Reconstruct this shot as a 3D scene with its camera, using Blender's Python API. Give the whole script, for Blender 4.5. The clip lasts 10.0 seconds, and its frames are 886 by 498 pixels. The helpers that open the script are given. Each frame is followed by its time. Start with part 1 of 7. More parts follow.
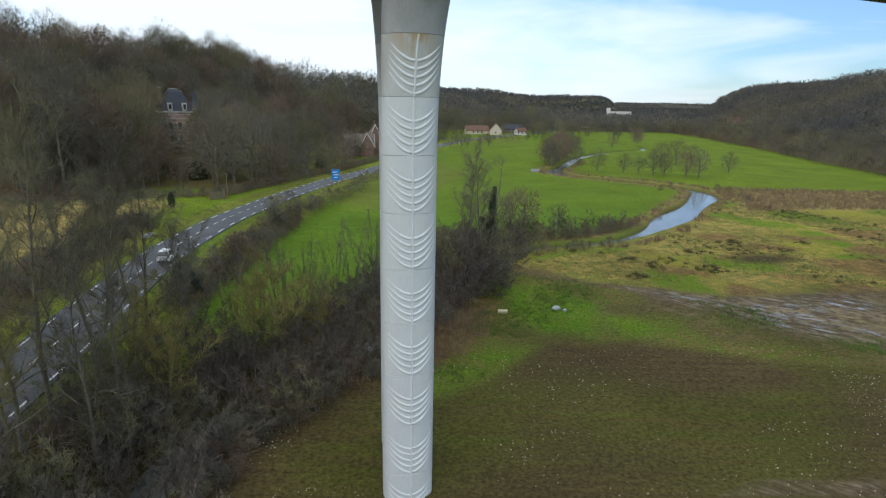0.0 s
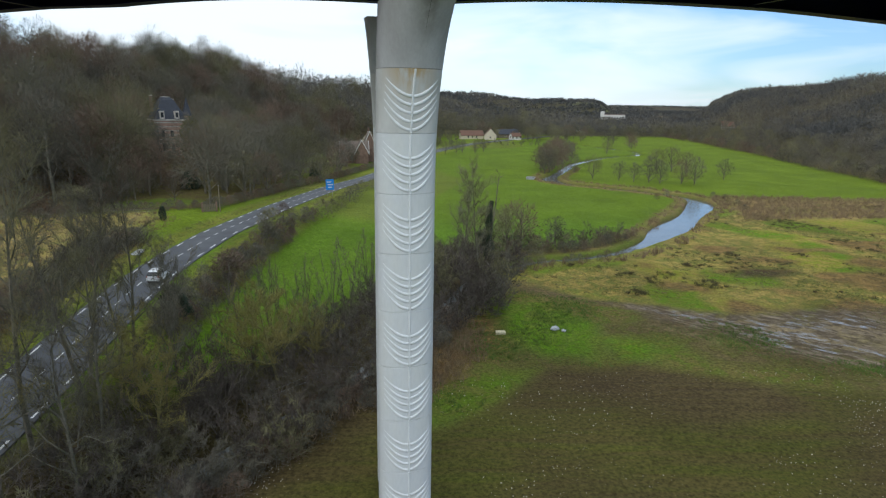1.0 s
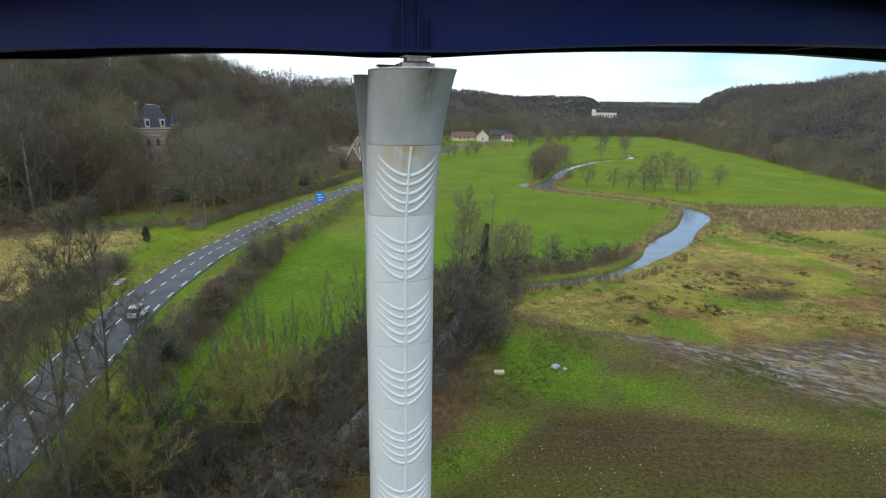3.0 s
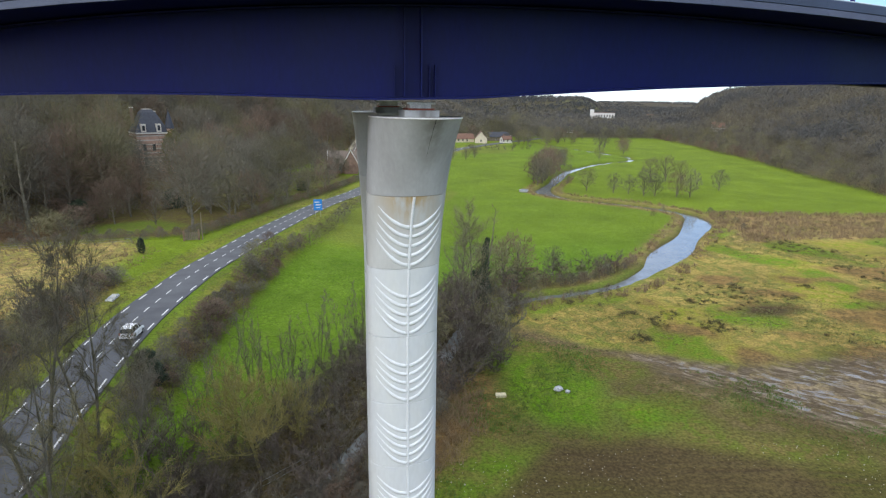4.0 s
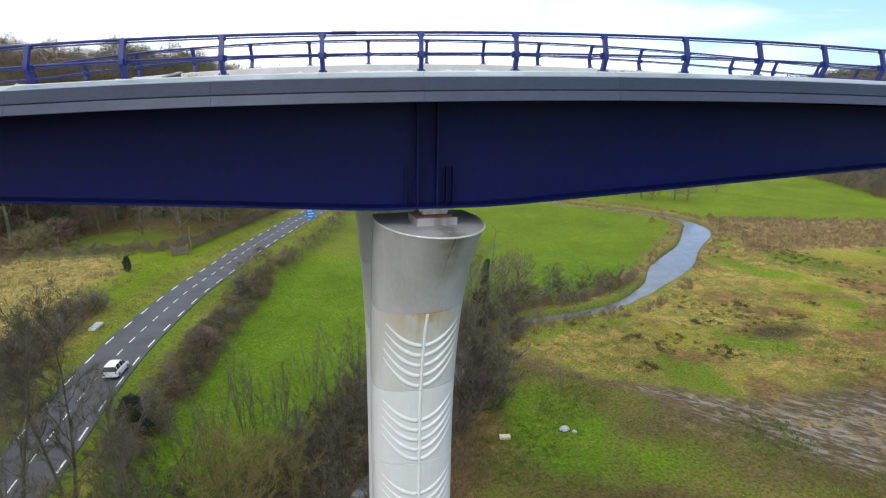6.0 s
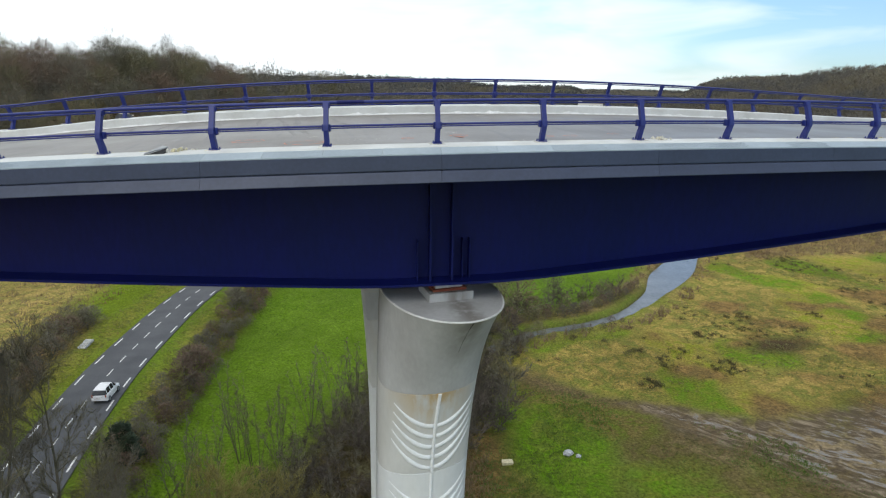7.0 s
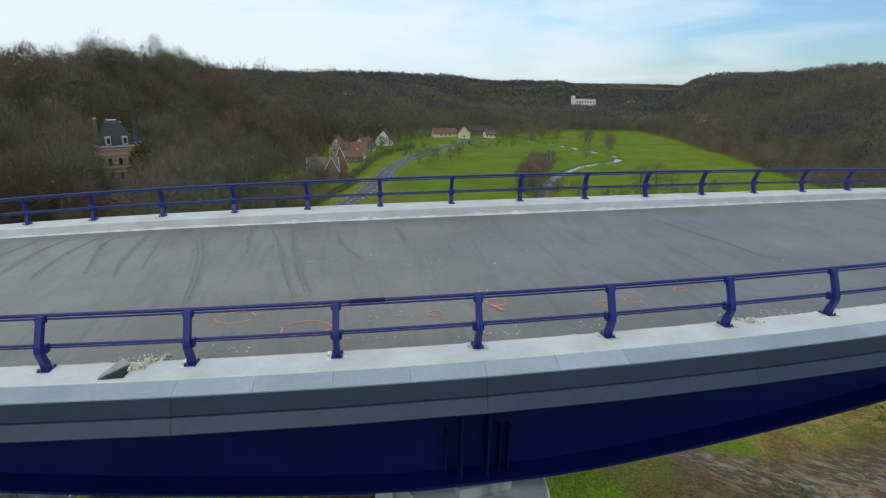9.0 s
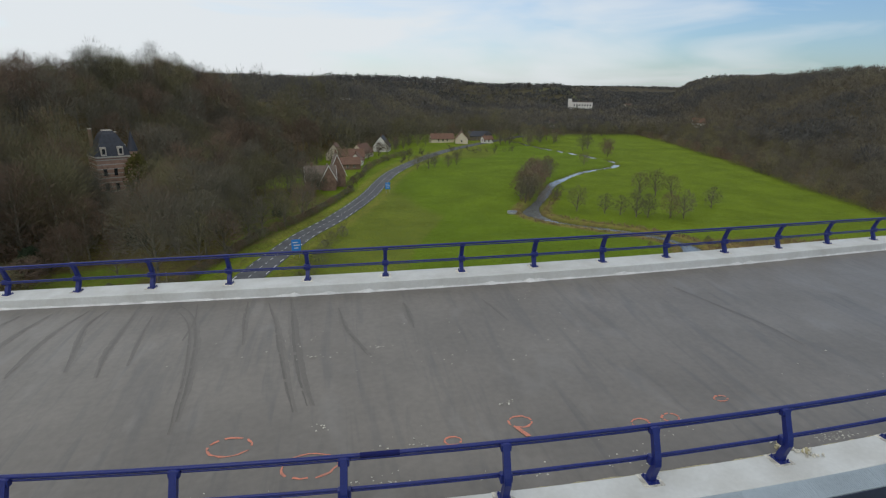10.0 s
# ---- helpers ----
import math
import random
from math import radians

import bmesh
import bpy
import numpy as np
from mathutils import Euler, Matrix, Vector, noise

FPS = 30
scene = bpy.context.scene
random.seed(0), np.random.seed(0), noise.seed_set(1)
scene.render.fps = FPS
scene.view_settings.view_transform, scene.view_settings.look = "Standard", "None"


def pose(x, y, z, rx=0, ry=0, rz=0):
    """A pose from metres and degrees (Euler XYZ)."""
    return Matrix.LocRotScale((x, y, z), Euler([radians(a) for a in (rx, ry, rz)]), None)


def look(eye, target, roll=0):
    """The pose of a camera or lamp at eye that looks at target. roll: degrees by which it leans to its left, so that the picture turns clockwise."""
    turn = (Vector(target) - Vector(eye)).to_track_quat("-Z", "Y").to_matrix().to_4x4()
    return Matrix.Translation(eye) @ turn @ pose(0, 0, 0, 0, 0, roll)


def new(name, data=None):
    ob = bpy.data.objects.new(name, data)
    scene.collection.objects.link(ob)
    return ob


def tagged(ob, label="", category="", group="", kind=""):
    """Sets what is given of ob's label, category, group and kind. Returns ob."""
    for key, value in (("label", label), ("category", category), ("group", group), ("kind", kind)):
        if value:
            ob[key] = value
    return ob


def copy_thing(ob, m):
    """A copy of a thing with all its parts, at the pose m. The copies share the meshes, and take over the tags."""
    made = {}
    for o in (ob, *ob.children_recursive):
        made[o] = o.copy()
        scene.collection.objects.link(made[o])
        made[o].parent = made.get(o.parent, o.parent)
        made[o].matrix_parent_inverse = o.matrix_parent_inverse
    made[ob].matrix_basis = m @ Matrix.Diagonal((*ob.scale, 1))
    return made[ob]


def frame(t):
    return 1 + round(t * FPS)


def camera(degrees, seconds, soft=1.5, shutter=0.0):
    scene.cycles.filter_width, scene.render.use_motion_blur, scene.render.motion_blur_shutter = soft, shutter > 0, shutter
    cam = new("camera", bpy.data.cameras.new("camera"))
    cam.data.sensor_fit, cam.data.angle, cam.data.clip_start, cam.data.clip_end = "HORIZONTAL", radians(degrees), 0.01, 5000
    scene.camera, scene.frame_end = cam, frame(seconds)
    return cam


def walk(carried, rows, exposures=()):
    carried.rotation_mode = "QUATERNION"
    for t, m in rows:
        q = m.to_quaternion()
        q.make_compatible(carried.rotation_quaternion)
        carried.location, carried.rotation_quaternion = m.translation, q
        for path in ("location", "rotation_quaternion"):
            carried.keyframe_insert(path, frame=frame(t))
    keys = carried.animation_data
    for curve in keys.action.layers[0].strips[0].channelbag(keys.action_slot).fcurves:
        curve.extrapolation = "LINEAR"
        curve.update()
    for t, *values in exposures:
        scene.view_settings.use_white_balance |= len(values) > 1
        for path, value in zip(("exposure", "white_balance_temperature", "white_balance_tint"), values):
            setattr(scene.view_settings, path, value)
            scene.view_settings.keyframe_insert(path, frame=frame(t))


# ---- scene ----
cam = camera(74.7, 10.0, soft=1.22)
PATH = [
    (0, (-1.513, -26.675, 22.341), (-1.291, -24.75, 21.847), 1.1),
    (0.5, (-1.535, -25.837, 23.048), (-1.302, -23.913, 22.554), 1.1),
    (1, (-1.526, -24.975, 23.845), (-1.286, -23.05, 23.36), 1.0),
    (1.5, (-1.507, -24.063, 24.607), (-1.26, -22.138, 24.126), 1.0),
    (2, (-1.46, -23.105, 25.421), (-1.207, -21.181, 24.941), 1.0),
    (2.5, (-1.435, -22.107, 26.211), (-1.173, -20.186, 25.721), 0.9),
    (4, (-1.47, -19.324, 28.817), (-1.196, -17.407, 28.318), 0.9),
    (4.5, (-1.521, -18.481, 29.586), (-1.24, -16.565, 29.083), 0.9),
    (5, (-1.582, -17.573, 30.472), (-1.297, -15.661, 29.96), 0.9),
    (5.5, (-1.657, -16.465, 31.299), (-1.366, -14.556, 30.778), 0.9),
    (7, (-2.018, -13.089, 33.86), (-1.701, -11.189, 33.321), 1.0),
    (7.5, (-2.097, -12.093, 34.673), (-1.773, -10.196, 34.128), 1.1),
    (8, (-2.162, -11.016, 35.564), (-1.832, -9.123, 35.009), 1.2),
    (8.5, (-2.235, -10.056, 36.329), (-1.899, -8.165, 35.772), 1.2),
    (9, (-2.306, -9.053, 37.161), (-1.965, -7.163, 36.603), 1.0),
    (9.5, (-2.374, -8.183, 37.98), (-2.03, -6.294, 37.418), 1.0),
    (10, (-2.394, -7.218, 38.877), (-2.044, -5.327, 38.327), 0.8),
]
walk(cam, [(t, look(eye, target, roll)) for t, eye, target, roll in PATH],
     exposures=((0.0, -0.32, 5950, 9), (2.5, -0.19, 5850, 9), (4.5, 0.32, 6100, 15), (6.0, 0.13, 6250, 14), (7.0, -0.14, 6300, 10), (7.5, -0.19, 6350, 9), (9.0, -0.57, 5950, 7), (9.5, -0.71, 5850, 6), (10.0, -0.78, 6350, 11)))

# ---- world and sun: bright overcast, lighter to the west ----
world = bpy.data.worlds.new("overcast")
scene.world = world
world.use_nodes = True
wn, wl = world.node_tree.nodes, world.node_tree.links
bg = wn["Background"]
sky = wn.new("ShaderNodeTexSky")
sky.sky_type = "NISHITA"
sky.sun_disc = False
sky.sun_elevation, sky.sun_rotation = radians(42), radians(-30)
sky.air_density, sky.dust_density, sky.ozone_density = 1.0, 0.6, 1.0
tc = wn.new("ShaderNodeTexCoord")
mp = wn.new("ShaderNodeMapping")
mp.inputs["Scale"].default_value = (1.7, 1.7, 8.0)
cl = wn.new("ShaderNodeTexNoise")
cl.inputs["Scale"].default_value, cl.inputs["Detail"].default_value, cl.inputs["Distortion"].default_value = 2.2, 4.0, 0.5
sepw = wn.new("ShaderNodeSeparateXYZ")
rampx = wn.new("ShaderNodeMapRange")
rampx.inputs["From Min"].default_value, rampx.inputs["From Max"].default_value = 0.62, -0.1
rampx.inputs["To Min"].default_value, rampx.inputs["To Max"].default_value = -0.10, 0.72
addc = wn.new("ShaderNodeMath")
addc.operation = "ADD"
cr = wn.new("ShaderNodeMapRange")
cr.inputs["From Min"].default_value, cr.inputs["From Max"].default_value = 0.45, 1.25
cr.inputs["To Min"].default_value, cr.inputs["To Max"].default_value = 0.08, 0.97
mixw = wn.new("ShaderNodeMix")
mixw.data_type = "RGBA"
mixw.inputs["B"].default_value = (11.3, 11.8, 11.9, 1)
wl.new(tc.outputs["Generated"], mp.inputs["Vector"])
wl.new(mp.outputs["Vector"], cl.inputs["Vector"])
wl.new(tc.outputs["Generated"], sepw.inputs["Vector"])
wl.new(sepw.outputs["X"], rampx.inputs["Value"])
ct = wn.new("ShaderNodeMapRange")
ct.inputs["From Min"].default_value, ct.inputs["From Max"].default_value, ct.inputs["To Min"].default_value = 0.28, 0.72, 0.2
wl.new(cl.outputs["Fac"], ct.inputs["Value"])
wl.new(ct.outputs["Result"], addc.inputs[0])
wl.new(rampx.outputs["Result"], addc.inputs[1])
high = wn.new("ShaderNodeMapRange")
high.inputs["From Min"].default_value, high.inputs["From Max"].default_value, high.inputs["To Max"].default_value = 0.22, 0.7, 0.55
lift = wn.new("ShaderNodeMath")
lift.operation = "ADD"
wl.new(sepw.outputs["Z"], high.inputs["Value"])
wl.new(high.outputs["Result"], lift.inputs[0])
wl.new(addc.outputs[0], lift.inputs[1])
wl.new(lift.outputs[0], cr.inputs["Value"])
wl.new(cr.outputs["Result"], mixw.inputs["Factor"])
gain = wn.new("ShaderNodeMix")
gain.data_type, gain.blend_type = "RGBA", "MULTIPLY"
gain.inputs["Factor"].default_value, gain.inputs["B"].default_value = 1.0, (0.96, 1.28, 1.62, 1)
wl.new(sky.outputs["Color"], gain.inputs["A"])
wl.new(gain.outputs["Result"], mixw.inputs["A"])
wl.new(mixw.outputs["Result"], bg.inputs["Color"])
bg.inputs["Strength"].default_value = 0.115

sun = new("sun", bpy.data.lights.new("sun", "SUN"))
sun.data.energy, sun.data.angle, sun.data.color = 1.0, radians(35), (1.0, 0.95, 0.88)
sun.matrix_world = look((-30, 10, 58), (0, 62, 0))

# ---- materials ----
def mat(name, col, rough=0.7, metal=0.0, scale=3.0, vary=0.25, fine=40.0, bump=0.15, tint=None, piece=0.0, spec=0.4, stretch=(1, 1, 1), dist=0.02):
    """A surface with a broad and a fine variation, relief and, for pieces, a shade of its own for each."""
    m = bpy.data.materials.new(name)
    m.use_nodes = True
    n, l = m.node_tree.nodes, m.node_tree.links
    b = n["Principled BSDF"]
    b.inputs["Metallic"].default_value = metal
    b.inputs["Specular IOR Level"].default_value = spec
    t = n.new("ShaderNodeTexCoord")
    s = n.new("ShaderNodeMapping")
    s.inputs["Scale"].default_value = stretch
    l.new(t.outputs["Object"], s.inputs["Vector"])
    broad, grain = n.new("ShaderNodeTexNoise"), n.new("ShaderNodeTexNoise")
    broad.inputs["Scale"].default_value, broad.inputs["Detail"].default_value = scale, 6.0
    grain.inputs["Scale"].default_value, grain.inputs["Detail"].default_value = fine, 3.0
    l.new(s.outputs["Vector"], broad.inputs["Vector"])
    l.new(s.outputs["Vector"], grain.inputs["Vector"])
    ramp = n.new("ShaderNodeMix")
    ramp.data_type = "RGBA"
    other = tint or tuple(c * (1 - vary * 1.6) for c in col)
    ramp.inputs["A"].default_value, ramp.inputs["B"].default_value = (*col, 1), (*other, 1)
    mr = n.new("ShaderNodeMapRange")
    mr.inputs["From Min"].default_value, mr.inputs["From Max"].default_value = 0.36, 0.68
    l.new(broad.outputs["Fac"], mr.inputs["Value"])
    l.new(mr.outputs["Result"], ramp.inputs["Factor"])
    h = n.new("ShaderNodeHueSaturation")
    vr = n.new("ShaderNodeMapRange")
    vr.inputs["From Min"].default_value, vr.inputs["From Max"].default_value = 0.3, 0.7
    vr.inputs["To Min"].default_value, vr.inputs["To Max"].default_value = 1 - vary, 1 + vary
    l.new(grain.outputs["Fac"], vr.inputs["Value"])
    if piece:
        oi = n.new("ShaderNodeObjectInfo")
        pr = n.new("ShaderNodeMapRange")
        pr.inputs["To Min"].default_value, pr.inputs["To Max"].default_value = 1 - piece, 1 + piece
        l.new(oi.outputs["Random"], pr.inputs["Value"])
        mu = n.new("ShaderNodeMath")
        mu.operation = "MULTIPLY"
        l.new(pr.outputs["Result"], mu.inputs[0])
        l.new(vr.outputs["Result"], mu.inputs[1])
        l.new(mu.outputs[0], h.inputs["Value"])
    else:
        l.new(vr.outputs["Result"], h.inputs["Value"])
    l.new(ramp.outputs["Result"], h.inputs["Color"])
    l.new(h.outputs["Color"], b.inputs["Base Color"])
    rr = n.new("ShaderNodeMapRange")
    rr.inputs["To Min"].default_value, rr.inputs["To Max"].default_value = max(rough - 0.12, 0.02), min(rough + 0.12, 1)
    l.new(broad.outputs["Fac"], rr.inputs["Value"])
    l.new(rr.outputs["Result"], b.inputs["Roughness"])
    if bump:
        bp = n.new("ShaderNodeBump")
        bp.inputs["Strength"].default_value, bp.inputs["Distance"].default_value = bump, dist
        l.new(grain.outputs["Fac"], bp.inputs["Height"])
        l.new(bp.outputs["Normal"], b.inputs["Normal"])
    return m


M_PIER = mat("pale_concrete", (0.61, 0.63, 0.635), 0.8, scale=0.9, vary=0.03, fine=8, bump=0.06, tint=(0.63, 0.64, 0.615), stretch=(1, 1, 0.35))
M_PIER_RIB = mat("pale_concrete_rib", (0.74, 0.755, 0.75), 0.75, scale=2, vary=0.06, fine=20)
# slightly greyer head, its base also darkened for the girder's shade
M_CAP = mat("grey_shaded_concrete", (0.45, 0.455, 0.45), 0.8, scale=0.9, vary=0.05, fine=9, bump=0.08, tint=(0.36, 0.358, 0.345), stretch=(1, 1, 0.4))

M_NAVY = mat("navy_steel_paint", (0.0028, 0.0066, 0.072), 0.5, scale=0.5, vary=0.10, fine=9, bump=0.03, tint=(0.0034, 0.0062, 0.085), stretch=(1, 1, 0.3), spec=0.2)
M_RAIL = mat("blue_rail_paint", (0.011, 0.019, 0.135), 0.38, scale=4, vary=0.12, fine=30, bump=0.03, tint=(0.015, 0.025, 0.16))
M_CORNICE = mat("slate_blue_sheet", (0.035, 0.046, 0.084), 0.45, scale=0.8, vary=0.10, fine=12, bump=0.04, piece=0.06)
M_GRATE = mat("galvanised_grating", (0.36, 0.42, 0.46), 0.5, metal=0.3, scale=0.8, vary=0.05, fine=12, bump=0.04, piece=0.04)
M_KERB = mat("new_white_concrete", (0.60, 0.61, 0.59), 0.8, scale=1.1, vary=0.035, fine=12, bump=0.05, tint=(0.50, 0.50, 0.47))
M_RUBBLE = mat("broken_concrete", (0.74, 0.71, 0.62), 0.9, scale=6, vary=0.3, fine=40, piece=0.2)
M_BEARING = mat("bearing_steel", (0.66, 0.66, 0.65), 0.5, metal=0.1, scale=5, vary=0.2)
M_PRIMER = mat("red_brown_primer", (0.30, 0.075, 0.04), 0.6, scale=5, vary=0.2)
M_ORANGE = mat("orange_marker_paint", (0.66, 0.22, 0.14), 0.7, scale=5, vary=0.25, fine=60, tint=(0.42, 0.19, 0.14))
M_ASPHALT = mat("road_asphalt", (0.085, 0.088, 0.095), 0.8, scale=0.35, vary=0.12, fine=12, bump=0.1, tint=(0.065, 0.067, 0.073))
M_LINE = mat("white_road_paint", (0.72, 0.72, 0.70), 0.7, scale=3, vary=0.12, fine=30)
M_BARK = mat("bare_bark", (0.190, 0.165, 0.125), 0.9, scale=1.2, vary=0.3, fine=14, bump=0.4, tint=(0.085, 0.085, 0.05))
M_TWIG = mat("winter_twigs", (0.138, 0.122, 0.090), 0.9, scale=0.35, vary=0.08, fine=1.5, bump=0, piece=0.28, tint=(0.108, 0.100, 0.070))
M_TWIG_RED = mat("reddish_winter_twigs", (0.158, 0.110, 0.076), 0.9, scale=0.35, vary=0.10, fine=1.5, bump=0, piece=0.28)
M_TWIG_OLIVE = mat("mossy_winter_twigs", (0.160, 0.145, 0.074), 0.9, scale=0.35, vary=0.10, fine=1.5, bump=0, piece=0.28)
M_SHRUB = mat("dark_shrub_twigs", (0.108, 0.086, 0.068), 0.9, scale=0.5, vary=0.12, fine=3, bump=0, piece=0.25, tint=(0.080, 0.068, 0.054))
M_IVY = mat("ivy_leaves", (0.030, 0.055, 0.018), 0.6, scale=2, vary=0.35, fine=8, bump=0, piece=0.2)
M_CONIFER = mat("conifer_needles", (0.028, 0.045, 0.022), 0.75, scale=1, vary=0.3, fine=6, bump=0, piece=0.2)
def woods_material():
    """Bare far woods, each tree with its own tone between olive, russet brown and a grey that stands in for distance
    haze.
    """
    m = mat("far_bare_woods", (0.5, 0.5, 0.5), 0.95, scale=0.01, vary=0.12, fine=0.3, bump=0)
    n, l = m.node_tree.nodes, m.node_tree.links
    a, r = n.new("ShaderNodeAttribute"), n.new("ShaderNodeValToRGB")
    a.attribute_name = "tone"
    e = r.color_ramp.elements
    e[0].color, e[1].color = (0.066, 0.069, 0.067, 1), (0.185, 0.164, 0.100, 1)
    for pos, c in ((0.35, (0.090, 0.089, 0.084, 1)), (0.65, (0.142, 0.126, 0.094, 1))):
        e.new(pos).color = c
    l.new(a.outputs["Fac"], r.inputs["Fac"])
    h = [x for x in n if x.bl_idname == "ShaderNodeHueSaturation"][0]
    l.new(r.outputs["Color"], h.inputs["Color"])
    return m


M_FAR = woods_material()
M_BRICK = mat("red_brick_walls", (0.25, 0.16, 0.115), 0.85, scale=1.2, vary=0.25, fine=10)
M_WARM_BRICK = mat("pink_brick_walls", (0.46, 0.29, 0.21), 0.85, scale=1.2, vary=0.2, fine=10)
M_STONE = mat("pale_stone", (0.55, 0.50, 0.42), 0.85, scale=2, vary=0.15, fine=15)
M_SLATE = mat("slate_roof", (0.042, 0.046, 0.058), 0.6, scale=2, vary=0.2, fine=12)
M_TILE = mat("brown_roof_tiles", (0.190, 0.105, 0.070), 0.8, scale=2, vary=0.25, fine=9, bump=0.3)
M_LODGE = mat("weathered_lodge_tiles", (0.185, 0.145, 0.115), 0.8, scale=2, vary=0.2, fine=9, bump=0.3)
M_RENDER = mat("white_render", (0.75, 0.73, 0.68), 0.85, scale=1.5, vary=0.08, fine=12)
M_CREAM = mat("cream_render", (0.66, 0.58, 0.44), 0.85, scale=1.5, vary=0.1, fine=12)
M_GLASS = mat("dark_window_glass", (0.03, 0.035, 0.04), 0.1, scale=1, vary=0.1, bump=0, spec=0.7)
M_SIGN = mat("blue_sign_face", (0.03, 0.22, 0.62), 0.4, scale=4, vary=0.05, bump=0)
M_GALV = mat("grey_steel", (0.35, 0.36, 0.37), 0.5, metal=0.5, scale=5, vary=0.1, bump=0)
M_CARPAINT = mat("white_car_paint", (0.78, 0.78, 0.78), 0.25, scale=2, vary=0.03, bump=0, spec=0.6)
M_RUBBER = mat("black_rubber", (0.02, 0.02, 0.02), 0.8, scale=4, vary=0.1, bump=0)
M_STONE_GREY = mat("grey_field_stone", (0.45, 0.46, 0.47), 0.9, scale=3, vary=0.2, fine=15)
M_TIMBER = mat("weathered_timber", (0.22, 0.18, 0.13), 0.85, scale=3, vary=0.25, fine=20)


def membrane_material():
    """Waterproof sheet of the bridge deck: damp tyre sweeps that curve across it, pale dust, seams."""
    m = mat("deck_membrane", (0.172, 0.156, 0.136), 0.42, scale=0.45, vary=0.08, fine=7, bump=0.12, tint=(0.142, 0.130, 0.115))
    n, l = m.node_tree.nodes, m.node_tree.links
    b = n["Principled BSDF"]
    old = b.inputs["Base Color"].links[0].from_socket
    t = n.new("ShaderNodeTexCoord")

    def band(scale, turn, warp, lo, hi, amount, col, src, dx=0.0):
        s, w, r, mx = n.new("ShaderNodeMapping"), n.new("ShaderNodeTexNoise"), n.new("ShaderNodeMapRange"), n.new("ShaderNodeMix")
        s.inputs["Scale"].default_value, s.inputs["Rotation"].default_value, s.inputs["Location"].default_value = scale, (0, 0, radians(turn)), (dx, 0, 0)
        w.inputs["Scale"].default_value, w.inputs["Detail"].default_value, w.inputs["Distortion"].default_value = 0.8, 4.0, warp
        l.new(t.outputs["Object"], s.inputs["Vector"])
        l.new(s.outputs["Vector"], w.inputs["Vector"])
        r.inputs["From Min"].default_value, r.inputs["From Max"].default_value, r.inputs["To Max"].default_value = lo, hi, amount
        l.new(w.outputs["Fac"], r.inputs["Value"])
        mx.data_type = "RGBA"
        mx.inputs["B"].default_value = (*col, 1)
        l.new(r.outputs["Result"], mx.inputs["Factor"])
        l.new(src, mx.inputs["A"])
        return mx.outputs["Result"]

    c = band((2.6, 0.22, 1.0), -14, 1.6, 0.54, 0.70, 0.40, (0.082, 0.082, 0.084), old)
    c = band((5.0, 0.30, 1.0), 8, 1.1, 0.58, 0.68, 0.22, (0.088, 0.088, 0.09), c, 7.0)
    c = band((1.1, 0.5, 1.0), 30, 0.8, 0.58, 0.74, 0.4, (0.23, 0.222, 0.21), c, 3.0)
    l.new(c, b.inputs["Base Color"])
    return m


M_DECK = membrane_material()


M_TYRE = [mat("damp_tyre_mark", tuple(c * k for c in (0.172, 0.156, 0.136)), 0.42, scale=2.5, vary=0.06, fine=9, bump=0.05, tint=tuple(c * (0.5 + 0.5 * k) for c in (0.150, 0.137, 0.121))) for k in (0.82, 0.68, 0.54)]
M_MORTAR = mat("yellowish_mortar", (0.62, 0.56, 0.36), 0.9, scale=5, vary=0.2, fine=40)


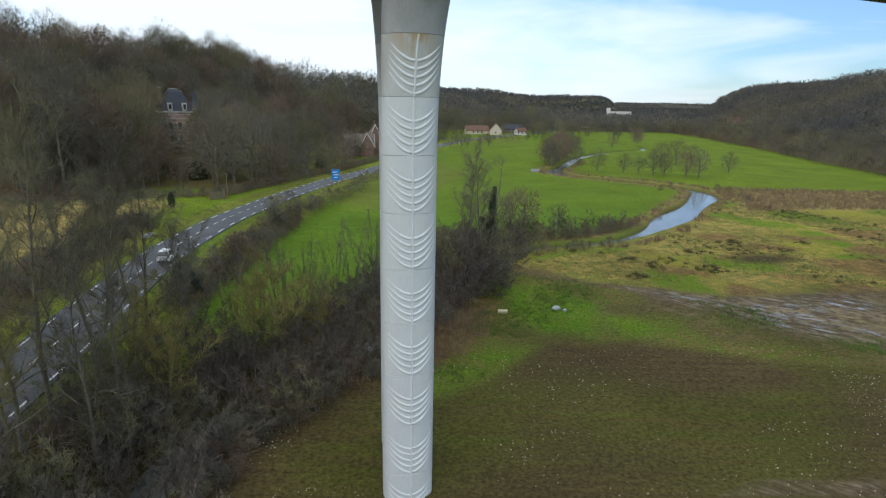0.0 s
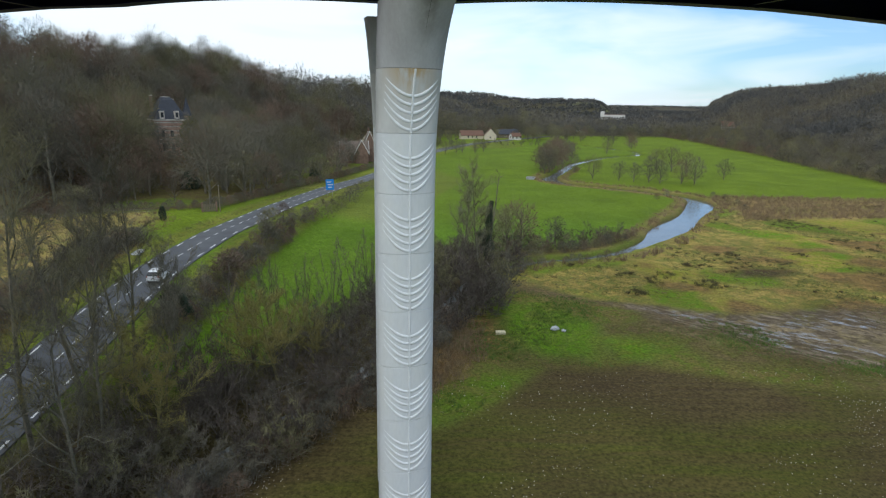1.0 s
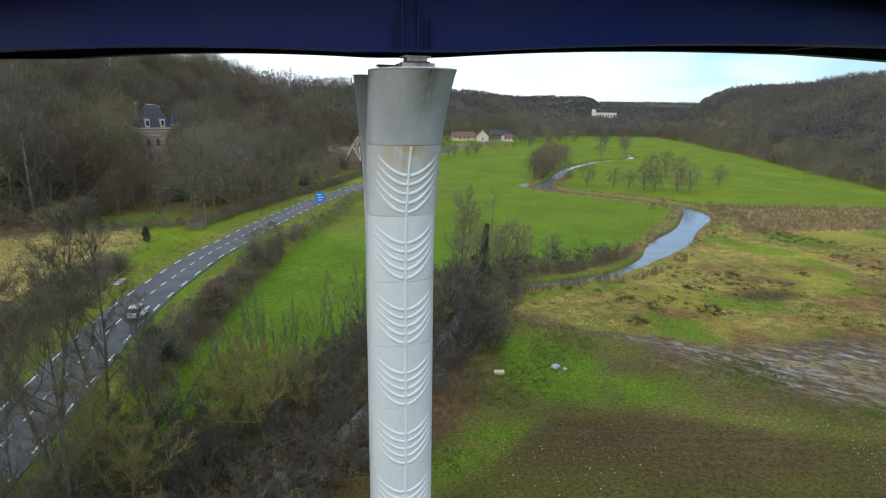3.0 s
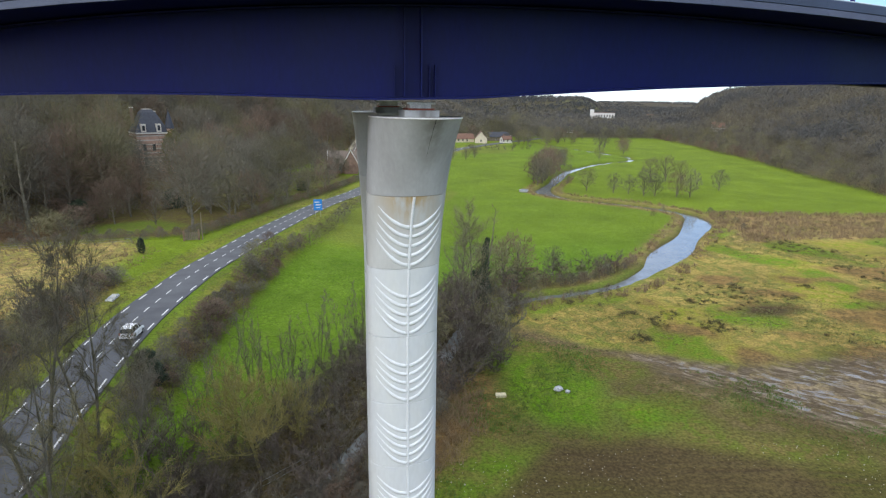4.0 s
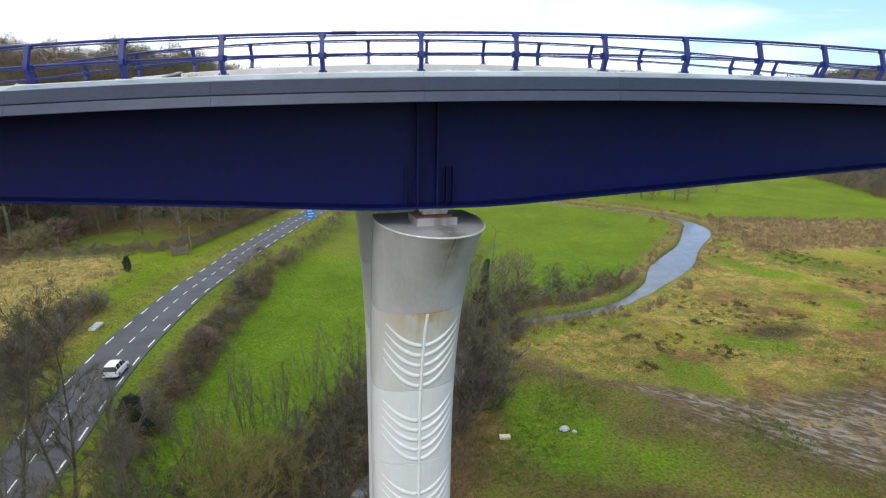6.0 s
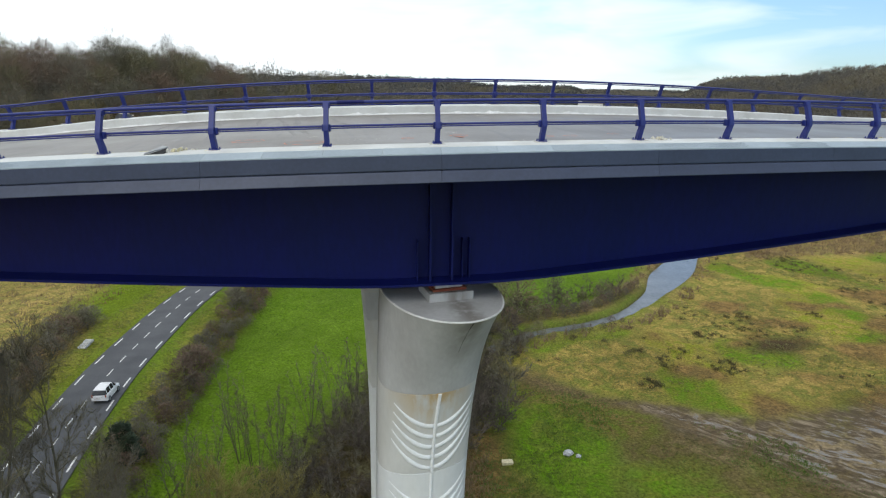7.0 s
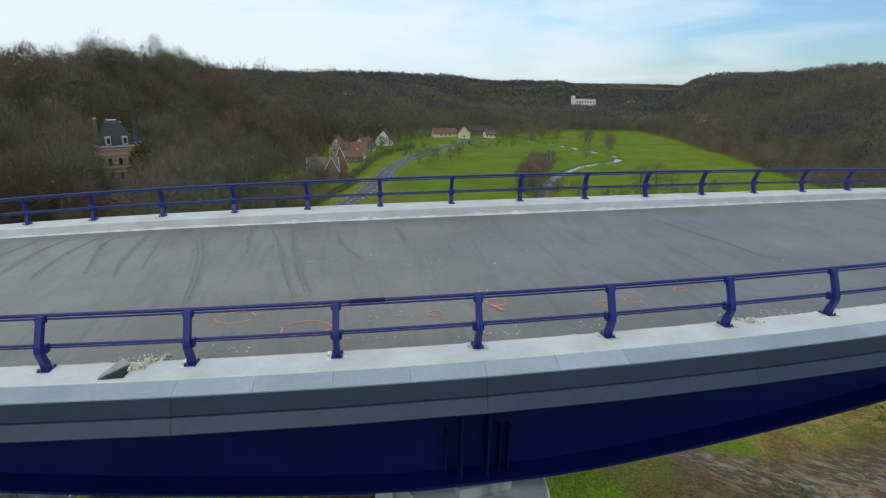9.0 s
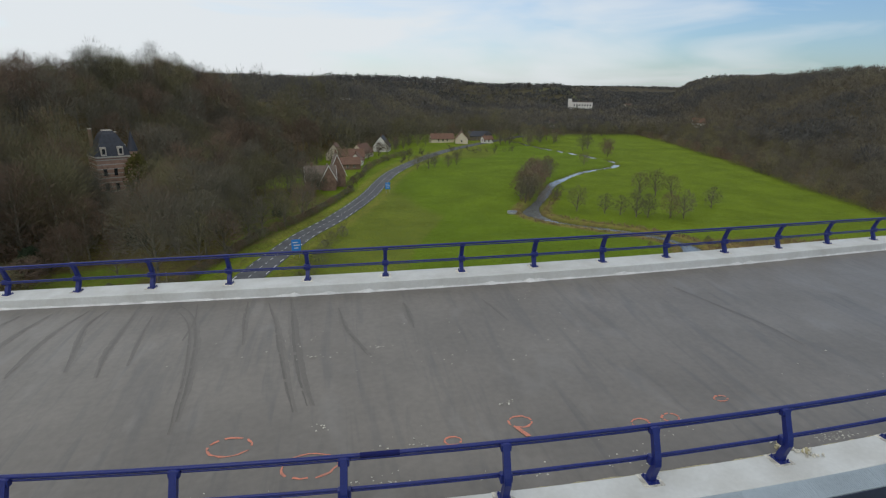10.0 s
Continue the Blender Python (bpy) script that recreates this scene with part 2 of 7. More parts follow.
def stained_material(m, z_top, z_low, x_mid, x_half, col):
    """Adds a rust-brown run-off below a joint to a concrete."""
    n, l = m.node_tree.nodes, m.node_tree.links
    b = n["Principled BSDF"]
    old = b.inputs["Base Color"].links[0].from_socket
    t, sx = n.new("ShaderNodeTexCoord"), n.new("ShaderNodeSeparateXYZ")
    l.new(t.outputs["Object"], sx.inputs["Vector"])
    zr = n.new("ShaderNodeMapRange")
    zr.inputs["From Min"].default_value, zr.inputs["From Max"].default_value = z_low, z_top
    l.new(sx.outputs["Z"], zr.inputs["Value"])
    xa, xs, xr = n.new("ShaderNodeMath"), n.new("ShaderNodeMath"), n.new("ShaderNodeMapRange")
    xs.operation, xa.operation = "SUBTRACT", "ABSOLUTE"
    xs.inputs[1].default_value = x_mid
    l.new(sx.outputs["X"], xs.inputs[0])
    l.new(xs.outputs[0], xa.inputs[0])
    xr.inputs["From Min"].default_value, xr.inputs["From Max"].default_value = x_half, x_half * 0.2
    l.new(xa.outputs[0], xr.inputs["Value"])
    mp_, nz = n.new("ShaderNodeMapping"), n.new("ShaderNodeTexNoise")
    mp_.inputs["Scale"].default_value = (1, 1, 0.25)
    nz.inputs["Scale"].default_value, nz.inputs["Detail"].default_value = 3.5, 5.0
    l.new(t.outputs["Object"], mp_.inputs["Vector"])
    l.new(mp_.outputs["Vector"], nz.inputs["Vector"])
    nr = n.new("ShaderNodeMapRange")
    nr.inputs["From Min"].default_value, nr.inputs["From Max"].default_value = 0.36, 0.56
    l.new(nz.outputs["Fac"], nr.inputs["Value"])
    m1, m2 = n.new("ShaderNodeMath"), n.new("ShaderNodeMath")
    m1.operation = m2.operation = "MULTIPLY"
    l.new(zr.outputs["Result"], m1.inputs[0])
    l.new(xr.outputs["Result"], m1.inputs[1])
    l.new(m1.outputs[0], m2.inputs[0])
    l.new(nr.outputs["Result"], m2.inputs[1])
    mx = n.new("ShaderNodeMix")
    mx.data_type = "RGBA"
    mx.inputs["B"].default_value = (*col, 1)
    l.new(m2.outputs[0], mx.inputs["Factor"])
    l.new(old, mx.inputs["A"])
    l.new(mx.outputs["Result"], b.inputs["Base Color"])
    return m


# real rust run-off over a base darkened for shade from the girder
M_PIER_STAIN = stained_material(mat("rust_stained_shaded_concrete", (0.55, 0.55, 0.525), 0.8, scale=0.9, vary=0.03, fine=8, bump=0.06, tint=(0.48, 0.48, 0.45), stretch=(1, 1, 0.35)), 25.35, 23.9, 0.0, 1.35, (0.44, 0.31, 0.14))
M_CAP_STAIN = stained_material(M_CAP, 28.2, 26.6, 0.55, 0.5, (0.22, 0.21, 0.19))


def ground_material():
    """Two covers (grass, straw, earth, mud) painted into the sheet and mixed in tufts, in rows on the sown field; puddles where it is wet."""
    m = bpy.data.materials.new("ground_cover")
    m.use_nodes = True
    n, l = m.node_tree.nodes, m.node_tree.links
    b = n["Principled BSDF"]

    def attr(name, out):
        x = n.new("ShaderNodeAttribute")
        x.attribute_name = name
        return x.outputs[out]

    def noise_of(scale, detail, stretch=None, turn=0.0, rough=0.5, warp=0.0):
        x = n.new("ShaderNodeTexNoise")
        x.inputs["Scale"].default_value, x.inputs["Detail"].default_value, x.inputs["Roughness"].default_value = scale, detail, rough
        x.inputs["Distortion"].default_value = warp
        src = t.outputs["Object"]
        if stretch:
            s = n.new("ShaderNodeMapping")
            s.vector_type = "TEXTURE"
            s.inputs["Rotation"].default_value, s.inputs["Scale"].default_value = (0, 0, radians(turn)), stretch
            l.new(src, s.inputs["Vector"])
            src = s.outputs["Vector"]
        l.new(src, x.inputs["Vector"])
        return x.outputs["Fac"]

    def ranged(src, lo, hi, a=0.0, c=1.0):
        x = n.new("ShaderNodeMapRange")
        for k, v in (("From Min", lo), ("From Max", hi), ("To Min", a), ("To Max", c)):
            x.inputs[k].default_value = v
        l.new(src, x.inputs["Value"])
        return x.outputs["Result"]

    def math_of(op, u, v):
        x = n.new("ShaderNodeMath")
        x.operation = op
        for i, k in enumerate((u, v)):
            if isinstance(k, float):
                x.inputs[i].default_value = k
            else:
                l.new(k, x.inputs[i])
        return x.outputs[0]

    def mixed(fac, u, v, kind="RGBA"):
        x = n.new("ShaderNodeMix")
        x.data_type = kind
        l.new(fac, x.inputs["Factor"])
        i = 6 if kind == "RGBA" else 2
        for k, w in ((i, u), (i + 1, v)):
            if isinstance(w, tuple) or isinstance(w, float):
                x.inputs[k].default_value = w
            else:
                l.new(w, x.inputs[k])
        return x.outputs[2 if kind == "RGBA" else 0]

    t = n.new("ShaderNodeTexCoord")
    tuft = noise_of(0.55, 7.0, rough=0.68, warp=0.6)
    rows = noise_of(0.6, 7.0, (7.0, 0.62, 1.0), -6.0, 0.66, 0.25)
    fine = noise_of(3.5, 5.0, rough=0.7)
    broad = noise_of(0.07, 4.0)
    pick = mixed(attr("row", "Fac"), ranged(tuft, 0.44, 0.56), ranged(rows, 0.40, 0.62), "FLOAT")
    col = mixed(pick, attr("cover", "Color"), attr("cover_b", "Color"))
    shade = math_of("MULTIPLY", ranged(fine, 0.3, 0.7, 0.42, 1.58), ranged(broad, 0.3, 0.7, 0.82, 1.18))
    h = n.new("ShaderNodeHueSaturation")
    l.new(shade, h.inputs["Value"])
    l.new(col, h.inputs["Color"])
    rut = noise_of(0.75, 8.0, (1.9, 0.62, 1.0), -42.0, 0.66, 1.2)
    damp = math_of("MULTIPLY", rut, attr("wet", "Fac"))
    pool = ranged(damp, 0.685, 0.715)
    mud = mixed(ranged(rut, 0.46, 0.66), (0.098, 0.073, 0.046, 1.0), (0.34, 0.27, 0.185, 1.0))
    slurry = mixed(math_of("MULTIPLY", ranged(attr("wet", "Fac"), 0.45, 0.95, 0.0, 0.9), ranged(tuft, 0.36, 0.56, 0.25, 1.0)), h.outputs["Color"], mud)
    l.new(mixed(pool, slurry, (0.20, 0.175, 0.14, 1.0)), b.inputs["Base Color"])
    l.new(ranged(pool, 0.0, 1.0, 0.95, 0.06), b.inputs["Roughness"])
    l.new(ranged(pool, 0.0, 1.0, 0.12, 0.6), b.inputs["Specular IOR Level"])
    bp = n.new("ShaderNodeBump")
    bp.inputs["Distance"].default_value = 0.22
    l.new(ranged(pool, 0.0, 1.0, 0.6, 0.0), bp.inputs["Strength"])
    l.new(math_of("ADD", fine, pick), bp.inputs["Height"])
    l.new(bp.outputs["Normal"], b.inputs["Normal"])
    return m


M_GROUND = ground_material()


def water_material():
    m = mat("river_water", (0.15, 0.16, 0.155), 0.08, scale=0.3, vary=0.15, fine=2.2, bump=0.10, spec=0.6, dist=0.05)
    return m


M_WATER = water_material()

# ---- building helpers ----
def mesh_of(name, verts, faces, material):
    me = bpy.data.meshes.new(name)
    me.from_pydata([tuple(v) for v in verts], [], faces)
    me.materials.append(material)
    return me


def part(name, bm, material, parent=None, label=""):
    """Links a bmesh, or a mesh, as one object under a thing or a part."""
    if isinstance(bm, bmesh.types.BMesh):
        me = bpy.data.meshes.new(name)
        bmesh.ops.recalc_face_normals(bm, faces=bm.faces)
        bm.to_mesh(me)
        bm.free()
        me.materials.append(material)
    else:
        me = bm
    ob = new(name, me)
    if parent:
        ob.parent = parent
    if label:
        ob["label"] = label
    return ob


def thing(name, label, category, group="", kind="", m=None):
    ob = new(name)
    ob.empty_display_size = 0.2
    if m is not None:
        ob.matrix_world = m
    return tagged(ob, label, category, group, kind)


def box(bm, cx, cy, cz, sx, sy, sz, m=None, bevel=0.0):
    """A block by centre and size."""
    r = bmesh.ops.create_cube(bm, size=1.0, matrix=(m or Matrix()) @ Matrix.Translation((cx, cy, cz)) @ Matrix.Diagonal((sx, sy, sz, 1)))
    if bevel:
        es = list({e for v in r["verts"] for e in v.link_edges})
        bmesh.ops.bevel(bm, geom=es, offset=bevel, segments=2, affect="EDGES", profile=0.6)
    return bm


def tube(bm, pts, radii, sides=8, cap=True):
    """A round bar through points."""
    rings = []
    pts = [Vector(p) for p in pts]
    for i, p in enumerate(pts):
        d = (pts[min(i + 1, len(pts) - 1)] - pts[max(i - 1, 0)]).normalized()
        a = d.orthogonal().normalized() if abs(d.z) > 0.95 else d.cross(Vector((0, 0, 1))).normalized()
        b = d.cross(a)
        r = float(radii[i] if hasattr(radii, "__len__") else radii)
        rings.append([bm.verts.new(p + r * (math.cos(2 * math.pi * k / sides) * a + math.sin(2 * math.pi * k / sides) * b)) for k in range(sides)])
    for i in range(len(rings) - 1):
        for k in range(sides):
            bm.faces.new((rings[i][k], rings[i][(k + 1) % sides], rings[i + 1][(k + 1) % sides], rings[i + 1][k]))
    if cap:
        bm.faces.new(rings[0])
        bm.faces.new(rings[-1])
    return bm


def sweep(bm, rows, closed=True):
    """Joins equal rows of points into a skin, with end caps."""
    vs = [[bm.verts.new(p) for p in r] for r in rows]
    k = len(vs[0])
    for i in range(len(vs) - 1):
        for j in range(k if closed else k - 1):
            bm.faces.new((vs[i][j], vs[i][(j + 1) % k], vs[i + 1][(j + 1) % k], vs[i + 1][j]))
    if closed:
        bm.faces.new(vs[0])
        bm.faces.new(vs[-1])
    return bm


def smooth(e0, e1, x):
    t = np.clip((x - e0) / (e1 - e0), 0, 1)
    return t * t * (3 - 2 * t)


# ---- lie of the land ----
STREAM = np.array([(-24, -60), (-19, -30), (-15.5, 0), (-14, 9), (-9, 16.5), (-5, 21), (1.5, 32), (7.8, 43), (14, 55), (23.5, 61.5), (32, 63.5), (41, 67.5), (53, 78), (69, 97), (82, 113),
                   (85, 125), (78, 137), (62, 151), (58, 165), (69.5, 188), (86, 219), (110, 247), (140, 273), (136, 318), (127, 350), (118, 420)], float)
ROAD = np.array([(-28, -120), (-26, -40), (-26.8, 10), (-27.7, 28), (-28.3, 40), (-28.3, 50), (-27.5, 60), (-26.2, 71), (-24.1, 82), (-20.2, 104), (-12.1, 138.5), (-2.5, 163), (8, 195), (23, 252), (52, 316), (86, 366), (140, 430)], float)
TRACK = np.array([(10, 52), (17, 49.5), (23, 44), (34, 37), (41, 32), (49, 24), (62, 19), (90, 12)], float)


def densify(p, step):
    """A polyline rounded off (Catmull-Rom) and cut into even steps."""
    out = []
    q = np.vstack([2 * p[0] - p[1], p, 2 * p[-1] - p[-2]])
    for i in range(1, len(q) - 2):
        k = max(2, int(np.linalg.norm(q[i + 1] - q[i]) / step))
        for t in np.arange(k) / k:
            out.append(0.5 * (2 * q[i] + (q[i + 1] - q[i - 1]) * t + (2 * q[i - 1] - 5 * q[i] + 4 * q[i + 1] - q[i + 2]) * t ** 2 + (3 * q[i] - q[i - 1] - 3 * q[i + 1] + q[i + 2]) * t ** 3))
    out.append(p[-1])
    return np.array(out)


STREAM_D, ROAD_D, TRACK_D = densify(STREAM, 3.0), densify(ROAD, 3.0), densify(TRACK, 1.5)


def near_line(x, y, line):
    """Distance to a polyline's points, and the side (positive to the right of its way)."""
    x, y = np.asarray(x, float), np.asarray(y, float)
    best, side = np.full(x.shape, 1e9), np.zeros(x.shape)
    d = np.diff(line, axis=0)
    if x.ndim == 0:
        r = np.array([x, y]) - line[:-1]
        t = np.clip((r * d).sum(1) / (d * d).sum(1), 0, 1)
        e = r - t[:, None] * d
        q = np.hypot(e[:, 0], e[:, 1])
        i = int(q.argmin())
        return q[i], np.sign(e[i, 0] * d[i, 1] - e[i, 1] * d[i, 0])
    for (px, py), (dx, dy) in zip(line[:-1], d):
        ll = dx * dx + dy * dy
        t = np.clip(((x - px) * dx + (y - py) * dy) / ll, 0, 1)
        ex, ey = x - px - t * dx, y - py - t * dy
        q = np.hypot(ex, ey)
        m = q < best
        best = np.where(m, q, best)
        side = np.where(m, np.sign(ex * dy - ey * dx), side)
    return best, side


def foot_left(y):
    return np.interp(y, [-400, -50, 80, 120, 160, 220, 300, 420, 700, 1200, 2500], [-130, -85, -72, -62, -45, -32, -12, 40, 150, 260, 420])


def foot_right(y):
    return np.interp(y, [-400, 0, 120, 145, 200, 270, 370, 440, 700, 1200, 2500], [190, 178, 172, 170, 184, 205, 230, 240, 330, 560, 900])


def foot_hill(y):
    return np.interp(y, [-400, 0, 150, 300, 500, 700, 1100, 1800, 2600], [300, 262, 245, 248, 300, 405, 640, 1080, 1800])


def terrain(x, y):
    x, y = np.asarray(x, float), np.asarray(y, float)
    dl = foot_left(y) - x
    z = (26.5 - 6 * smooth(60, 130, dl)) * smooth(0, 72, dl) * (1 - 0.35 * smooth(350, 900, y))
    dh = x - foot_hill(y)
    top = (45 - 5 * smooth(0.85, 1.2, x / (np.abs(y) + 150))) * (1 - smooth(1500, 2000, y))
    z = z + top * smooth(0, 1, dh / (60 + 120 * smooth(0.52, 0.80, x / (np.abs(y) + 60)))) * (0.95 + 0.05 * np.sin(0.011 * y + 0.007 * x))
    z = z + 4 * smooth(0, 90, x - foot_right(y))
    q = x / (np.abs(y) + 26)
    ridge = smooth(960, 1230, y) * smooth(0.430, 0.385, q) * (1 - smooth(1500, 2100, y))
    z = z * (1 - ridge) + (42 - 9 * smooth(0.02, 0.36, q) + 1.5 * np.sin(0.013 * x) + np.sin(0.029 * x + 1)) * ridge + 26 * smooth(2500, 3500, y)
    # the road runs on a bank above the valley floor
    off = x - np.interp(y, ROAD[:, 1], ROAD[:, 0])
    bank = (0.5 + 2.5 * smooth(160, 62, y)) * smooth(10.5, 4.8, off) * (1 - 0.7 * smooth(15, 55, -off)) * smooth(-400, -60, y)
    return z + bank * (1 - smooth(2, 8, z))


def stream_cut(x, y, d):
    """Depth of the stream's bed: a narrow brook by the viaduct, a broader river in the meadows."""
    k = smooth(66, 86, y)
    wob = 0.45 * np.sin(0.16 * y + 0.11 * x) + 0.3 * np.sin(0.37 * y - 0.2 * x)
    k = k * (1 - 0.62 * smooth(112, 132, y) * smooth(166, 152, y) - 0.58 * smooth(160, 176, y) - 0.12 * smooth(235, 260, y)) + 0.32 * smooth(3, 7, y) * smooth(14, 11, y)
    return 1.5 * (1 - smooth(0.2 + (1.6 + wob) * k, 1.45 + (2.25 + wob) * k, d))


def ground_z(x, y):
    z = terrain(x, y)
    d, _ = near_line(x, y, STREAM_D)
    return z - stream_cut(x, y, d)

# ---- ground: one sheet to the horizon ----
def spaced(lo, hi, step, far_lo, far_hi, grow):
    mid = list(np.arange(lo, hi, step))
    a, s = [], step
    while (a[-1] if a else hi) < far_hi:
        a.append((a[-1] if a else mid[-1]) + s)
        s *= grow
    b, s = [], step
    while (b[-1] if b else lo) > far_lo:
        b.append((b[-1] if b else lo) - s)
        s *= grow
    return np.array(b[::-1] + mid + a)


def blend(c, col, m):
    return c + (np.array(col) - c) * m[..., None]


def inside(x, y, poly, soft):
    """1 inside a closed outline, fading out over soft metres."""
    n = len(poly)
    x, y = np.asarray(x, float), np.asarray(y, float)
    odd = np.zeros(x.shape, bool)
    for i in range(n):
        (x0, y0), (x1, y1) = poly[i], poly[(i + 1) % n]
        if y0 != y1:
            odd ^= ((y0 > y) != (y1 > y)) & (x < (x1 - x0) * (y - y0) / (y1 - y0) + x0)
    d, _ = near_line(x, y, np.array(list(poly) + [poly[0]], float))
    return np.clip(0.5 + np.where(odd, d, -d) / soft, 0, 1)


def rough_noise(x, y, scale, seed):
    """Cheap smooth noise over the plan, 0 to 1."""
    rng = np.random.default_rng(seed)
    out = np.zeros(x.shape)
    for k in range(10):
        a, f, p = rng.uniform(0, 6.28), rng.uniform(0.6, 2.2) / scale, rng.uniform(0, 6.28)
        out += np.sin(f * (x * math.cos(a) + y * math.sin(a)) + p + 1.3 * np.sin(f * 0.7 * (x * math.sin(a) - y * math.cos(a)) + p * 2))
    return np.clip(0.5 + out / 9, 0, 1)


LAWN, MEADOW, MARSH, REED, EARTH = (0.050, 0.116, 0.004), (0.090, 0.132, 0.007), (0.225, 0.178, 0.060), (0.22, 0.155, 0.090), (0.066, 0.049, 0.028)
LITTER, STRAW, MUD, MOSSY = (0.090, 0.064, 0.038), (0.29, 0.220, 0.095), (0.115, 0.084, 0.052), (0.078, 0.080, 0.014)
GREEN, SLIME, CLAY = (0.075, 0.150, 0.006), (0.150, 0.172, 0.020), (0.32, 0.265, 0.190)


def build_ground():
    xs, ys = spaced(-60, 100, 1.05, -2600, 2800, 1.07), spaced(-6, 130, 1.0, -900, 4300, 1.026)
    X, Y = np.meshgrid(xs, ys)
    ds, side = near_line(X, Y, STREAM_D)
    dr, rside = near_line(X, Y, ROAD_D)
    dt, _ = near_line(X, Y, TRACK_D)
    Z = terrain(X, Y) - stream_cut(X, Y, ds)
    n1, n2, n3, n4 = rough_noise(X, Y, 9, 1), rough_noise(X, Y, 3.2, 2), rough_noise(X, Y, 26, 3), rough_noise(X, Y, 5.0, 4)
    near = (Y < 200) & (np.abs(X) < 200)
    Z = Z + np.where(near, 0.26 * (n1 - 0.5) + 0.16 * (n2 - 0.5), 0) * smooth(4, 9, dr)
    Z = np.where(dr < 5.5, terrain(X, Y) - 0.12 - 0.25 * smooth(3.6, 5.0, dr) * (1 - smooth(5.0, 5.5, dr)), Z)
    # C is the first cover, B the one mixed into it in tufts
    C = np.zeros(X.shape + (3,)) + np.array(MEADOW)
    B = np.zeros(X.shape + (3,)) + np.array((0.100, 0.150, 0.013))
    R = np.zeros(X.shape)

    def cover(first, second, m):
        C[:] = blend(C, first, m)
        B[:] = blend(B, second, m)

    cover(LAWN, (0.066, 0.132, 0.010), np.where((side < 0) & (rside > 0), 1, 0) * (0.6 + 0.4 * smooth(0.25, 0.6, n3)) * (1 - 0.75 * smooth(60, 110, Y)))
    cover((0.125, 0.130, 0.030), (0.10, 0.11, 0.03), (dr < 30) * np.where((side < 0) & (rside > 0), 1, 0) * smooth(0.62, 0.75, n3) * 0.5)
    cover(LITTER, (0.062, 0.050, 0.030), smooth(-2, 10, foot_left(Y) - X) * (0.85 + 0.15 * n1))
    cover(LITTER, (0.070, 0.052, 0.034), smooth(-2, 6, X - foot_right(Y)) * 0.95)
    # litter under the far trees, their shade put into its colour
    cover((0.058, 0.050, 0.038), (0.044, 0.040, 0.032), smooth(430, 460, Y) * 0.95)
    cover((0.058, 0.050, 0.038), (0.044, 0.040, 0.032), smooth(-6, 10, X - foot_right(Y) - 14))
    green_hill = smooth(1150, 1200, Y) * (1 - smooth(1500, 1700, Y)) * (X > 0.2 * Y) * (rough_noise(X, Y, 240, 8) > 0.66)
    cover((0.085, 0.105, 0.040), (0.095, 0.110, 0.045), green_hill)
    # west of the road: pale dry field, hedge foot, garden grass by the woods
    west = np.where(rside < 0, 1, 0) * smooth(4.0, 5.5, dr)
    cover(STRAW, (0.17, 0.155, 0.060), inside(X, Y, [(-120, 45), (-44, 40), (-41, 60), (-40, 84), (-46, 94), (-64, 97), (-130, 90)], 5) * west * (0.7 + 0.3 * n1))
    cover((0.115, 0.070, 0.042), (0.085, 0.055, 0.034), inside(X, Y, [(-140, 100), (-64, 99), (-40, 97), (-38, 103), (-64, 120), (-140, 124)], 5) * west * 0.95)
    cover((0.088, 0.084, 0.026), (0.075, 0.060, 0.032), inside(X, Y, [(-64, 100), (-35, 98), (-29, 112), (-21, 136), (-10, 166), (-4, 190), (-14, 215), (-40, 215), (-60, 150)], 4) * west)
    cover((0.075, 0.115, 0.014), (0.085, 0.105, 0.022), inside(X, Y, [(-60, 103), (-41, 102), (-39, 110), (-48, 119), (-60, 116)], 3) * west)
    cover((0.062, 0.086, 0.014), (0.078, 0.068, 0.030), inside(X, Y, [(-28, 126), (-19, 136), (-9, 170), (-5, 192), (-14, 205), (-29, 203), (-29, 160)], 4) * west)
    cover((0.175, 0.122, 0.066), (0.120, 0.095, 0.045), inside(X, Y, [(-120, -60), (-33.6, -60), (-33.8, 30), (-34.4, 54), (-35.5, 66), (-40, 62), (-43, 46), (-120, 46)], 3) * west * 0.92)
    # verges
    cover((0.165, 0.160, 0.042), (0.115, 0.135, 0.024), np.clip(1 - np.abs(dr - 5.2) / 2.6, 0, 1) * 0.9 * (0.7 + 0.3 * n2))
    # scrub floor along the stream, near the bridge, and under the roadside hedge
    hedge_foot = inside(X, Y, [(-23.3, 28), (-20.0, 30), (-19.6, 48), (-17.8, 62), (-16, 76), (-12.4, 97), (-14.6, 97), (-18.9, 76), (-21.2, 62), (-22.9, 48)], 1.5)
    cover((0.130, 0.085, 0.046), (0.105, 0.100, 0.030), hedge_foot * (0.25 + 0.6 * n2))
    scrub = np.where(side < 0, 1 - smooth(8, 15, ds + 3 * n1), 1 - smooth(3.0, 6.5, ds + 2 * n2)) * (1 - smooth(48, 66, Y))
    cover((0.064, 0.050, 0.031), (0.052, 0.044, 0.024), scrub * 0.97)
    cover(REED, (0.13, 0.095, 0.05), np.clip(1.2 - np.abs(ds - 3.9) / 2.8, 0, 1) * smooth(50, 62, Y) * (1 - smooth(160, 200, Y)) * (0.45 + 0.5 * n2))
    # east bank: marsh, reeds, sown field, grass strip, muddy track
    east = np.where(side > 0, 1, 0)
    marsh = inside(X, Y, [(13, 48), (22, 57), (34, 60), (44, 64), (55, 75), (70, 93), (82, 106), (100, 118), (126, 116), (180, 108), (180, 24), (52, 26), (34, 39), (20, 47)], 5) * east
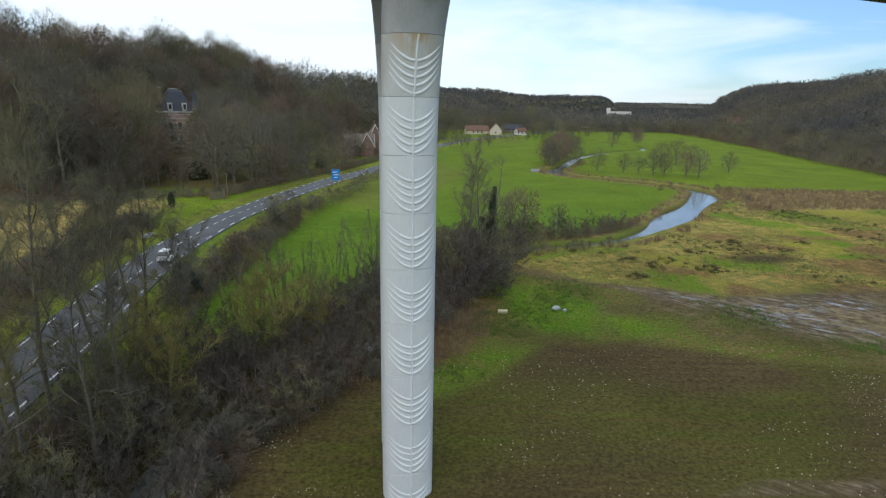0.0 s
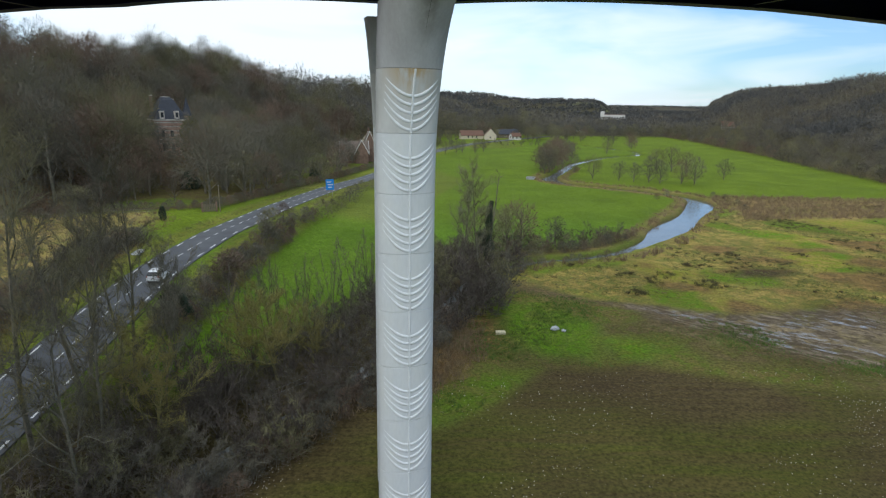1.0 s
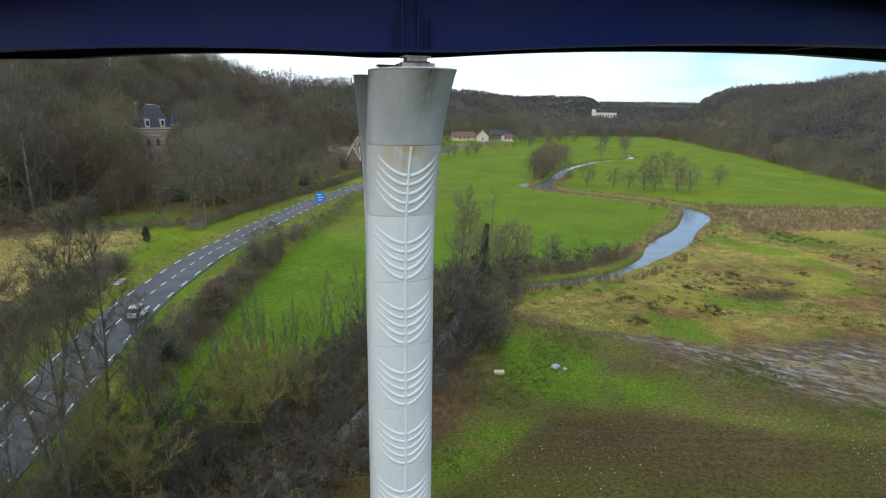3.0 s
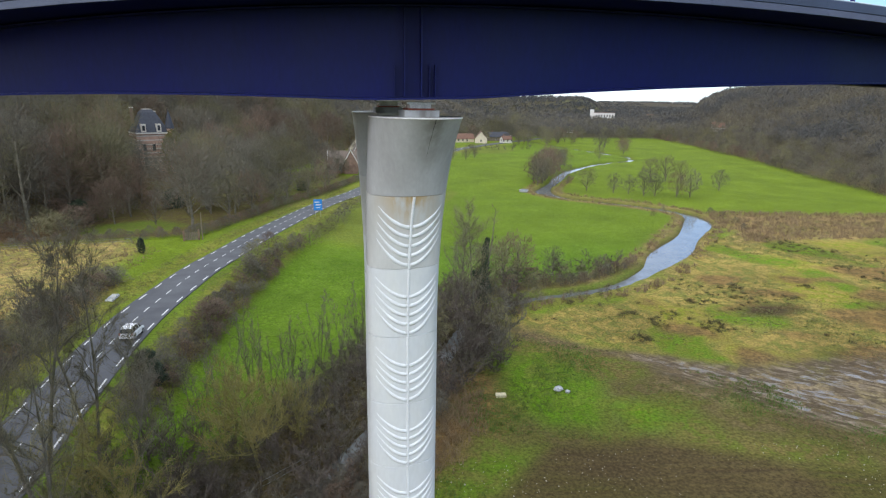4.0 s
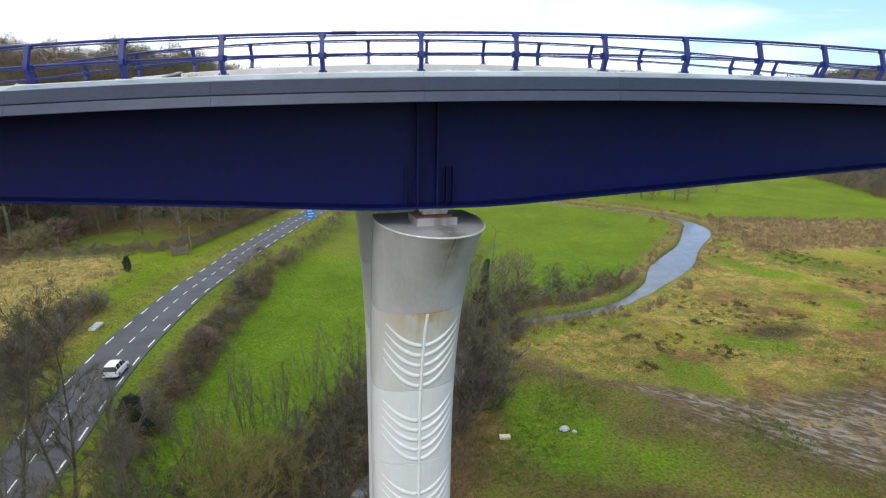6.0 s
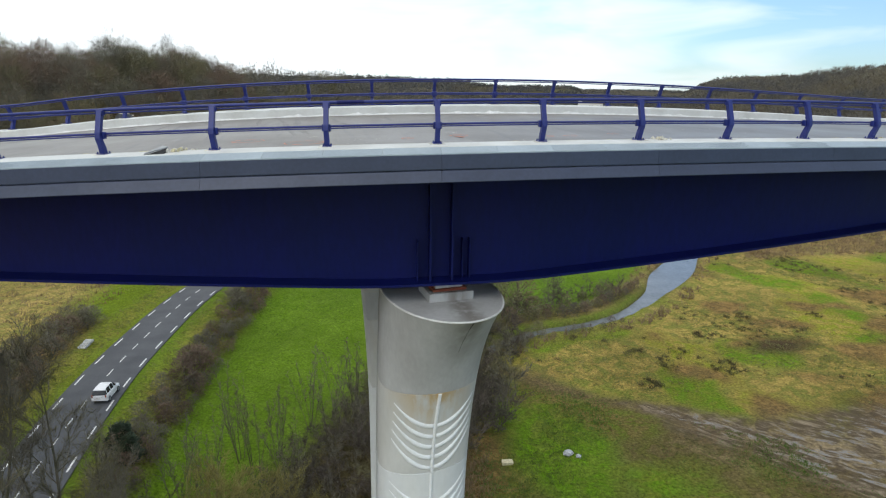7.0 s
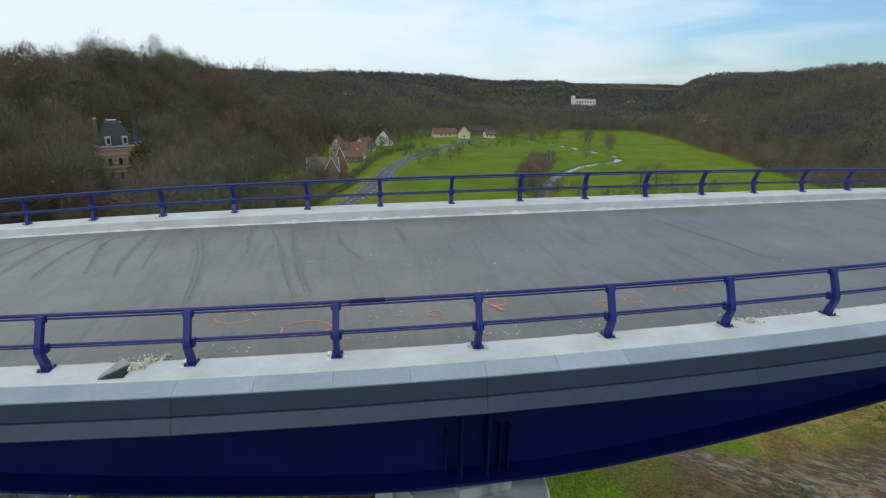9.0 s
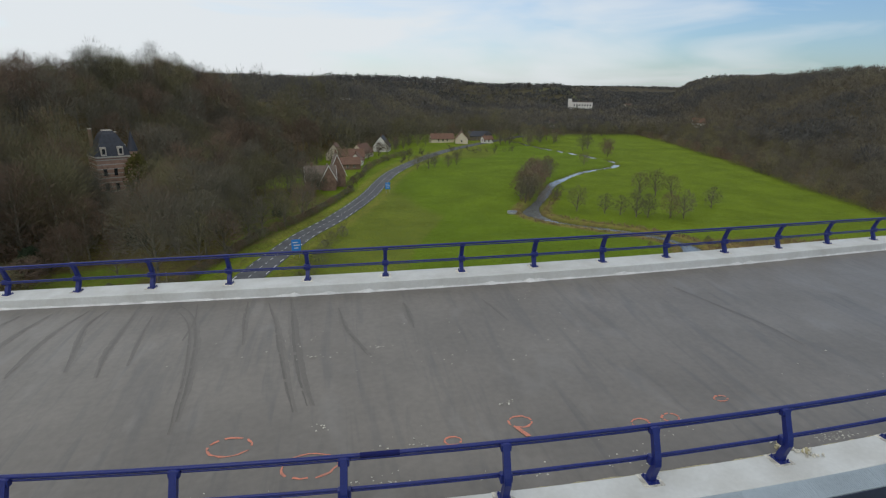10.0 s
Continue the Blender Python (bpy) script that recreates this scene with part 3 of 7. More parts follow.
    cover(MARSH, (0.125, 0.132, 0.034), marsh)
    cover(SLIME, (0.215, 0.180, 0.050), marsh * smooth(0.50, 0.62, n1 * 0.7 + n2 * 0.3))
    cover(GREEN, (0.110, 0.140, 0.018), marsh * smooth(0.60, 0.72, n4) * 0.9)
    cover((0.180, 0.118, 0.052), (0.105, 0.075, 0.034), marsh * smooth(0.54, 0.66, n3 * 0.6 + n2 * 0.4) * 0.95)
    cover(REED, (0.15, 0.11, 0.055), inside(X, Y, [(80, 92), (92, 124), (112, 122), (180, 112), (180, 86), (120, 93)], 7) * (0.6 + 0.4 * n2) * 0.95)
    cover((0.050, 0.036, 0.022), (0.062, 0.050, 0.026), np.clip(inside(X, Y, [(51, 51), (57, 50), (63, 52.5), (62, 55), (55, 54.5)], 2.0) * (0.75 + 0.8 * n2), 0, 1))
    strip = inside(X, Y, [(2, 9), (8, 12), (14, 18), (20, 18), (34, 14), (60, 8), (60, 20), (50, 27), (34, 38), (20, 47), (12, 48), (6, 38), (1, 26), (-1, 16)], 2.0) * east
    cover((0.080, 0.100, 0.018), (0.105, 0.088, 0.034), strip * 0.97)
    cover((0.095, 0.072, 0.040), (0.075, 0.078, 0.022), strip * smooth(0.46, 0.66, n1 * 0.5 + n2 * 0.5) * 0.85)
    cover(GREEN, (0.085, 0.135, 0.014), np.clip(inside(X, Y, [(13, 43), (19, 41), (23, 34), (20, 25), (15, 26), (12.5, 33)], 3) * (0.55 + 1.1 * n4), 0, 1) * east)
    cover(GREEN, (0.100, 0.135, 0.016), np.clip(inside(X, Y, [(22, 30), (30, 29), (29, 23.5), (22, 24)], 3) * (0.2 + 0.9 * n2), 0, 1))
    cover(GREEN, (0.085, 0.130, 0.014), inside(X, Y, [(1.5, 12), (9, 17.5), (13, 23), (9, 23), (1.5, 17)], 2.5) * 0.95 * (0.5 + 0.5 * n2))
    cover((0.100, 0.066, 0.036), (0.16, 0.11, 0.05), inside(X, Y, [(-1, 18), (3, 19), (8, 26), (12, 31), (13, 37), (9, 38), (4, 30)], 2.5) * (0.65 + 0.35 * n2) * east)
    field = inside(X, Y, [(-22, -50), (70, -50), (70, 12), (50, 13.5), (34, 18.5), (23, 23.5), (14.5, 23), (9, 18.0), (3.5, 13.5), (0, 16), (-1, 23), (-4, 20.5), (-9, 15), (-13, 8), (-15, 0)], 1.2) * east
    olive = np.clip(smooth(0.30, 0.60, n3 * 0.5 + n1 * 0.5) + 0.25, 0, 1)[..., None]
    bare = inside(X, Y, [(13.5, 22.5), (23, 23.5), (34, 18), (34, 13), (24, 12), (15, 19)], 3)[..., None]
    olive = olive * (1 - 0.85 * bare) * smooth(3, 11, ds)[..., None]
    fc = np.array((0.056, 0.041, 0.024)) * (1 - 0.35 * olive) + np.array(MOSSY) * 0.35 * olive
    fb = np.array((0.074, 0.056, 0.030)) * (1 - olive) + np.array((0.060, 0.067, 0.014)) * olive
    f3 = (field * 0.98)[..., None]
    C[:] = C * (1 - f3) + fc * f3
    B[:] = B * (1 - f3) + fb * f3
    R = np.maximum(R, field)
    # wheel-worn track that widens into a churned, puddled patch
    churn = inside(X, Y, [(30, 41), (38, 36), (47, 37), (62, 36), (66, 26), (58, 18), (47, 18.5), (40, 24), (35, 29), (30, 35)], 5)
    lane = np.clip(1.15 - dt / (1.5 + 1.0 * n2), 0, 1) * smooth(14, 20, Y)
    mud = np.clip(np.maximum(lane * smooth(0.16, 0.4, n2 * 0.6 + n1 * 0.4), churn * (0.55 + 0.6 * n2)), 0, 1) * np.where(near, 1, 0)
    cover(MUD, (0.072, 0.056, 0.038), mud * 0.92)
    cover(CLAY, (0.15, 0.125, 0.095), mud * smooth(0.55, 0.72, rough_noise((X * 0.74 - Y * 0.67) * 0.3, (X * 0.67 + Y * 0.74) * 1.6, 3.0, 12)) * 0.55)
    R = R * (1 - mud)
    pool = inside(X, Y, [(18.3, 0.9), (21.2, 2.1), (24.6, 2.2), (27.3, 1.7), (30.4, 2.2), (28.4, 0.0)], 1.5) * (0.6 + 0.8 * n2)
    wet = np.clip(pool * 1.3 + churn * (0.72 + 0.70 * n4) + 0.55 * lane * smooth(20, 26, X), 0, 1.25)
    cover((0.045, 0.038, 0.026), (0.05, 0.042, 0.03), np.clip(stream_cut(X, Y, ds) / 0.8, 0, 1) * (Y < 400) * 0.9)
    # ruts along the track
    Z = Z - 0.10 * np.clip(1 - np.abs(dt - 0.9) / 0.5, 0, 1) * (X > 16) * (Y > 14)
    C, B = C * (1.36, 1.28, 1.0), B * (1.36, 1.28, 1.0)
    nx, ny = len(xs), len(ys)
    me = bpy.data.meshes.new("ground")
    verts = np.stack([X, Y, Z], -1).reshape(-1, 3)
    i = np.arange((ny - 1) * (nx - 1))
    r, c = i // (nx - 1), i % (nx - 1)
    a = r * nx + c
    quads = np.stack([a, a + 1, a + nx + 1, a + nx], -1)
    me.vertices.add(len(verts))
    me.vertices.foreach_set("co", verts.ravel())
    me.loops.add(quads.size)
    me.loops.foreach_set("vertex_index", quads.ravel())
    me.polygons.add(len(quads))
    me.polygons.foreach_set("loop_start", np.arange(len(quads)) * 4)
    me.polygons.foreach_set("use_smooth", np.ones(len(quads), bool))
    me.update()
    col = me.attributes.new("cover", "FLOAT_COLOR", "POINT")
    col.data.foreach_set("color", np.concatenate([C.reshape(-1, 3), np.ones((len(verts), 1))], 1).ravel())
    col = me.attributes.new("cover_b", "FLOAT_COLOR", "POINT")
    col.data.foreach_set("color", np.concatenate([B.reshape(-1, 3), np.ones((len(verts), 1))], 1).ravel())
    w = me.attributes.new("row", "FLOAT", "POINT")
    w.data.foreach_set("value", R.ravel())
    w = me.attributes.new("wet", "FLOAT", "POINT")
    w.data.foreach_set("value", wet.ravel())
    me.materials.append(M_GROUND)
    return tagged(new("ground", me), "valley floor of grass, marsh, bare earth and mud", "ground", kind="structure")


build_ground()


def ribbon(line, half, z, lift=0.0):
    """A flat strip along a polyline, by its half width, with a rim that goes down."""
    d = np.gradient(line, axis=0)
    d = d / np.linalg.norm(d, axis=1)[:, None]
    nrm = np.stack([d[:, 1], -d[:, 0]], -1)
    bm = bmesh.new()
    rows = []
    for p, q in zip(line, nrm):
        zz = (float(terrain(*p)) if z is None else z) + lift
        a, b = p - q * half, p + q * half
        rows.append([(*a, zz - 0.25), (*a, zz), (*p, zz + (0.05 if z is None else 0)), (*b, zz), (*b, zz - 0.25)])
    return sweep(bm, rows, closed=False)


river = tagged(part("river", ribbon(STREAM_D, 5.0, -0.62), M_WATER), "shallow winding river reflecting the pale sky", "river", kind="structure")
road = tagged(part("road", ribbon(ROAD_D, 3.0, None), M_ASPHALT), "two-lane grey asphalt country road", "road", kind="structure")


def road_marks():
    """Dashed centre line and dashed edge lines, each dash a thin raised strip."""
    line = densify(ROAD, 1.0)
    seg = np.linalg.norm(np.diff(line, axis=0), axis=1)
    dist = np.concatenate([[0], np.cumsum(seg)])

    def at(s):
        return np.array([np.interp(s, dist, line[:, 0]), np.interp(s, dist, line[:, 1])])

    for off, w, length, pitch, start in ((0.0, 0.06, 1.6, 3.33, 88.9), (-2.58, 0.085, 2.1, 4.72, 91.7), (2.58, 0.085, 2.1, 4.76, 90.0)):
        s = start
        while s < min(dist[-1], 480):
            rows = []
            for u in np.linspace(s, s + length, 3):
                p, q = at(u), at(u + 0.5)
                d = (q - p) / np.linalg.norm(q - p)
                nr = np.array([d[1], -d[0]])
                z = float(terrain(*p)) + 0.014 + 0.05 * (1 - abs(off) / 3.0)
                rows.append([(*(p + nr * (off - w)), z), (*(p + nr * (off + w)), z)])
            bm = sweep(bmesh.new(), rows, closed=False)
            part("lane_mark", bm, M_LINE, road)
            s += pitch


road_marks()

# ---- viaduct ----
DECK_Z = 32.60
LO, HI = -19.0, 26.0


def deck_line(s):
    """Plan point, way and height of the near parapet at s metres along it: a curve that runs out into straights."""
    n = 32
    h = lambda u: -0.0317 + 0.0194 * u - 0.000107 * u * u - 0.0000109 * u ** 3
    clamp = lambda u: max(LO, min(HI, u))
    x, y = 0.01, 0.045
    for k in range(n):
        a = h(clamp(s * (k + 0.5) / n))
        x += math.cos(a) * s / n
        y += math.sin(a) * s / n
    c = clamp(s)
    z = 0.0268 * c - 0.0020 * c * c + 0.000019 * c ** 3 + (0.0268 - 0.0040 * c + 0.000057 * c * c) * 0.5 * (s - c)
    return x, y, z, h(c)


def deck_pt(s, v, w):
    """Point of the deck: s along the parapet, v inward from it, w above its kerb (the deck leans towards the near side)."""
    x, y, z, a = deck_line(s)
    return Vector((x - math.sin(a) * v, y + math.cos(a) * v, DECK_Z + z + w + (0.036 - 0.0006 * max(LO, min(HI, s))) * v))


def deck_frame(s, v=0.0, w=0.0):
    p, a = deck_pt(s, v, w), deck_line(s)[3]
    return Matrix.Translation(p) @ Matrix.Rotation(a, 4, "Z")


S_ALL = list(np.arange(-72, -20, 4.0)) + list(np.arange(-20, 26, 1.0)) + list(np.arange(26, 77, 4.0))
bridge = thing("viaduct_deck", "steel and concrete viaduct deck, navy girders, unfinished dark surface", "bridge")


def along(section, ss=None):
    return sweep(bmesh.new(), [[deck_pt(s, v, w) for v, w in (section(s) if callable(section) else section)] for s in (ss or S_ALL)])


def girder_depth(s):
    d = abs(s - 0.5)
    return 3.86 - 0.060 * max(0.0, d - 1.9) if d < 26 else 2.41


part("deck_slab", along([(0.30, -0.14), (9.48, -0.17), (9.48, -0.55), (8.3, -0.80), (2.0, -0.80), (-0.37, -0.52), (-0.37, -0.14)]), M_KERB, bridge)
# thin sheet added below the slab so that its underside is dark navy
part("soffit", along([(-0.36, -0.524), (2.0, -0.804), (8.3, -0.804), (9.47, -0.56), (9.47, -0.575), (8.3, -0.82), (2.0, -0.82), (-0.36, -0.54)]), M_NAVY, bridge, "navy soffit sheet under the slab")
part("deck_surface", along([(0.28, -0.136), (9.34, -0.166), (9.34, -0.10), (0.28, -0.07)]), M_DECK, bridge, "dark waterproof membrane with damp sweeps and dust")
part("kerb", along([(-0.38, -0.14), (-0.38, -0.012), (-0.36, 0.0), (0.27, 0.0), (0.30, -0.02), (0.30, -0.14)]), M_KERB, bridge, "new pale concrete kerb")
part("kerb", along([(9.28, -0.12), (9.30, 0.18), (9.33, 0.20), (10.16, 0.20), (10.18, 0.18), (10.18, -0.40), (9.28, -0.40)]), M_KERB, bridge, "new pale concrete kerb")
for v0 in (1.75, 8.2):
    g = part("girder", along(lambda s: [(v0 - 0.5, -0.80), (v0 + 0.5, -0.80), (v0 + 0.5, -0.84), (v0 + 0.03, -0.84), (v0 + 0.03, 0.07 - girder_depth(s)), (v0 + 0.55, 0.07 - girder_depth(s)),
                                        (v0 + 0.55, -girder_depth(s)), (v0 - 0.55, -girder_depth(s)), (v0 - 0.55, 0.07 - girder_depth(s)), (v0 - 0.03, 0.07 - girder_depth(s)), (v0 - 0.03, -0.84), (v0 - 0.5, -0.84)]), M_NAVY, bridge, "deep navy plate girder, haunched at the pier")
    for s, low in ((-0.32, 0.0), (0.02, 1.0), (0.62, 1.0), (0.92, 0.0), (1.12, 0.0)):
        d = girder_depth(s)
        top = -0.84 if low else -d + 1.15
        bm = bmesh.new()
        w = 0.06 if low else 0.03
        for side in (-1, 1):
            rows = [[deck_pt(s + e, v0 + side * a, z) for a, z in ((0.03, -d + 0.07), (0.40 if low else 0.28, -d + 0.07), (0.40 if low else 0.28, top), (0.03, top))] for e in (-w / 2, w / 2)]
            sweep(bm, rows)
        part("stiffener", bm, M_NAVY, g)
for s in (-24, -12, 0.3, 12, 24, -36, 36, 48, -48):
    a, b = deck_pt(s, 1.8, -1.9), deck_pt(s, 8.15, -1.9)
    bm = bmesh.new()
    m = Matrix.Translation((a + b) / 2) @ Matrix.Rotation(deck_line(s)[3], 4, "Z")
    box(bm, 0, 0, 0, 0.03, (b - a).length, 0.9, m)
    box(bm, 0, 0, 0.46, 0.35, (b - a).length, 0.03, m)
    box(bm, 0, 0, -0.46, 0.35, (b - a).length, 0.03, m)
    part("cross_beam", bm, M_NAVY, bridge)

# sheet cornice and grating over it, panel by panel
CORN = [(-0.70, -0.115), (-0.745, -0.13), (-0.775, -0.43), (-0.735, -0.442), (-0.735, -0.454), (-0.785, -0.466), (-0.895, -0.685), (-0.895, -0.70), (-0.78, -0.70), (-0.70, -0.48), (-0.67, -0.15)]
GRAT = [(-0.385, -0.012), (-0.725, -0.102), (-0.725, -0.125), (-0.385, -0.04)]


def panels(name, section, mtl, length, gap, lo, hi, label=""):
    s = lo
    while s < hi:
        k = 3 if abs(s) < 22 else 2
        part(name, along(section, list(np.linspace(s + gap / 2, s + length - gap / 2, k))), mtl, bridge, label)
        s += length


panels("cornice_panel", CORN, M_CORNICE, 5.0, 0.006, -70, 75)


def grating(s0, length, bars):
    """A grating panel: a thin tray with raised cross bars and two long edges."""
    bm = along(GRAT, [s0 + 0.003, s0 + length - 0.003])
    if bars:
        n = int(length / 0.04)
        for k in range(n):
            a = s0 + 0.02 + k * (length - 0.04) / n
            sweep(bm, [[deck_pt(u, v, w) for v, w in ((-0.41, -0.018), (-0.70, -0.095), (-0.70, -0.091), (-0.41, -0.014))] for u in (a, a + 0.02)])
    part("grating_panel", bm, M_GRATE, bridge)


for k in range(-28, 34):
    grating(1.25 * k, 1.25, -9 <= k <= 7 and k % 5 != 1)


def ragged(name, v, w, reach, rise, mtl, label, seed, lo=-30, hi=34):
    """A ragged fillet along a kerb's foot."""
    rng = np.random.default_rng(seed)
    bm = bmesh.new()
    rows = []
    for s in np.arange(lo, hi, 0.21):
        e = rng.uniform(0.45, 1.0) * (1.6 if rng.uniform() < 0.08 else 1)
        rows.append([deck_pt(s, v, w), deck_pt(s, v, w + rise * e), deck_pt(s, v + reach * 0.3 * e, w + rise * 0.9 * e), deck_pt(s, v + reach * e, w)])
    part(name, sweep(bm, rows), mtl, bridge, label)


ragged("membrane_upstand", 9.295, -0.100, -0.05, 0.075, M_LINE, "ragged white edge of the deck sheet", 1)
ragged("mortar_line", 0.295, -0.075, 0.05, 0.085, M_MORTAR, "rough yellowish mortar along the kerb", 2)
FARC = [(9.76 - v, w + 0.20) for v, w in CORN]
panels("cornice_panel", FARC, M_CORNICE, 5.0, 0.006, -70, 75)


def build_rail(v0, flip, lo, hi, label, s_off=0.0):
    """A parapet rail: posts at an even pitch, a double top rail and a double middle rail."""
    rail = thing("bridge_railing", label, "railing", "railings of the viaduct")
    sg = -1 if flip else 1
    prof = rail_post_profile()
    pitch = 2.9475 if flip else 2.48
    bm = bmesh.new()
    for off, hw in ((0.0, 0.055), ):
        rows = [[Vector((e, sg * y, z)) for y, z in prof] for e in (-hw, -hw + 0.012, hw - 0.012, hw)]
        ins = [Vector((0, sg * 0.02, 0.3))]
        rows[0] = [p.lerp(Vector((p.x, sg * 0.03, 0.5)), 0.02) for p in rows[0]]
        rows[3] = [p.lerp(Vector((p.x, sg * 0.03, 0.5)), 0.02) for p in rows[3]]
        sweep(bm, rows)
    bmesh.ops.recalc_face_normals(bm, faces=bm.faces)
    post_me = bpy.data.meshes.new("post")
    bm.to_mesh(post_me)
    bm.free()
    post_me.materials.append(M_RAIL)
    bm = bmesh.new()
    box(bm, 0, sg * 0.10, 0.012, 0.20, 0.26, 0.024, bevel=0.004)
    for a in (-1, 1):
        for b in (-1, 1):
            tube(bm, [(a * 0.075, sg * 0.10 + b * 0.1, 0.02), (a * 0.075, sg * 0.10 + b * 0.1, 0.06)], 0.016, 6)
    base_me = bpy.data.meshes.new("base_plate")
    bm.to_mesh(base_me)
    bm.free()
    base_me.materials.append(M_RAIL)
    bm = bmesh.new()
    box(bm, 0, sg * 0.08, 0.413, 0.20, 0.12, 0.16, bevel=0.02)
    knee_me = bpy.data.meshes.new("knee_bracket")
    bm.to_mesh(knee_me)
    bm.free()
    knee_me.materials.append(M_RAIL)
    bm = bmesh.new()
    box(bm, 0, sg * 0.17, 0.892, 0.17, 0.10, 0.12, bevel=0.02)
    top_me = bpy.data.meshes.new("top_bracket")
    bm.to_mesh(top_me)
    bm.free()
    top_me.materials.append(M_RAIL)
    pad = bmesh.new()
    box(pad, 0, sg * 0.10, -0.002, 0.36, 0.34, 0.02, bevel=0.008)
    pad_me = bpy.data.meshes.new("grout_pad")
    pad.to_mesh(pad_me)
    pad.free()
    pad_me.materials.append(M_RUBBLE)
    k = lo
    while k <= hi:
        m = deck_frame(pitch * k + s_off, v0, 0.20 if flip else 0.0)
        p = part("post", post_me, None, rail)
        p.matrix_world = m
        for nm, me in (("base_plate", base_me), ("knee_bracket", knee_me), ("top_bracket", top_me), ("grout_pad", pad_me)):
            part(nm, me, None, p)
        k += 1
    zz = 0.20 if flip else 0.0
    for (dv, dz, r, nm) in ((0.21, 0.945, 0.036, "top_rail"), (0.21, 0.878, 0.018, "top_rail_lip"), (0.13, 0.437, 0.026, "middle_rail"), (0.13, 0.389, 0.015, "middle_rail_lip")):
        bm = bmesh.new()
        ss = [s + s_off for s in np.arange(pitch * lo - 0.6, pitch * hi + 0.6, pitch / 2)]
        tube(bm, [deck_pt(s, v0 + sg * dv, zz + dz) for s in ss], r, 8)
        for f in bm.faces:
            f.smooth = True
        part(nm, bm, M_RAIL, rail)
    return rail


def rail_post_profile():
    return [(0.17, 0.02), (0.14, 0.14), (0.05, 0.34), (0.06, 0.46), (0.23, 0.96), (0.13, 0.96), (-0.05, 0.48), (-0.07, 0.36), (0.01, 0.13), (0.03, 0.02)]


build_rail(0.03, False, -16, 18, "blue painted steel bridge railing with bent posts")
build_rail(9.89, True, -14, 15, "blue painted steel bridge railing on the far kerb", -1.668)


# pier: two columns with rounded, flared noses
SLIM = [0.0]


def column_half(z):
    """Half width and nose depth of the column at a height."""
    f = max(0.0, (z - 19.8) / 8.4) ** 2.1
    return 1.43 - SLIM[0] + (0.22 + SLIM[0]) * f, 0.95 + 2.0 * max(0.0, (z - 19.8) / 8.4) ** 4.2


def column_lean(z):
    """Sideways shift of the column's head."""
    return 0.40 * max(0.0, (z - 19.8) / 8.4) ** 2.1 if SLIM[0] == 0 else 0.0


def column_ring(z, n=36):
    a, b = column_half(z)
    pts = [(-a, 0.0)]
    for k in range(1, n):
        t = math.pi * k / n
        pts.append((-a * math.cos(t), -b * math.sin(t) ** 0.8))
    pts += [(a, 0.0), (a * 0.94, 0.75), (-a * 0.94, 0.75)]
    return pts


def surface_y(x, z):
    """Front of the column at a breadth and height."""
    a, b = column_half(z)
    c = max(-1.0, min(1.0, x / a))
    return -b * (1 - c * c) ** 0.4


JOINTS = [28.2, 25.35, 22.5, 19.7, 16.8, 13.87, 10.9, 7.9, 4.85, 1.8, -1.2]


def build_column(parent, m):
    for i in range(len(JOINTS) - 1):
        top, low = JOINTS[i], JOINTS[i + 1]
        zs = [low + 0.006, low + 0.018, low + 0.024] + list(np.linspace(low + 0.25, top - 0.25, 6)) + [top - 0.024, top - 0.018, top - 0.006]
        bm = bmesh.new()
        rows = []
        for z in zs:
            inset = 0.982 if z in (zs[0], zs[-1]) and i else 1.0
            rows.append([Vector((x * inset + column_lean(z), y * inset, z)) for x, y in column_ring(z)])
        sweep(bm, rows)
        for f in bm.faces:
            f.smooth = abs(f.normal.z) < 0.5 and len(f.verts) == 4
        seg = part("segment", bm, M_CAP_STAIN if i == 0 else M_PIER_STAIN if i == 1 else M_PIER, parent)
        seg.matrix_world = m
        if i == 0:
            continue
        ribs = bmesh.new()
        for k in range(5):
            z0 = low + 0.16 + k * 0.375
            for sd in (-1, 1):
                pts, rad = [], []
                for u in np.linspace(0.04, 1.0, 14):
                    x = sd * u * 1.22
                    z = min(z0 + (0.80 + 0.06 * (4 - k)) * u ** 2.0, top - 0.03)
                    r = 0.100 * (1 - 0.85 * max(0, u - 0.5) / 0.5)
                    pts.append((x + column_lean(z), surface_y(x, z) + 0.55 * r, z))
                    rad.append(r)
                tube(ribs, pts, rad, 8)
        for f in ribs.faces:
            f.smooth = True
        part("rib_relief", ribs, M_PIER_RIB, seg)
        bm = bmesh.new()
        tube(bm, [(column_lean(z), surface_y(0, z) + 0.012, z) for z in np.linspace(low + 0.02, top - 0.02, 7)], 0.058, 8)
        part("seam_rib", bm, M_PIER_RIB, seg)


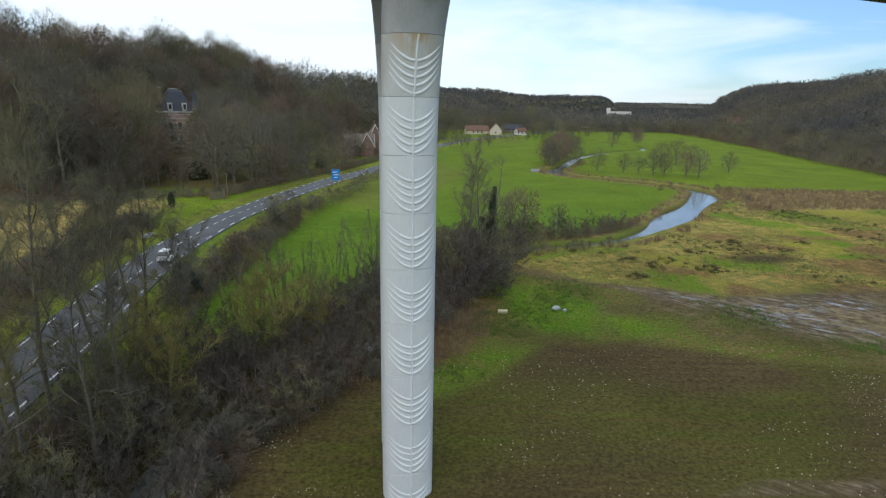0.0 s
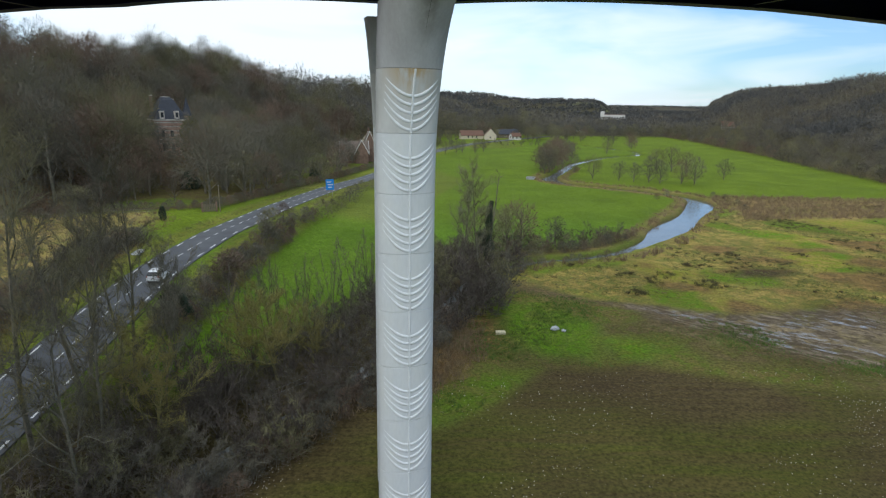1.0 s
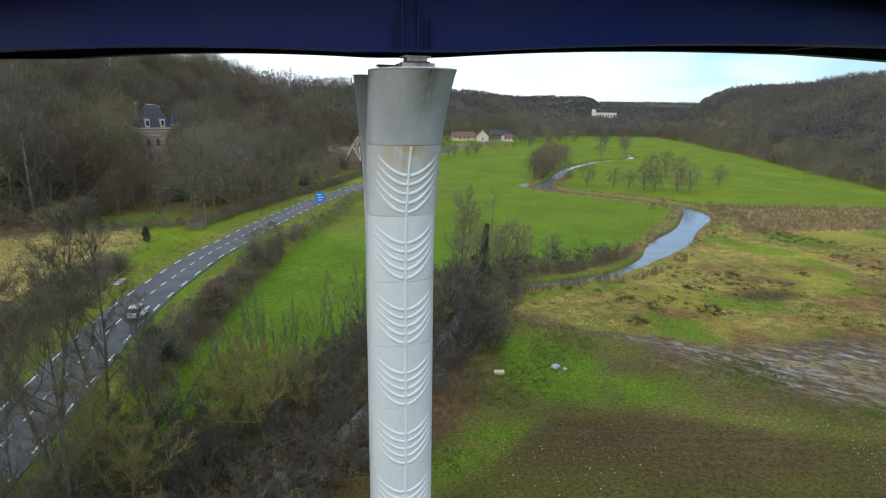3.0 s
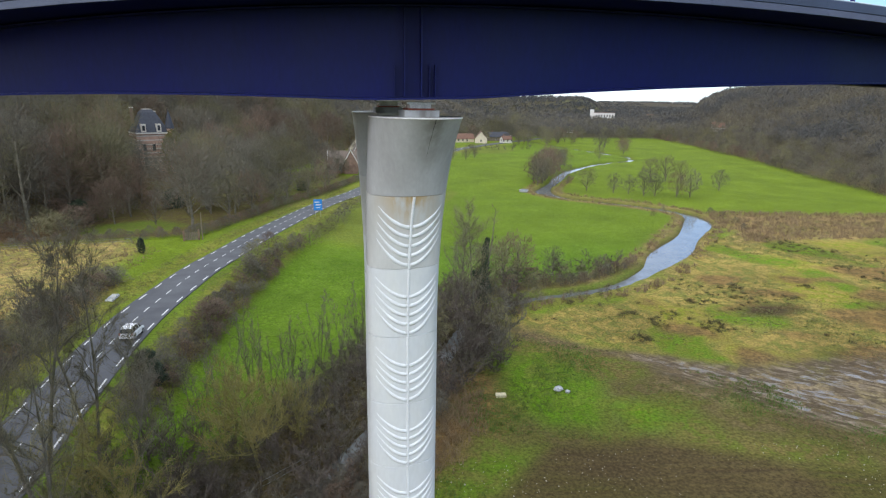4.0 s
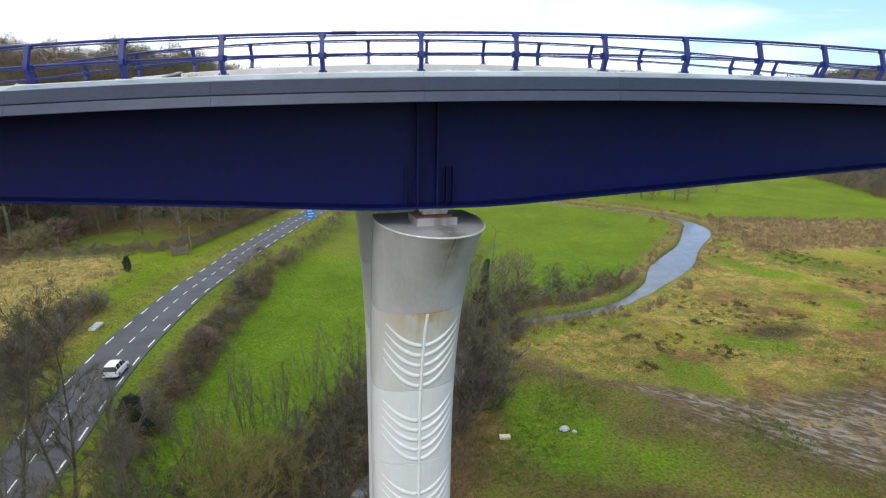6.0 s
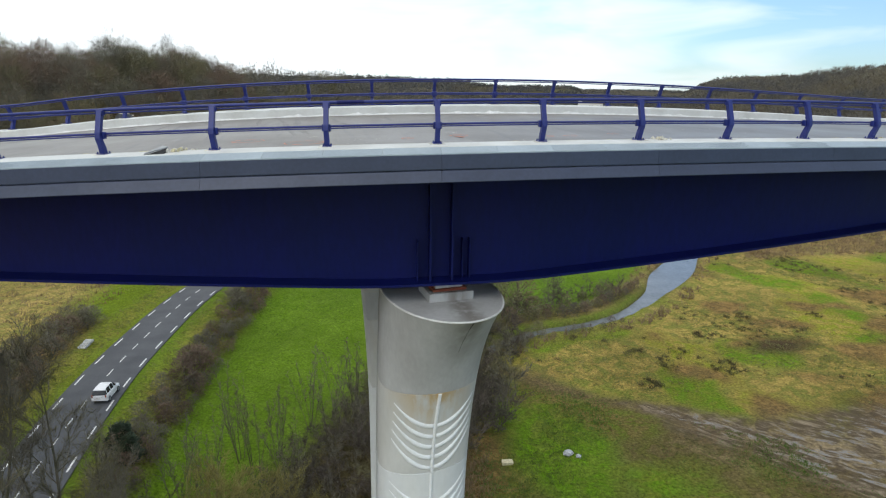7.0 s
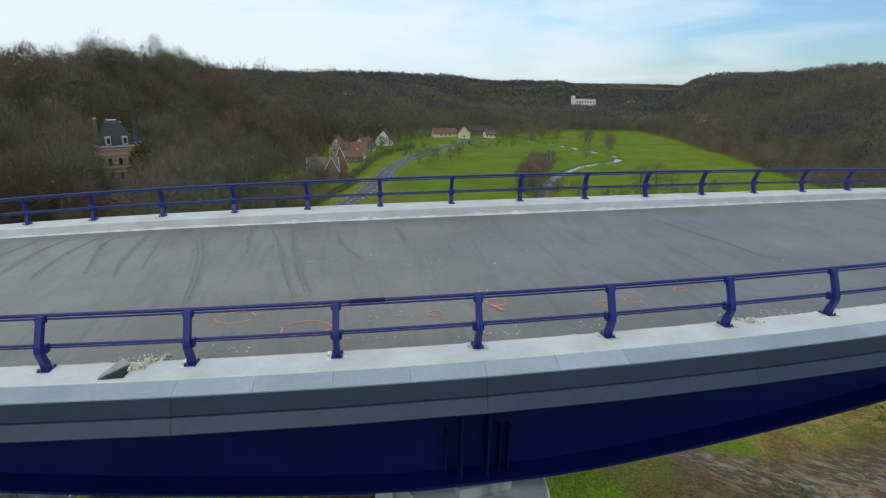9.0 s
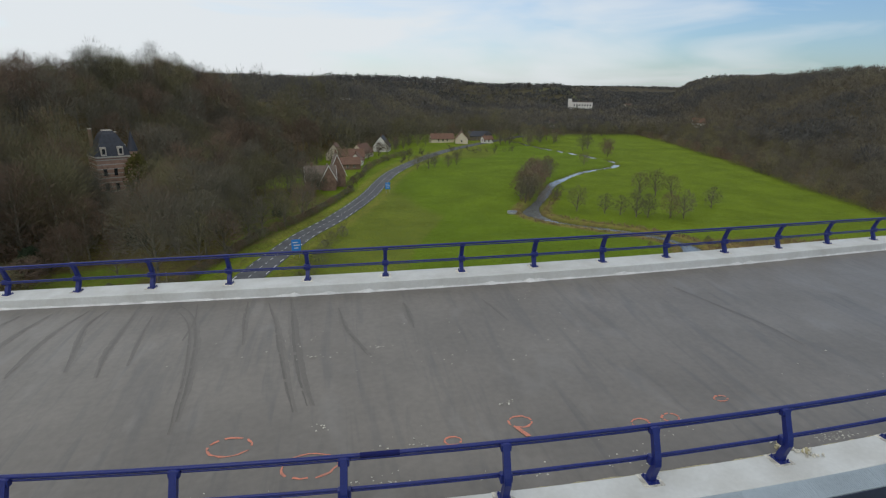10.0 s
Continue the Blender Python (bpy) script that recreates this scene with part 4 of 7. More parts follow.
pier = thing("bridge_pier", "pale concrete pier of two ribbed columns with flared heads", "pier")
NEAR_M = pose(0.08, 2.95, 0, 0, 0, 9)
build_column(pier, NEAR_M)
SLIM[0] = 0.20
build_column(pier, pose(-0.16, 8.2, 0, 0, 0, 184))
SLIM[0] = 0.0
for mm, dx, by in ((NEAR_M, 0.42, -0.83), (pose(-0.16, 8.2, 0, 0, 0, 184), 0.0, -0.30)):
    near_head = mm is NEAR_M
    SLIM[0] = 0.0 if near_head else 0.20
    ring = [(x + column_lean(28.17), y - 0.012) for x, y in column_ring(28.17)[:37]]
    rim = part("lip_rim", tube(bmesh.new(), [(x, y, 28.185) for x, y in ring], 0.028, 6), M_LINE, pier, "pale rim along the head's lip")
    rim.matrix_world = mm
    if near_head:
        crack = part("crack", tube(bmesh.new(), [(0.50 + 0.006 * math.sin(2.1 * k) - 0.006 * k, surface_y(0.12, 28.15 - 0.16 * k) - 0.002, 28.15 - 0.16 * k) for k in range(9)], [0.012, 0.010, 0.009, 0.008, 0.007, 0.006, 0.005, 0.004, 0.003], 4), M_RUBBER, pier, "thin dark run-off streak")
        crack.matrix_world = mm
    bm = box(bmesh.new(), dx, by, 28.30, 1.28, 1.1, 0.26, bevel=0.02)
    p = part("pedestal", bm, M_CAP, pier)
    p.matrix_world = mm
    bm = box(bmesh.new(), dx, by, 28.46, 0.98, 0.8, 0.07, bevel=0.01)
    q = part("bearing_frame", bm, M_PRIMER, pier, "red-brown primed bearing frame")
    q.matrix_world = mm
    bm = box(bmesh.new(), dx, by, 28.56, 0.8, 0.62, 0.16, bevel=0.03)
    q = part("bearing", bm, M_BEARING, pier)
    q.matrix_world = mm
    bm = box(bmesh.new(), dx, by, 28.665, 1.05, 0.85, 0.07, bevel=0.01)
    q = part("sole_plate", bm, M_BEARING, pier)
    q.matrix_world = mm
SLIM[0] = 0.0

# ---- bare trees ----
def spikes(P, D, L, W):
    """Thin three-sided twigs from points P along D, as vertex and face arrays."""
    P, D, L, W = (np.asarray(a, float) for a in (P, D, L, W))
    D = D / np.linalg.norm(D, axis=1)[:, None]
    A = np.cross(D, np.where(np.abs(D[:, 2:3]) > 0.9, (1, 0, 0), (0, 0, 1)))
    A = A / np.linalg.norm(A, axis=1)[:, None]
    B = np.cross(D, A)
    V = np.stack([P + W[:, None] * A, P + W[:, None] * (-0.5 * A + 0.87 * B), P + W[:, None] * (-0.5 * A - 0.87 * B), P + D * L[:, None]], 1)
    i = np.arange(len(P))[:, None] * 4
    F = np.concatenate([i + (0, 1, 3), i + (1, 2, 3), i + (2, 0, 3)])
    return V.reshape(-1, 3), F


def shoots(P, D, L, W, rng, out=None):
    """Very fine shoots of crowns that stay far off: one sliver each, its flat side to the outside of the crown where that is given."""
    P, D = np.asarray(P, float), np.asarray(D, float)
    D = D / np.linalg.norm(D, axis=1)[:, None]
    A = np.cross(D, rng.normal(0, 1, D.shape) if out is None else out + rng.normal(0, 0.30, D.shape))
    A = A / np.linalg.norm(A, axis=1)[:, None] * np.asarray(W)[:, None]
    V = np.stack([P + A, P - A, P + D * np.asarray(L)[:, None]], 1)
    return V.reshape(-1, 3), np.arange(len(P) * 3).reshape(-1, 3)


def raw_mesh(name, V, F, mtl):
    me = bpy.data.meshes.new(name)
    me.vertices.add(len(V))
    me.vertices.foreach_set("co", np.asarray(V, np.float32).ravel())
    k = F.shape[1]
    me.loops.add(F.size)
    me.loops.foreach_set("vertex_index", F.astype(np.int32).ravel())
    me.polygons.add(len(F))
    me.polygons.foreach_set("loop_start", np.arange(len(F)) * k)
    me.update()
    me.materials.append(mtl)
    return me


def limb(bm, p, d, length, r0, r1, rng, wob=0.18, segs=5, lift=0.0):
    """A crooked tapering limb; returns its points."""
    pts, dirs = [Vector(p)], []
    d = Vector(d).normalized()
    for i in range(segs):
        d = (d + Vector(rng.normal(0, wob, 3)) + Vector((0, 0, lift))).normalized()
        dirs.append(d.copy())
        pts.append(pts[-1] + d * (length / segs))
    tube(bm, pts, list(np.linspace(r0, r1, segs + 1)), 5 if r0 > 0.05 else 3, cap=False)
    return pts, dirs + [dirs[-1]]


def bare_tree(seed, height, spread, stems=1, limbs=11, subs=5, twigs=5, hair=5, trunk_r=0.2, first=0.25, twig_mat=None, twig_w=0.014, up=0.5, name="tree", label="", category="tree", group="", lean=0.05, open_=0.22, thin=False, bark=None):
    """A winter tree: trunk and limbs in one mesh, crown of branchlets and twigs in another."""
    rng = np.random.default_rng(seed)
    wood = bmesh.new()
    P, D, L, W = [], [], [], []
    for s in range(stems):
        a = rng.uniform(0, 6.28)
        base = Vector((0.35 * math.cos(a), 0.35 * math.sin(a), -0.2)) * (1 if stems > 1 else 0.01) + Vector((0, 0, -0.15))
        hh = height * (1 if s == 0 else rng.uniform(0.7, 1.0))
        d0 = Vector((math.cos(a) * (open_ if stems > 1 else lean), math.sin(a) * (open_ if stems > 1 else lean), 1))
        tr, td = limb(wood, base, d0, hh, trunk_r * (1 if stems == 1 else 0.75), trunk_r * 0.12, rng, 0.05, 9, 0.02)
        for k in range(limbs):
            f = first + (1 - first) * (k + rng.uniform(0, 1)) / limbs
            x = f * 9
            i = min(int(x), 8)
            p = tr[i].lerp(tr[i + 1], x - i)
            az = 2.4 * k + rng.uniform(-0.5, 0.5)
            ll = spread * (1.05 - 0.75 * abs(f - 0.45) ** 1.2 * 1.3) * rng.uniform(0.65, 1.1)
            d = Vector((math.cos(az), math.sin(az), up + 0.9 * (f - 0.3)))
            lp, ld = limb(wood, p, d, max(ll, 0.5), trunk_r * 0.42 * (1.15 - f), 0.016, rng, 0.16, 5, 0.05)
            for q in range(subs):
                g = (q + 1.2 * rng.uniform(0.3, 1)) / (subs + 0.4)
                y = min(g, 0.99) * 5
                j = min(int(y), 4)
                sp = lp[j].lerp(lp[j + 1], y - j)
                sd = ld[j] + Vector(rng.normal(0, 0.55, 3)) + Vector((0, 0, 0.25))
                sl = ll * 0.42 * rng.uniform(0.6, 1.1)
                if thin:
                    sd = sd.normalized()
                    bp, bd = [sp + sd * (sl * e / 3) for e in range(4)], [sd] * 4
                    P.append(sp)
                    D.append(sd)
                    L.append(sl * 1.1)
                    W.append(0.016)
                else:
                    bp, bd = limb(wood, sp, sd, sl, 0.022 + 0.01 * trunk_r, 0.008, rng, 0.2, 3, 0.06)
                for w in range(twigs):
                    h = (w + rng.uniform(0.2, 1)) / twigs * 3
                    jj = min(int(h), 2)
                    tp = bp[jj].lerp(bp[jj + 1], min(h - jj, 1))
                    for _ in range(hair):
                        dd = Vector(bd[jj]) + Vector(rng.normal(0, 0.6, 3)) + Vector((0, 0, 0.3))
                        P.append(tp + Vector(rng.normal(0, 0.10, 3)))
                        D.append(dd)
                        L.append(sl * rng.uniform(0.4, 1.0))
                        W.append(twig_w * rng.uniform(0.7, 1.3))
    tree = thing(name, label, category, group)
    part("trunk", wood, bark or M_BARK, tree)
    V, F = shoots(P, D, L, np.array(W) * 1.3, rng) if thin else spikes(P, D, L, W)
    part("crown", raw_mesh("crown", V, F, twig_mat or M_TWIG), None, tree)
    return tree


def wood_tree(seed, height, radius, n=420, twig_mat=None, name="woodland_tree", label="tall bare deciduous tree on the wooded slope", w=0.035, group="trees of the wooded slope", limbs_n=16, low=0.0, lobes=17):
    """A forest tree: trunk, rising limbs, and a rounded, ragged crown of fine shoots."""
    rng = np.random.default_rng(seed)
    wood = bmesh.new()
    tr, _ = limb(wood, (0, 0, -0.5), (0, 0, 1), height * 0.82, 0.012 * height + 0.08, 0.05, rng, 0.03, 7)
    for k in range(limbs_n):
        f = 0.30 - 0.16 * low + 0.65 * (k + rng.uniform(0, 1)) / limbs_n
        i = min(int(f * 7), 6)
        p = tr[i].lerp(tr[i + 1], f * 7 - i)
        az = 2.4 * k + rng.uniform(-0.4, 0.4)
        ll = radius * rng.uniform(0.75, 1.1) * (1.1 - 0.55 * f)
        limb(wood, p, (math.cos(az), math.sin(az), 0.75 + f * 0.8), ll, 0.09 * (1.2 - f) + 0.02, 0.025, rng, 0.12, 3, 0.06)
    # rounded bunches of fine shoots, set over the crown round the limbs' ends
    nl = lobes
    a, e = 2.4 * np.arange(nl) + rng.uniform(-0.5, 0.5, nl), np.arcsin(np.linspace(-0.55 - 0.25 * low, 0.97, nl) + rng.uniform(-0.08, 0.08, nl).clip(-0.1, 0.03))
    c = np.stack([np.cos(a) * np.cos(e), np.sin(a) * np.cos(e), np.sin(e)], -1) * rng.uniform(0.55, 0.80, (nl, 1)) * (radius, radius, height * (0.36 + 0.06 * low)) + (0, 0, height * (0.60 - 0.10 * low))
    rl = radius * rng.uniform(0.30, 0.48, nl)
    k = rng.integers(0, nl, n)
    a, e = rng.uniform(0, 6.28, n), np.arcsin(rng.uniform(-0.65, 1, n))
    u = np.stack([np.cos(a) * np.cos(e), np.sin(a) * np.cos(e), np.sin(e)], -1)
    P = c[k] + u * (rl[k] * rng.uniform(0.25, 1.0, n) ** 0.5)[:, None] * (1, 1, 1.15)
    away = P - (0, 0, height * 0.45)
    away = away / np.linalg.norm(away, axis=1)[:, None]
    D = u * 0.5 + away * 0.5 + (0, 0, 0.25) + rng.normal(0, 0.38, (n, 3))
    V, F = shoots(P, D, radius * rng.uniform(0.10, 0.30, n), w * rng.uniform(0.5, 1.3, n), rng, u + 0.6 * away)
    tree = thing(name, label, "tree", group)
    part("trunk", wood, M_BARK, tree)
    part("crown", raw_mesh("crown", V, F, twig_mat or M_TWIG), None, tree)
    return tree


def leafy(seed, height, radius, shape, mtl, n, name, label, leaf=0.22, group="", category="tree", slim=False):
    """An evergreen: trunk and a crown of many small tufts, cone, column or mound shaped."""
    rng = np.random.default_rng(seed)
    tree = thing(name, label, category, group)
    bm = bmesh.new()
    tube(bm, [(0, 0, -0.3), (0, 0, height * 0.5), (0, 0, height * 0.93)], [0.03 * height * 0.5 + 0.04, 0.02 * height * 0.5, 0.02], 6)
    part("trunk", bm, M_BARK, tree)
    f = rng.uniform(0, 1, n) ** 0.8
    if shape == "cone":
        r = (1 - f) * radius
        z = height * (0.06 + 0.94 * f)
    elif shape == "column":
        r = radius * np.sin(np.pi * (0.12 + 0.86 * f)) ** 0.6
        z = height * (0.03 + 0.97 * f)
    else:
        r = radius * np.sqrt(np.clip(1 - (f * 1.02) ** 2, 0, 1))
        z = height * f
    a = rng.uniform(0, 6.28, n)
    lump = 1 + 0.22 * np.sin(3 * a + 6 * f) + 0.15 * np.sin(7 * a - 9 * f)
    rr = r * lump * (rng.uniform(0.0, 1.05, n) if slim else rng.uniform(0.55, 1.05, n)) ** 0.5
    P = np.stack([rr * np.cos(a), rr * np.sin(a), z + rng.normal(0, 0.03 * height, n)], -1)
    D = np.stack([np.cos(a), np.sin(a), np.full(n, -0.1 if shape == "cone" else 0.5)], -1) + rng.normal(0, 0.5, (n, 3))
    L, W = leaf * (7.0 if slim else 2.6) * rng.uniform(0.6, 1.3, n), leaf * (0.50 if slim else 1.0) * rng.uniform(0.5, 1.0, n)
    out = np.stack([np.cos(a), np.sin(a), 0.2 + 1.2 * f], -1)
    V, F = shoots(P, D, L, W, rng, out) if slim else spikes(P, D, L, W)
    part("crown", raw_mesh("crown", V, F, mtl), None, tree)
    return tree


def put(protos, x, y, rng, scale=1.0, jit=0.15, dz=0.0):
    """A copy of one of the trees on the ground at x, y, turned and sized by chance."""
    ob = protos[int(rng.integers(0, len(protos)))]
    s = scale * float(rng.uniform(1 - jit, 1 + jit))
    z = float(ground_z(x, y)) + dz
    m = Matrix.Translation((x, y, z)) @ Matrix.Rotation(float(rng.uniform(0, 6.28)), 4, "Z") @ Matrix.Scale(s, 4)
    c = copy_thing(ob, m)
    c.matrix_basis = m
    return c


def retire(protos):
    for ob in protos:
        for o in (*ob.children_recursive, ob):
            bpy.data.objects.remove(o)


RNG = np.random.default_rng(11)

# wooded slopes
woods = [wood_tree(20 + i, 17 + 2.2 * (i % 4), 5.6 + 0.5 * (i % 3), 2500, (M_TWIG, M_TWIG_OLIVE, M_TWIG_RED)[i % 3], w=0.042, low=0.5, limbs_n=11) for i in range(8)]


def scatter(n, xlo, xhi, ylo, yhi, ok, gap, rng):
    pts = []
    tries = 0
    while len(pts) < n and tries < n * 40:
        tries += 1
        x, y = rng.uniform(xlo, xhi), rng.uniform(ylo, yhi)
        if ok(x, y) and all((x - a) ** 2 + (y - b) ** 2 > gap * gap for a, b in pts):
            pts.append((x, y))
    return pts


def left_wood(x, y):
    d = float(foot_left(y)) - x
    t = (y + 20) / 196.0
    gap = abs(x - (-2 - 60.5 * t)) < 7.0 and 104 < y < 176
    return d > 1 and not gap and not (-80 < x < -54 and 166 < y < 188) and not (-58 < x < -42 and 98 < y < 116)


for x, y in scatter(270, -135, -5, 100, 315, left_wood, 5.4, RNG):
    put(woods, x, y, RNG, 1.0, 0.2)
for x, y in scatter(22, -92, -42, 225, 310, lambda x, y: float(foot_left(y)) - x > 22, 5.0, RNG):
    put(woods, x, y, RNG, 1.3, 0.1)
for x, y in scatter(30, -60, -30, 122, 206, lambda x, y: abs(x - (-2 - 60.5 * (y + 20) / 196.0)) > 8.0 and x > float(foot_left(y)) - 3, 5.2, RNG):
    put(woods, x, y, RNG, 0.85, 0.15)
# great spreading trees at the edge of the garden
giants = [wood_tree(140 + i, 23, 8.2, 6500, (M_TWIG, M_TWIG_OLIVE, M_TWIG_RED)[i], "spreading_tree", "great spreading bare tree at the garden's edge", 0.030, "great garden trees", 22, 1.0, 22) for i in range(3)]
for k, x, y, sc in ((0, -36.4, 104.5, 0.92), (0, -31.6, 151, 0.85), (2, -43, 126, 0.85), (1, -66, 134, 0.95), (2, -67, 122, 1.0), (0, -78, 122, 1.1), (1, -90, 120, 1.1), (0, -101, 118, 1.05), (1, -41, 141, 0.85), (2, -70, 150, 0.95), (1, -31, 176, 0.8), (0, -20, 206, 0.7), (1, -27, 197, 0.75), (2, -56, 116, 0.5), (0, -62, 147, 0.74), (1, -74, 138, 1.05), (0, -86, 134, 1.1)):
    put([giants[k]], x, y, RNG, sc, 0.04)
retire(giants)
# thicket under the wood's edge
thicket = [leafy(150 + i, 4.5, 3.0, "mound", (M_TWIG, M_TWIG_RED, M_TWIG_OLIVE)[i], 620, "thicket_bush", "bare brown bush under the trees", 0.14, "bushes under the woods", "bush", True) for i in range(3)]
for x, y in scatter(190, -130, 0, 102, 250, lambda x, y: (-3 < float(foot_left(y)) - x < 34 and left_wood(x - 5, y)) or (x < -58 and 103 < y < 120), 3.3, RNG):
    put(thicket, x, y, RNG, 1.0, 0.3)
hedge = [wood_tree(120 + i, 16, 5.8, 950, (M_TWIG, M_TWIG_OLIVE, M_TWIG, M_TWIG_OLIVE)[i], "hedgerow_tree", "bare rounded tree in the belt beside the meadow", 0.085, "trees of the meadow belt", 7, 1.2, 12) for i in range(4)]
# belt of trees along the east edge of the meadow
for x, y in scatter(210, 165, 310, 60, 450, lambda x, y: 0 < x - float(foot_right(y)) < 52, 4.6, RNG):
    put(hedge, x, y, RNG, 0.58, 0.28)
# end of the meadow
for x, y in scatter(80, 100, 260, 425, 500, lambda x, y: True, 6.0, RNG):
    put(hedge, x, y, RNG, 0.62, 0.25)
# tall trees behind the village
HOMES = ((-3, 300), (11, 306), (24, 336), (68, 384), (80, 376), (97, 398), (98, 378))
for x, y in scatter(74, -32, 128, 318, 446, lambda x, y: y > np.interp(x, [-30, 0, 20, 36, 60, 105, 128], [318, 322, 346, 352, 398, 412, 404]) and min((x - a) ** 2 + (y - b) ** 2 for a, b in HOMES) > 90, 6.0, RNG):
    put(hedge, x, y, RNG, 1.22, 0.14)
retire(thicket)

# far woods in one sheet of stuff
def far_woods():
    """Distant trees: each a rounded cloud of fine shoots, closing to a canopy."""
    rng = np.random.default_rng(5)
    m = 200000
    y = 60 + 3500 * rng.uniform(0, 1, m) ** 1.9
    x = rng.uniform(-0.55, 1.02, m) * (y + 260)
    fl, fr = foot_left(y), foot_right(y)
    inl = (x < fl) & (y > 310)
    keep = inl | (x > fr + 44) | ((y > 445) & (rng.uniform(0, 1, m) < 0.85))
    keep &= ~((y > 790) & (y < 965) & (x > 0.395 * y - 8) & (x < 0.44 * y + 16))
    keep &= ~((y > 1150) & (x > 0.2 * y) & (rough_noise(x, y, 240, 8) > 0.66))
    keep &= ~((x - foot_hill(y) > 260) | ((y > 1400) & (y < 2450) & (x < 0.40 * y)) | (fl - x > 300 + 520 * (y > 930)))
    keep &= ~((np.abs(x - 20) < 55) & (y > 270) & (y < 330))
    keep &= ~((y > 110) & (y < 176) & (np.abs(x + 2 + 67 * (y + 20) / 196.0) < 5))
    i = np.flatnonzero(keep)
    cell = np.floor(x[i] / (4.6 + 0.0040 * y[i])).astype(int) * 100003 + np.floor(y[i] / (5.0 + 0.0065 * y[i])).astype(int)
    _, first = np.unique(cell, return_index=True)
    i = rng.permutation(i[first])[:14500]
    V, F, T = [], [], []
    for lo, hi, k, w0, w1 in ((0, 560, 110, 0.10, 0.00026), (560, 900, 64, 0.20, 0.00046), (900, 5000, 36, 0.34, 0.00075)):
        q = i[(y[i] >= lo) & (y[i] < hi)]
        qx, qy, n = x[q], y[q], len(q)
        z = terrain(qx, qy) - 2.6 * smooth(600, 1000, qy) - 2.2 * smooth(1000, 1150, qy)
        h = rng.uniform(8, 12, n) * (0.72 + 0.56 * rough_noise(qx, qy, 24, 23)) + (4 + 5 * smooth(620, 420, qy)) * (qx < foot_left(qy)) + 1.5 * smooth(500, 1200, qy)
        r = rng.uniform(3.4, 5.2, n) + 2.4 * smooth(400, 1400, qy)
        a, e = rng.uniform(0, 6.28, (n, k)), np.arcsin(rng.uniform(-0.45, 1, (n, k)))
        u = np.stack([np.cos(a) * np.cos(e), np.sin(a) * np.cos(e), np.sin(e)], -1)
        lump = 1 + 0.16 * np.sin(3 * a + 4 * e + qx[:, None]) + 0.10 * np.sin(5 * a - 3 * e + qy[:, None])
        P = u * (lump * rng.uniform(0.35, 1.0, (n, k)) ** 0.5)[..., None] * np.stack([r, r, h * 0.46], -1)[:, None] + np.stack([qx, qy, z + h * 0.48], -1)[:, None]
        D = np.cross(u, rng.normal(0, 1, (n, k, 3))) * 0.6 + 0.6 * u + (0, 0, 0.5)
        L = (r[:, None] * rng.uniform(0.25, 0.55, (n, k))).ravel()
        W = ((w0 + w1 * qy)[:, None] * rng.uniform(0.5, 1.4, (n, k))).ravel()
        v, f = shoots(P.reshape(-1, 3), D.reshape(-1, 3), L, W, rng, 2.0 * u.reshape(-1, 3) + (0, 0, 0.6))
        F.append(f + sum(len(o) for o in V))
        V.append(v)
        # tone drops with distance: greying by haze put into the trees' colour
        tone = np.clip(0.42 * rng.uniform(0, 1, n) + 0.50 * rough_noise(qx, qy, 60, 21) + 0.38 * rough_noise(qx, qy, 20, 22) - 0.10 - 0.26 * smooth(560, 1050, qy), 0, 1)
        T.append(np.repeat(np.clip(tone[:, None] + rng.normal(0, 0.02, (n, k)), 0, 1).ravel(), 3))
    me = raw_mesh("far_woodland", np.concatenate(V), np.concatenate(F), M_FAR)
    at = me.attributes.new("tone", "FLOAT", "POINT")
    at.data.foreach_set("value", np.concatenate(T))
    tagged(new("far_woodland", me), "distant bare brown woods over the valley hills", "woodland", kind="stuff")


far_woods()
retire(woods + hedge)

# ---- trees and scrub near the viaduct ----
M_MOSS_TWIG = mat("yellow_mossy_twigs", (0.24, 0.205, 0.060), 0.9, scale=0.5, vary=0.2, fine=6, bump=0, piece=0.15)
M_MOSS_BARK = mat("mossy_yellow_bark", (0.25, 0.225, 0.085), 0.9, scale=1.5, vary=0.3, fine=14, bump=0.3, tint=(0.14, 0.13, 0.05))
TALL = "tall bare tree with a twiggy winter crown"
talls = [bare_tree(40 + i, 16 + i % 3, 5.2, limbs=17, subs=6, twigs=4, hair=5, trunk_r=0.17, first=0.22, twig_mat=(M_TWIG, M_TWIG_OLIVE, M_TWIG_OLIVE)[i % 3], twig_w=0.013, up=1.0, name="bare_tree", label=TALL, group="bare trees by the stream") for i in range(4)]
poles = [bare_tree(50 + i, 9.5, 0.8, stems=6, limbs=12, subs=3, twigs=2, hair=3, trunk_r=0.055, first=0.35, twig_mat=(M_TWIG, M_TWIG_OLIVE, M_TWIG)[i], twig_w=0.008, up=2.4, open_=0.11, name="alder_clump", label="clump of slender bare alder poles", group="alder clumps") for i in range(3)]
shrubs = [bare_tree(60 + i, 3.6, 1.9, stems=3, limbs=5, subs=4, twigs=4, hair=3, trunk_r=0.04, first=0.08, thin=True, twig_mat=(M_SHRUB, M_TWIG, M_TWIG_OLIVE, M_SHRUB)[i % 4], twig_w=0.019, up=0.6, open_=0.5, name="bare_shrub", label="dense bare brown shrub by the water", category="shrub", group="bare shrubs") for i in range(4)]
def hedge_kind(name, label, group, seed, mats):
    return [leafy(seed + i, 3.2, 1.9, "mound", m, 620, name, label, 0.092, group, "shrub", True) for i, m in enumerate(mats)]


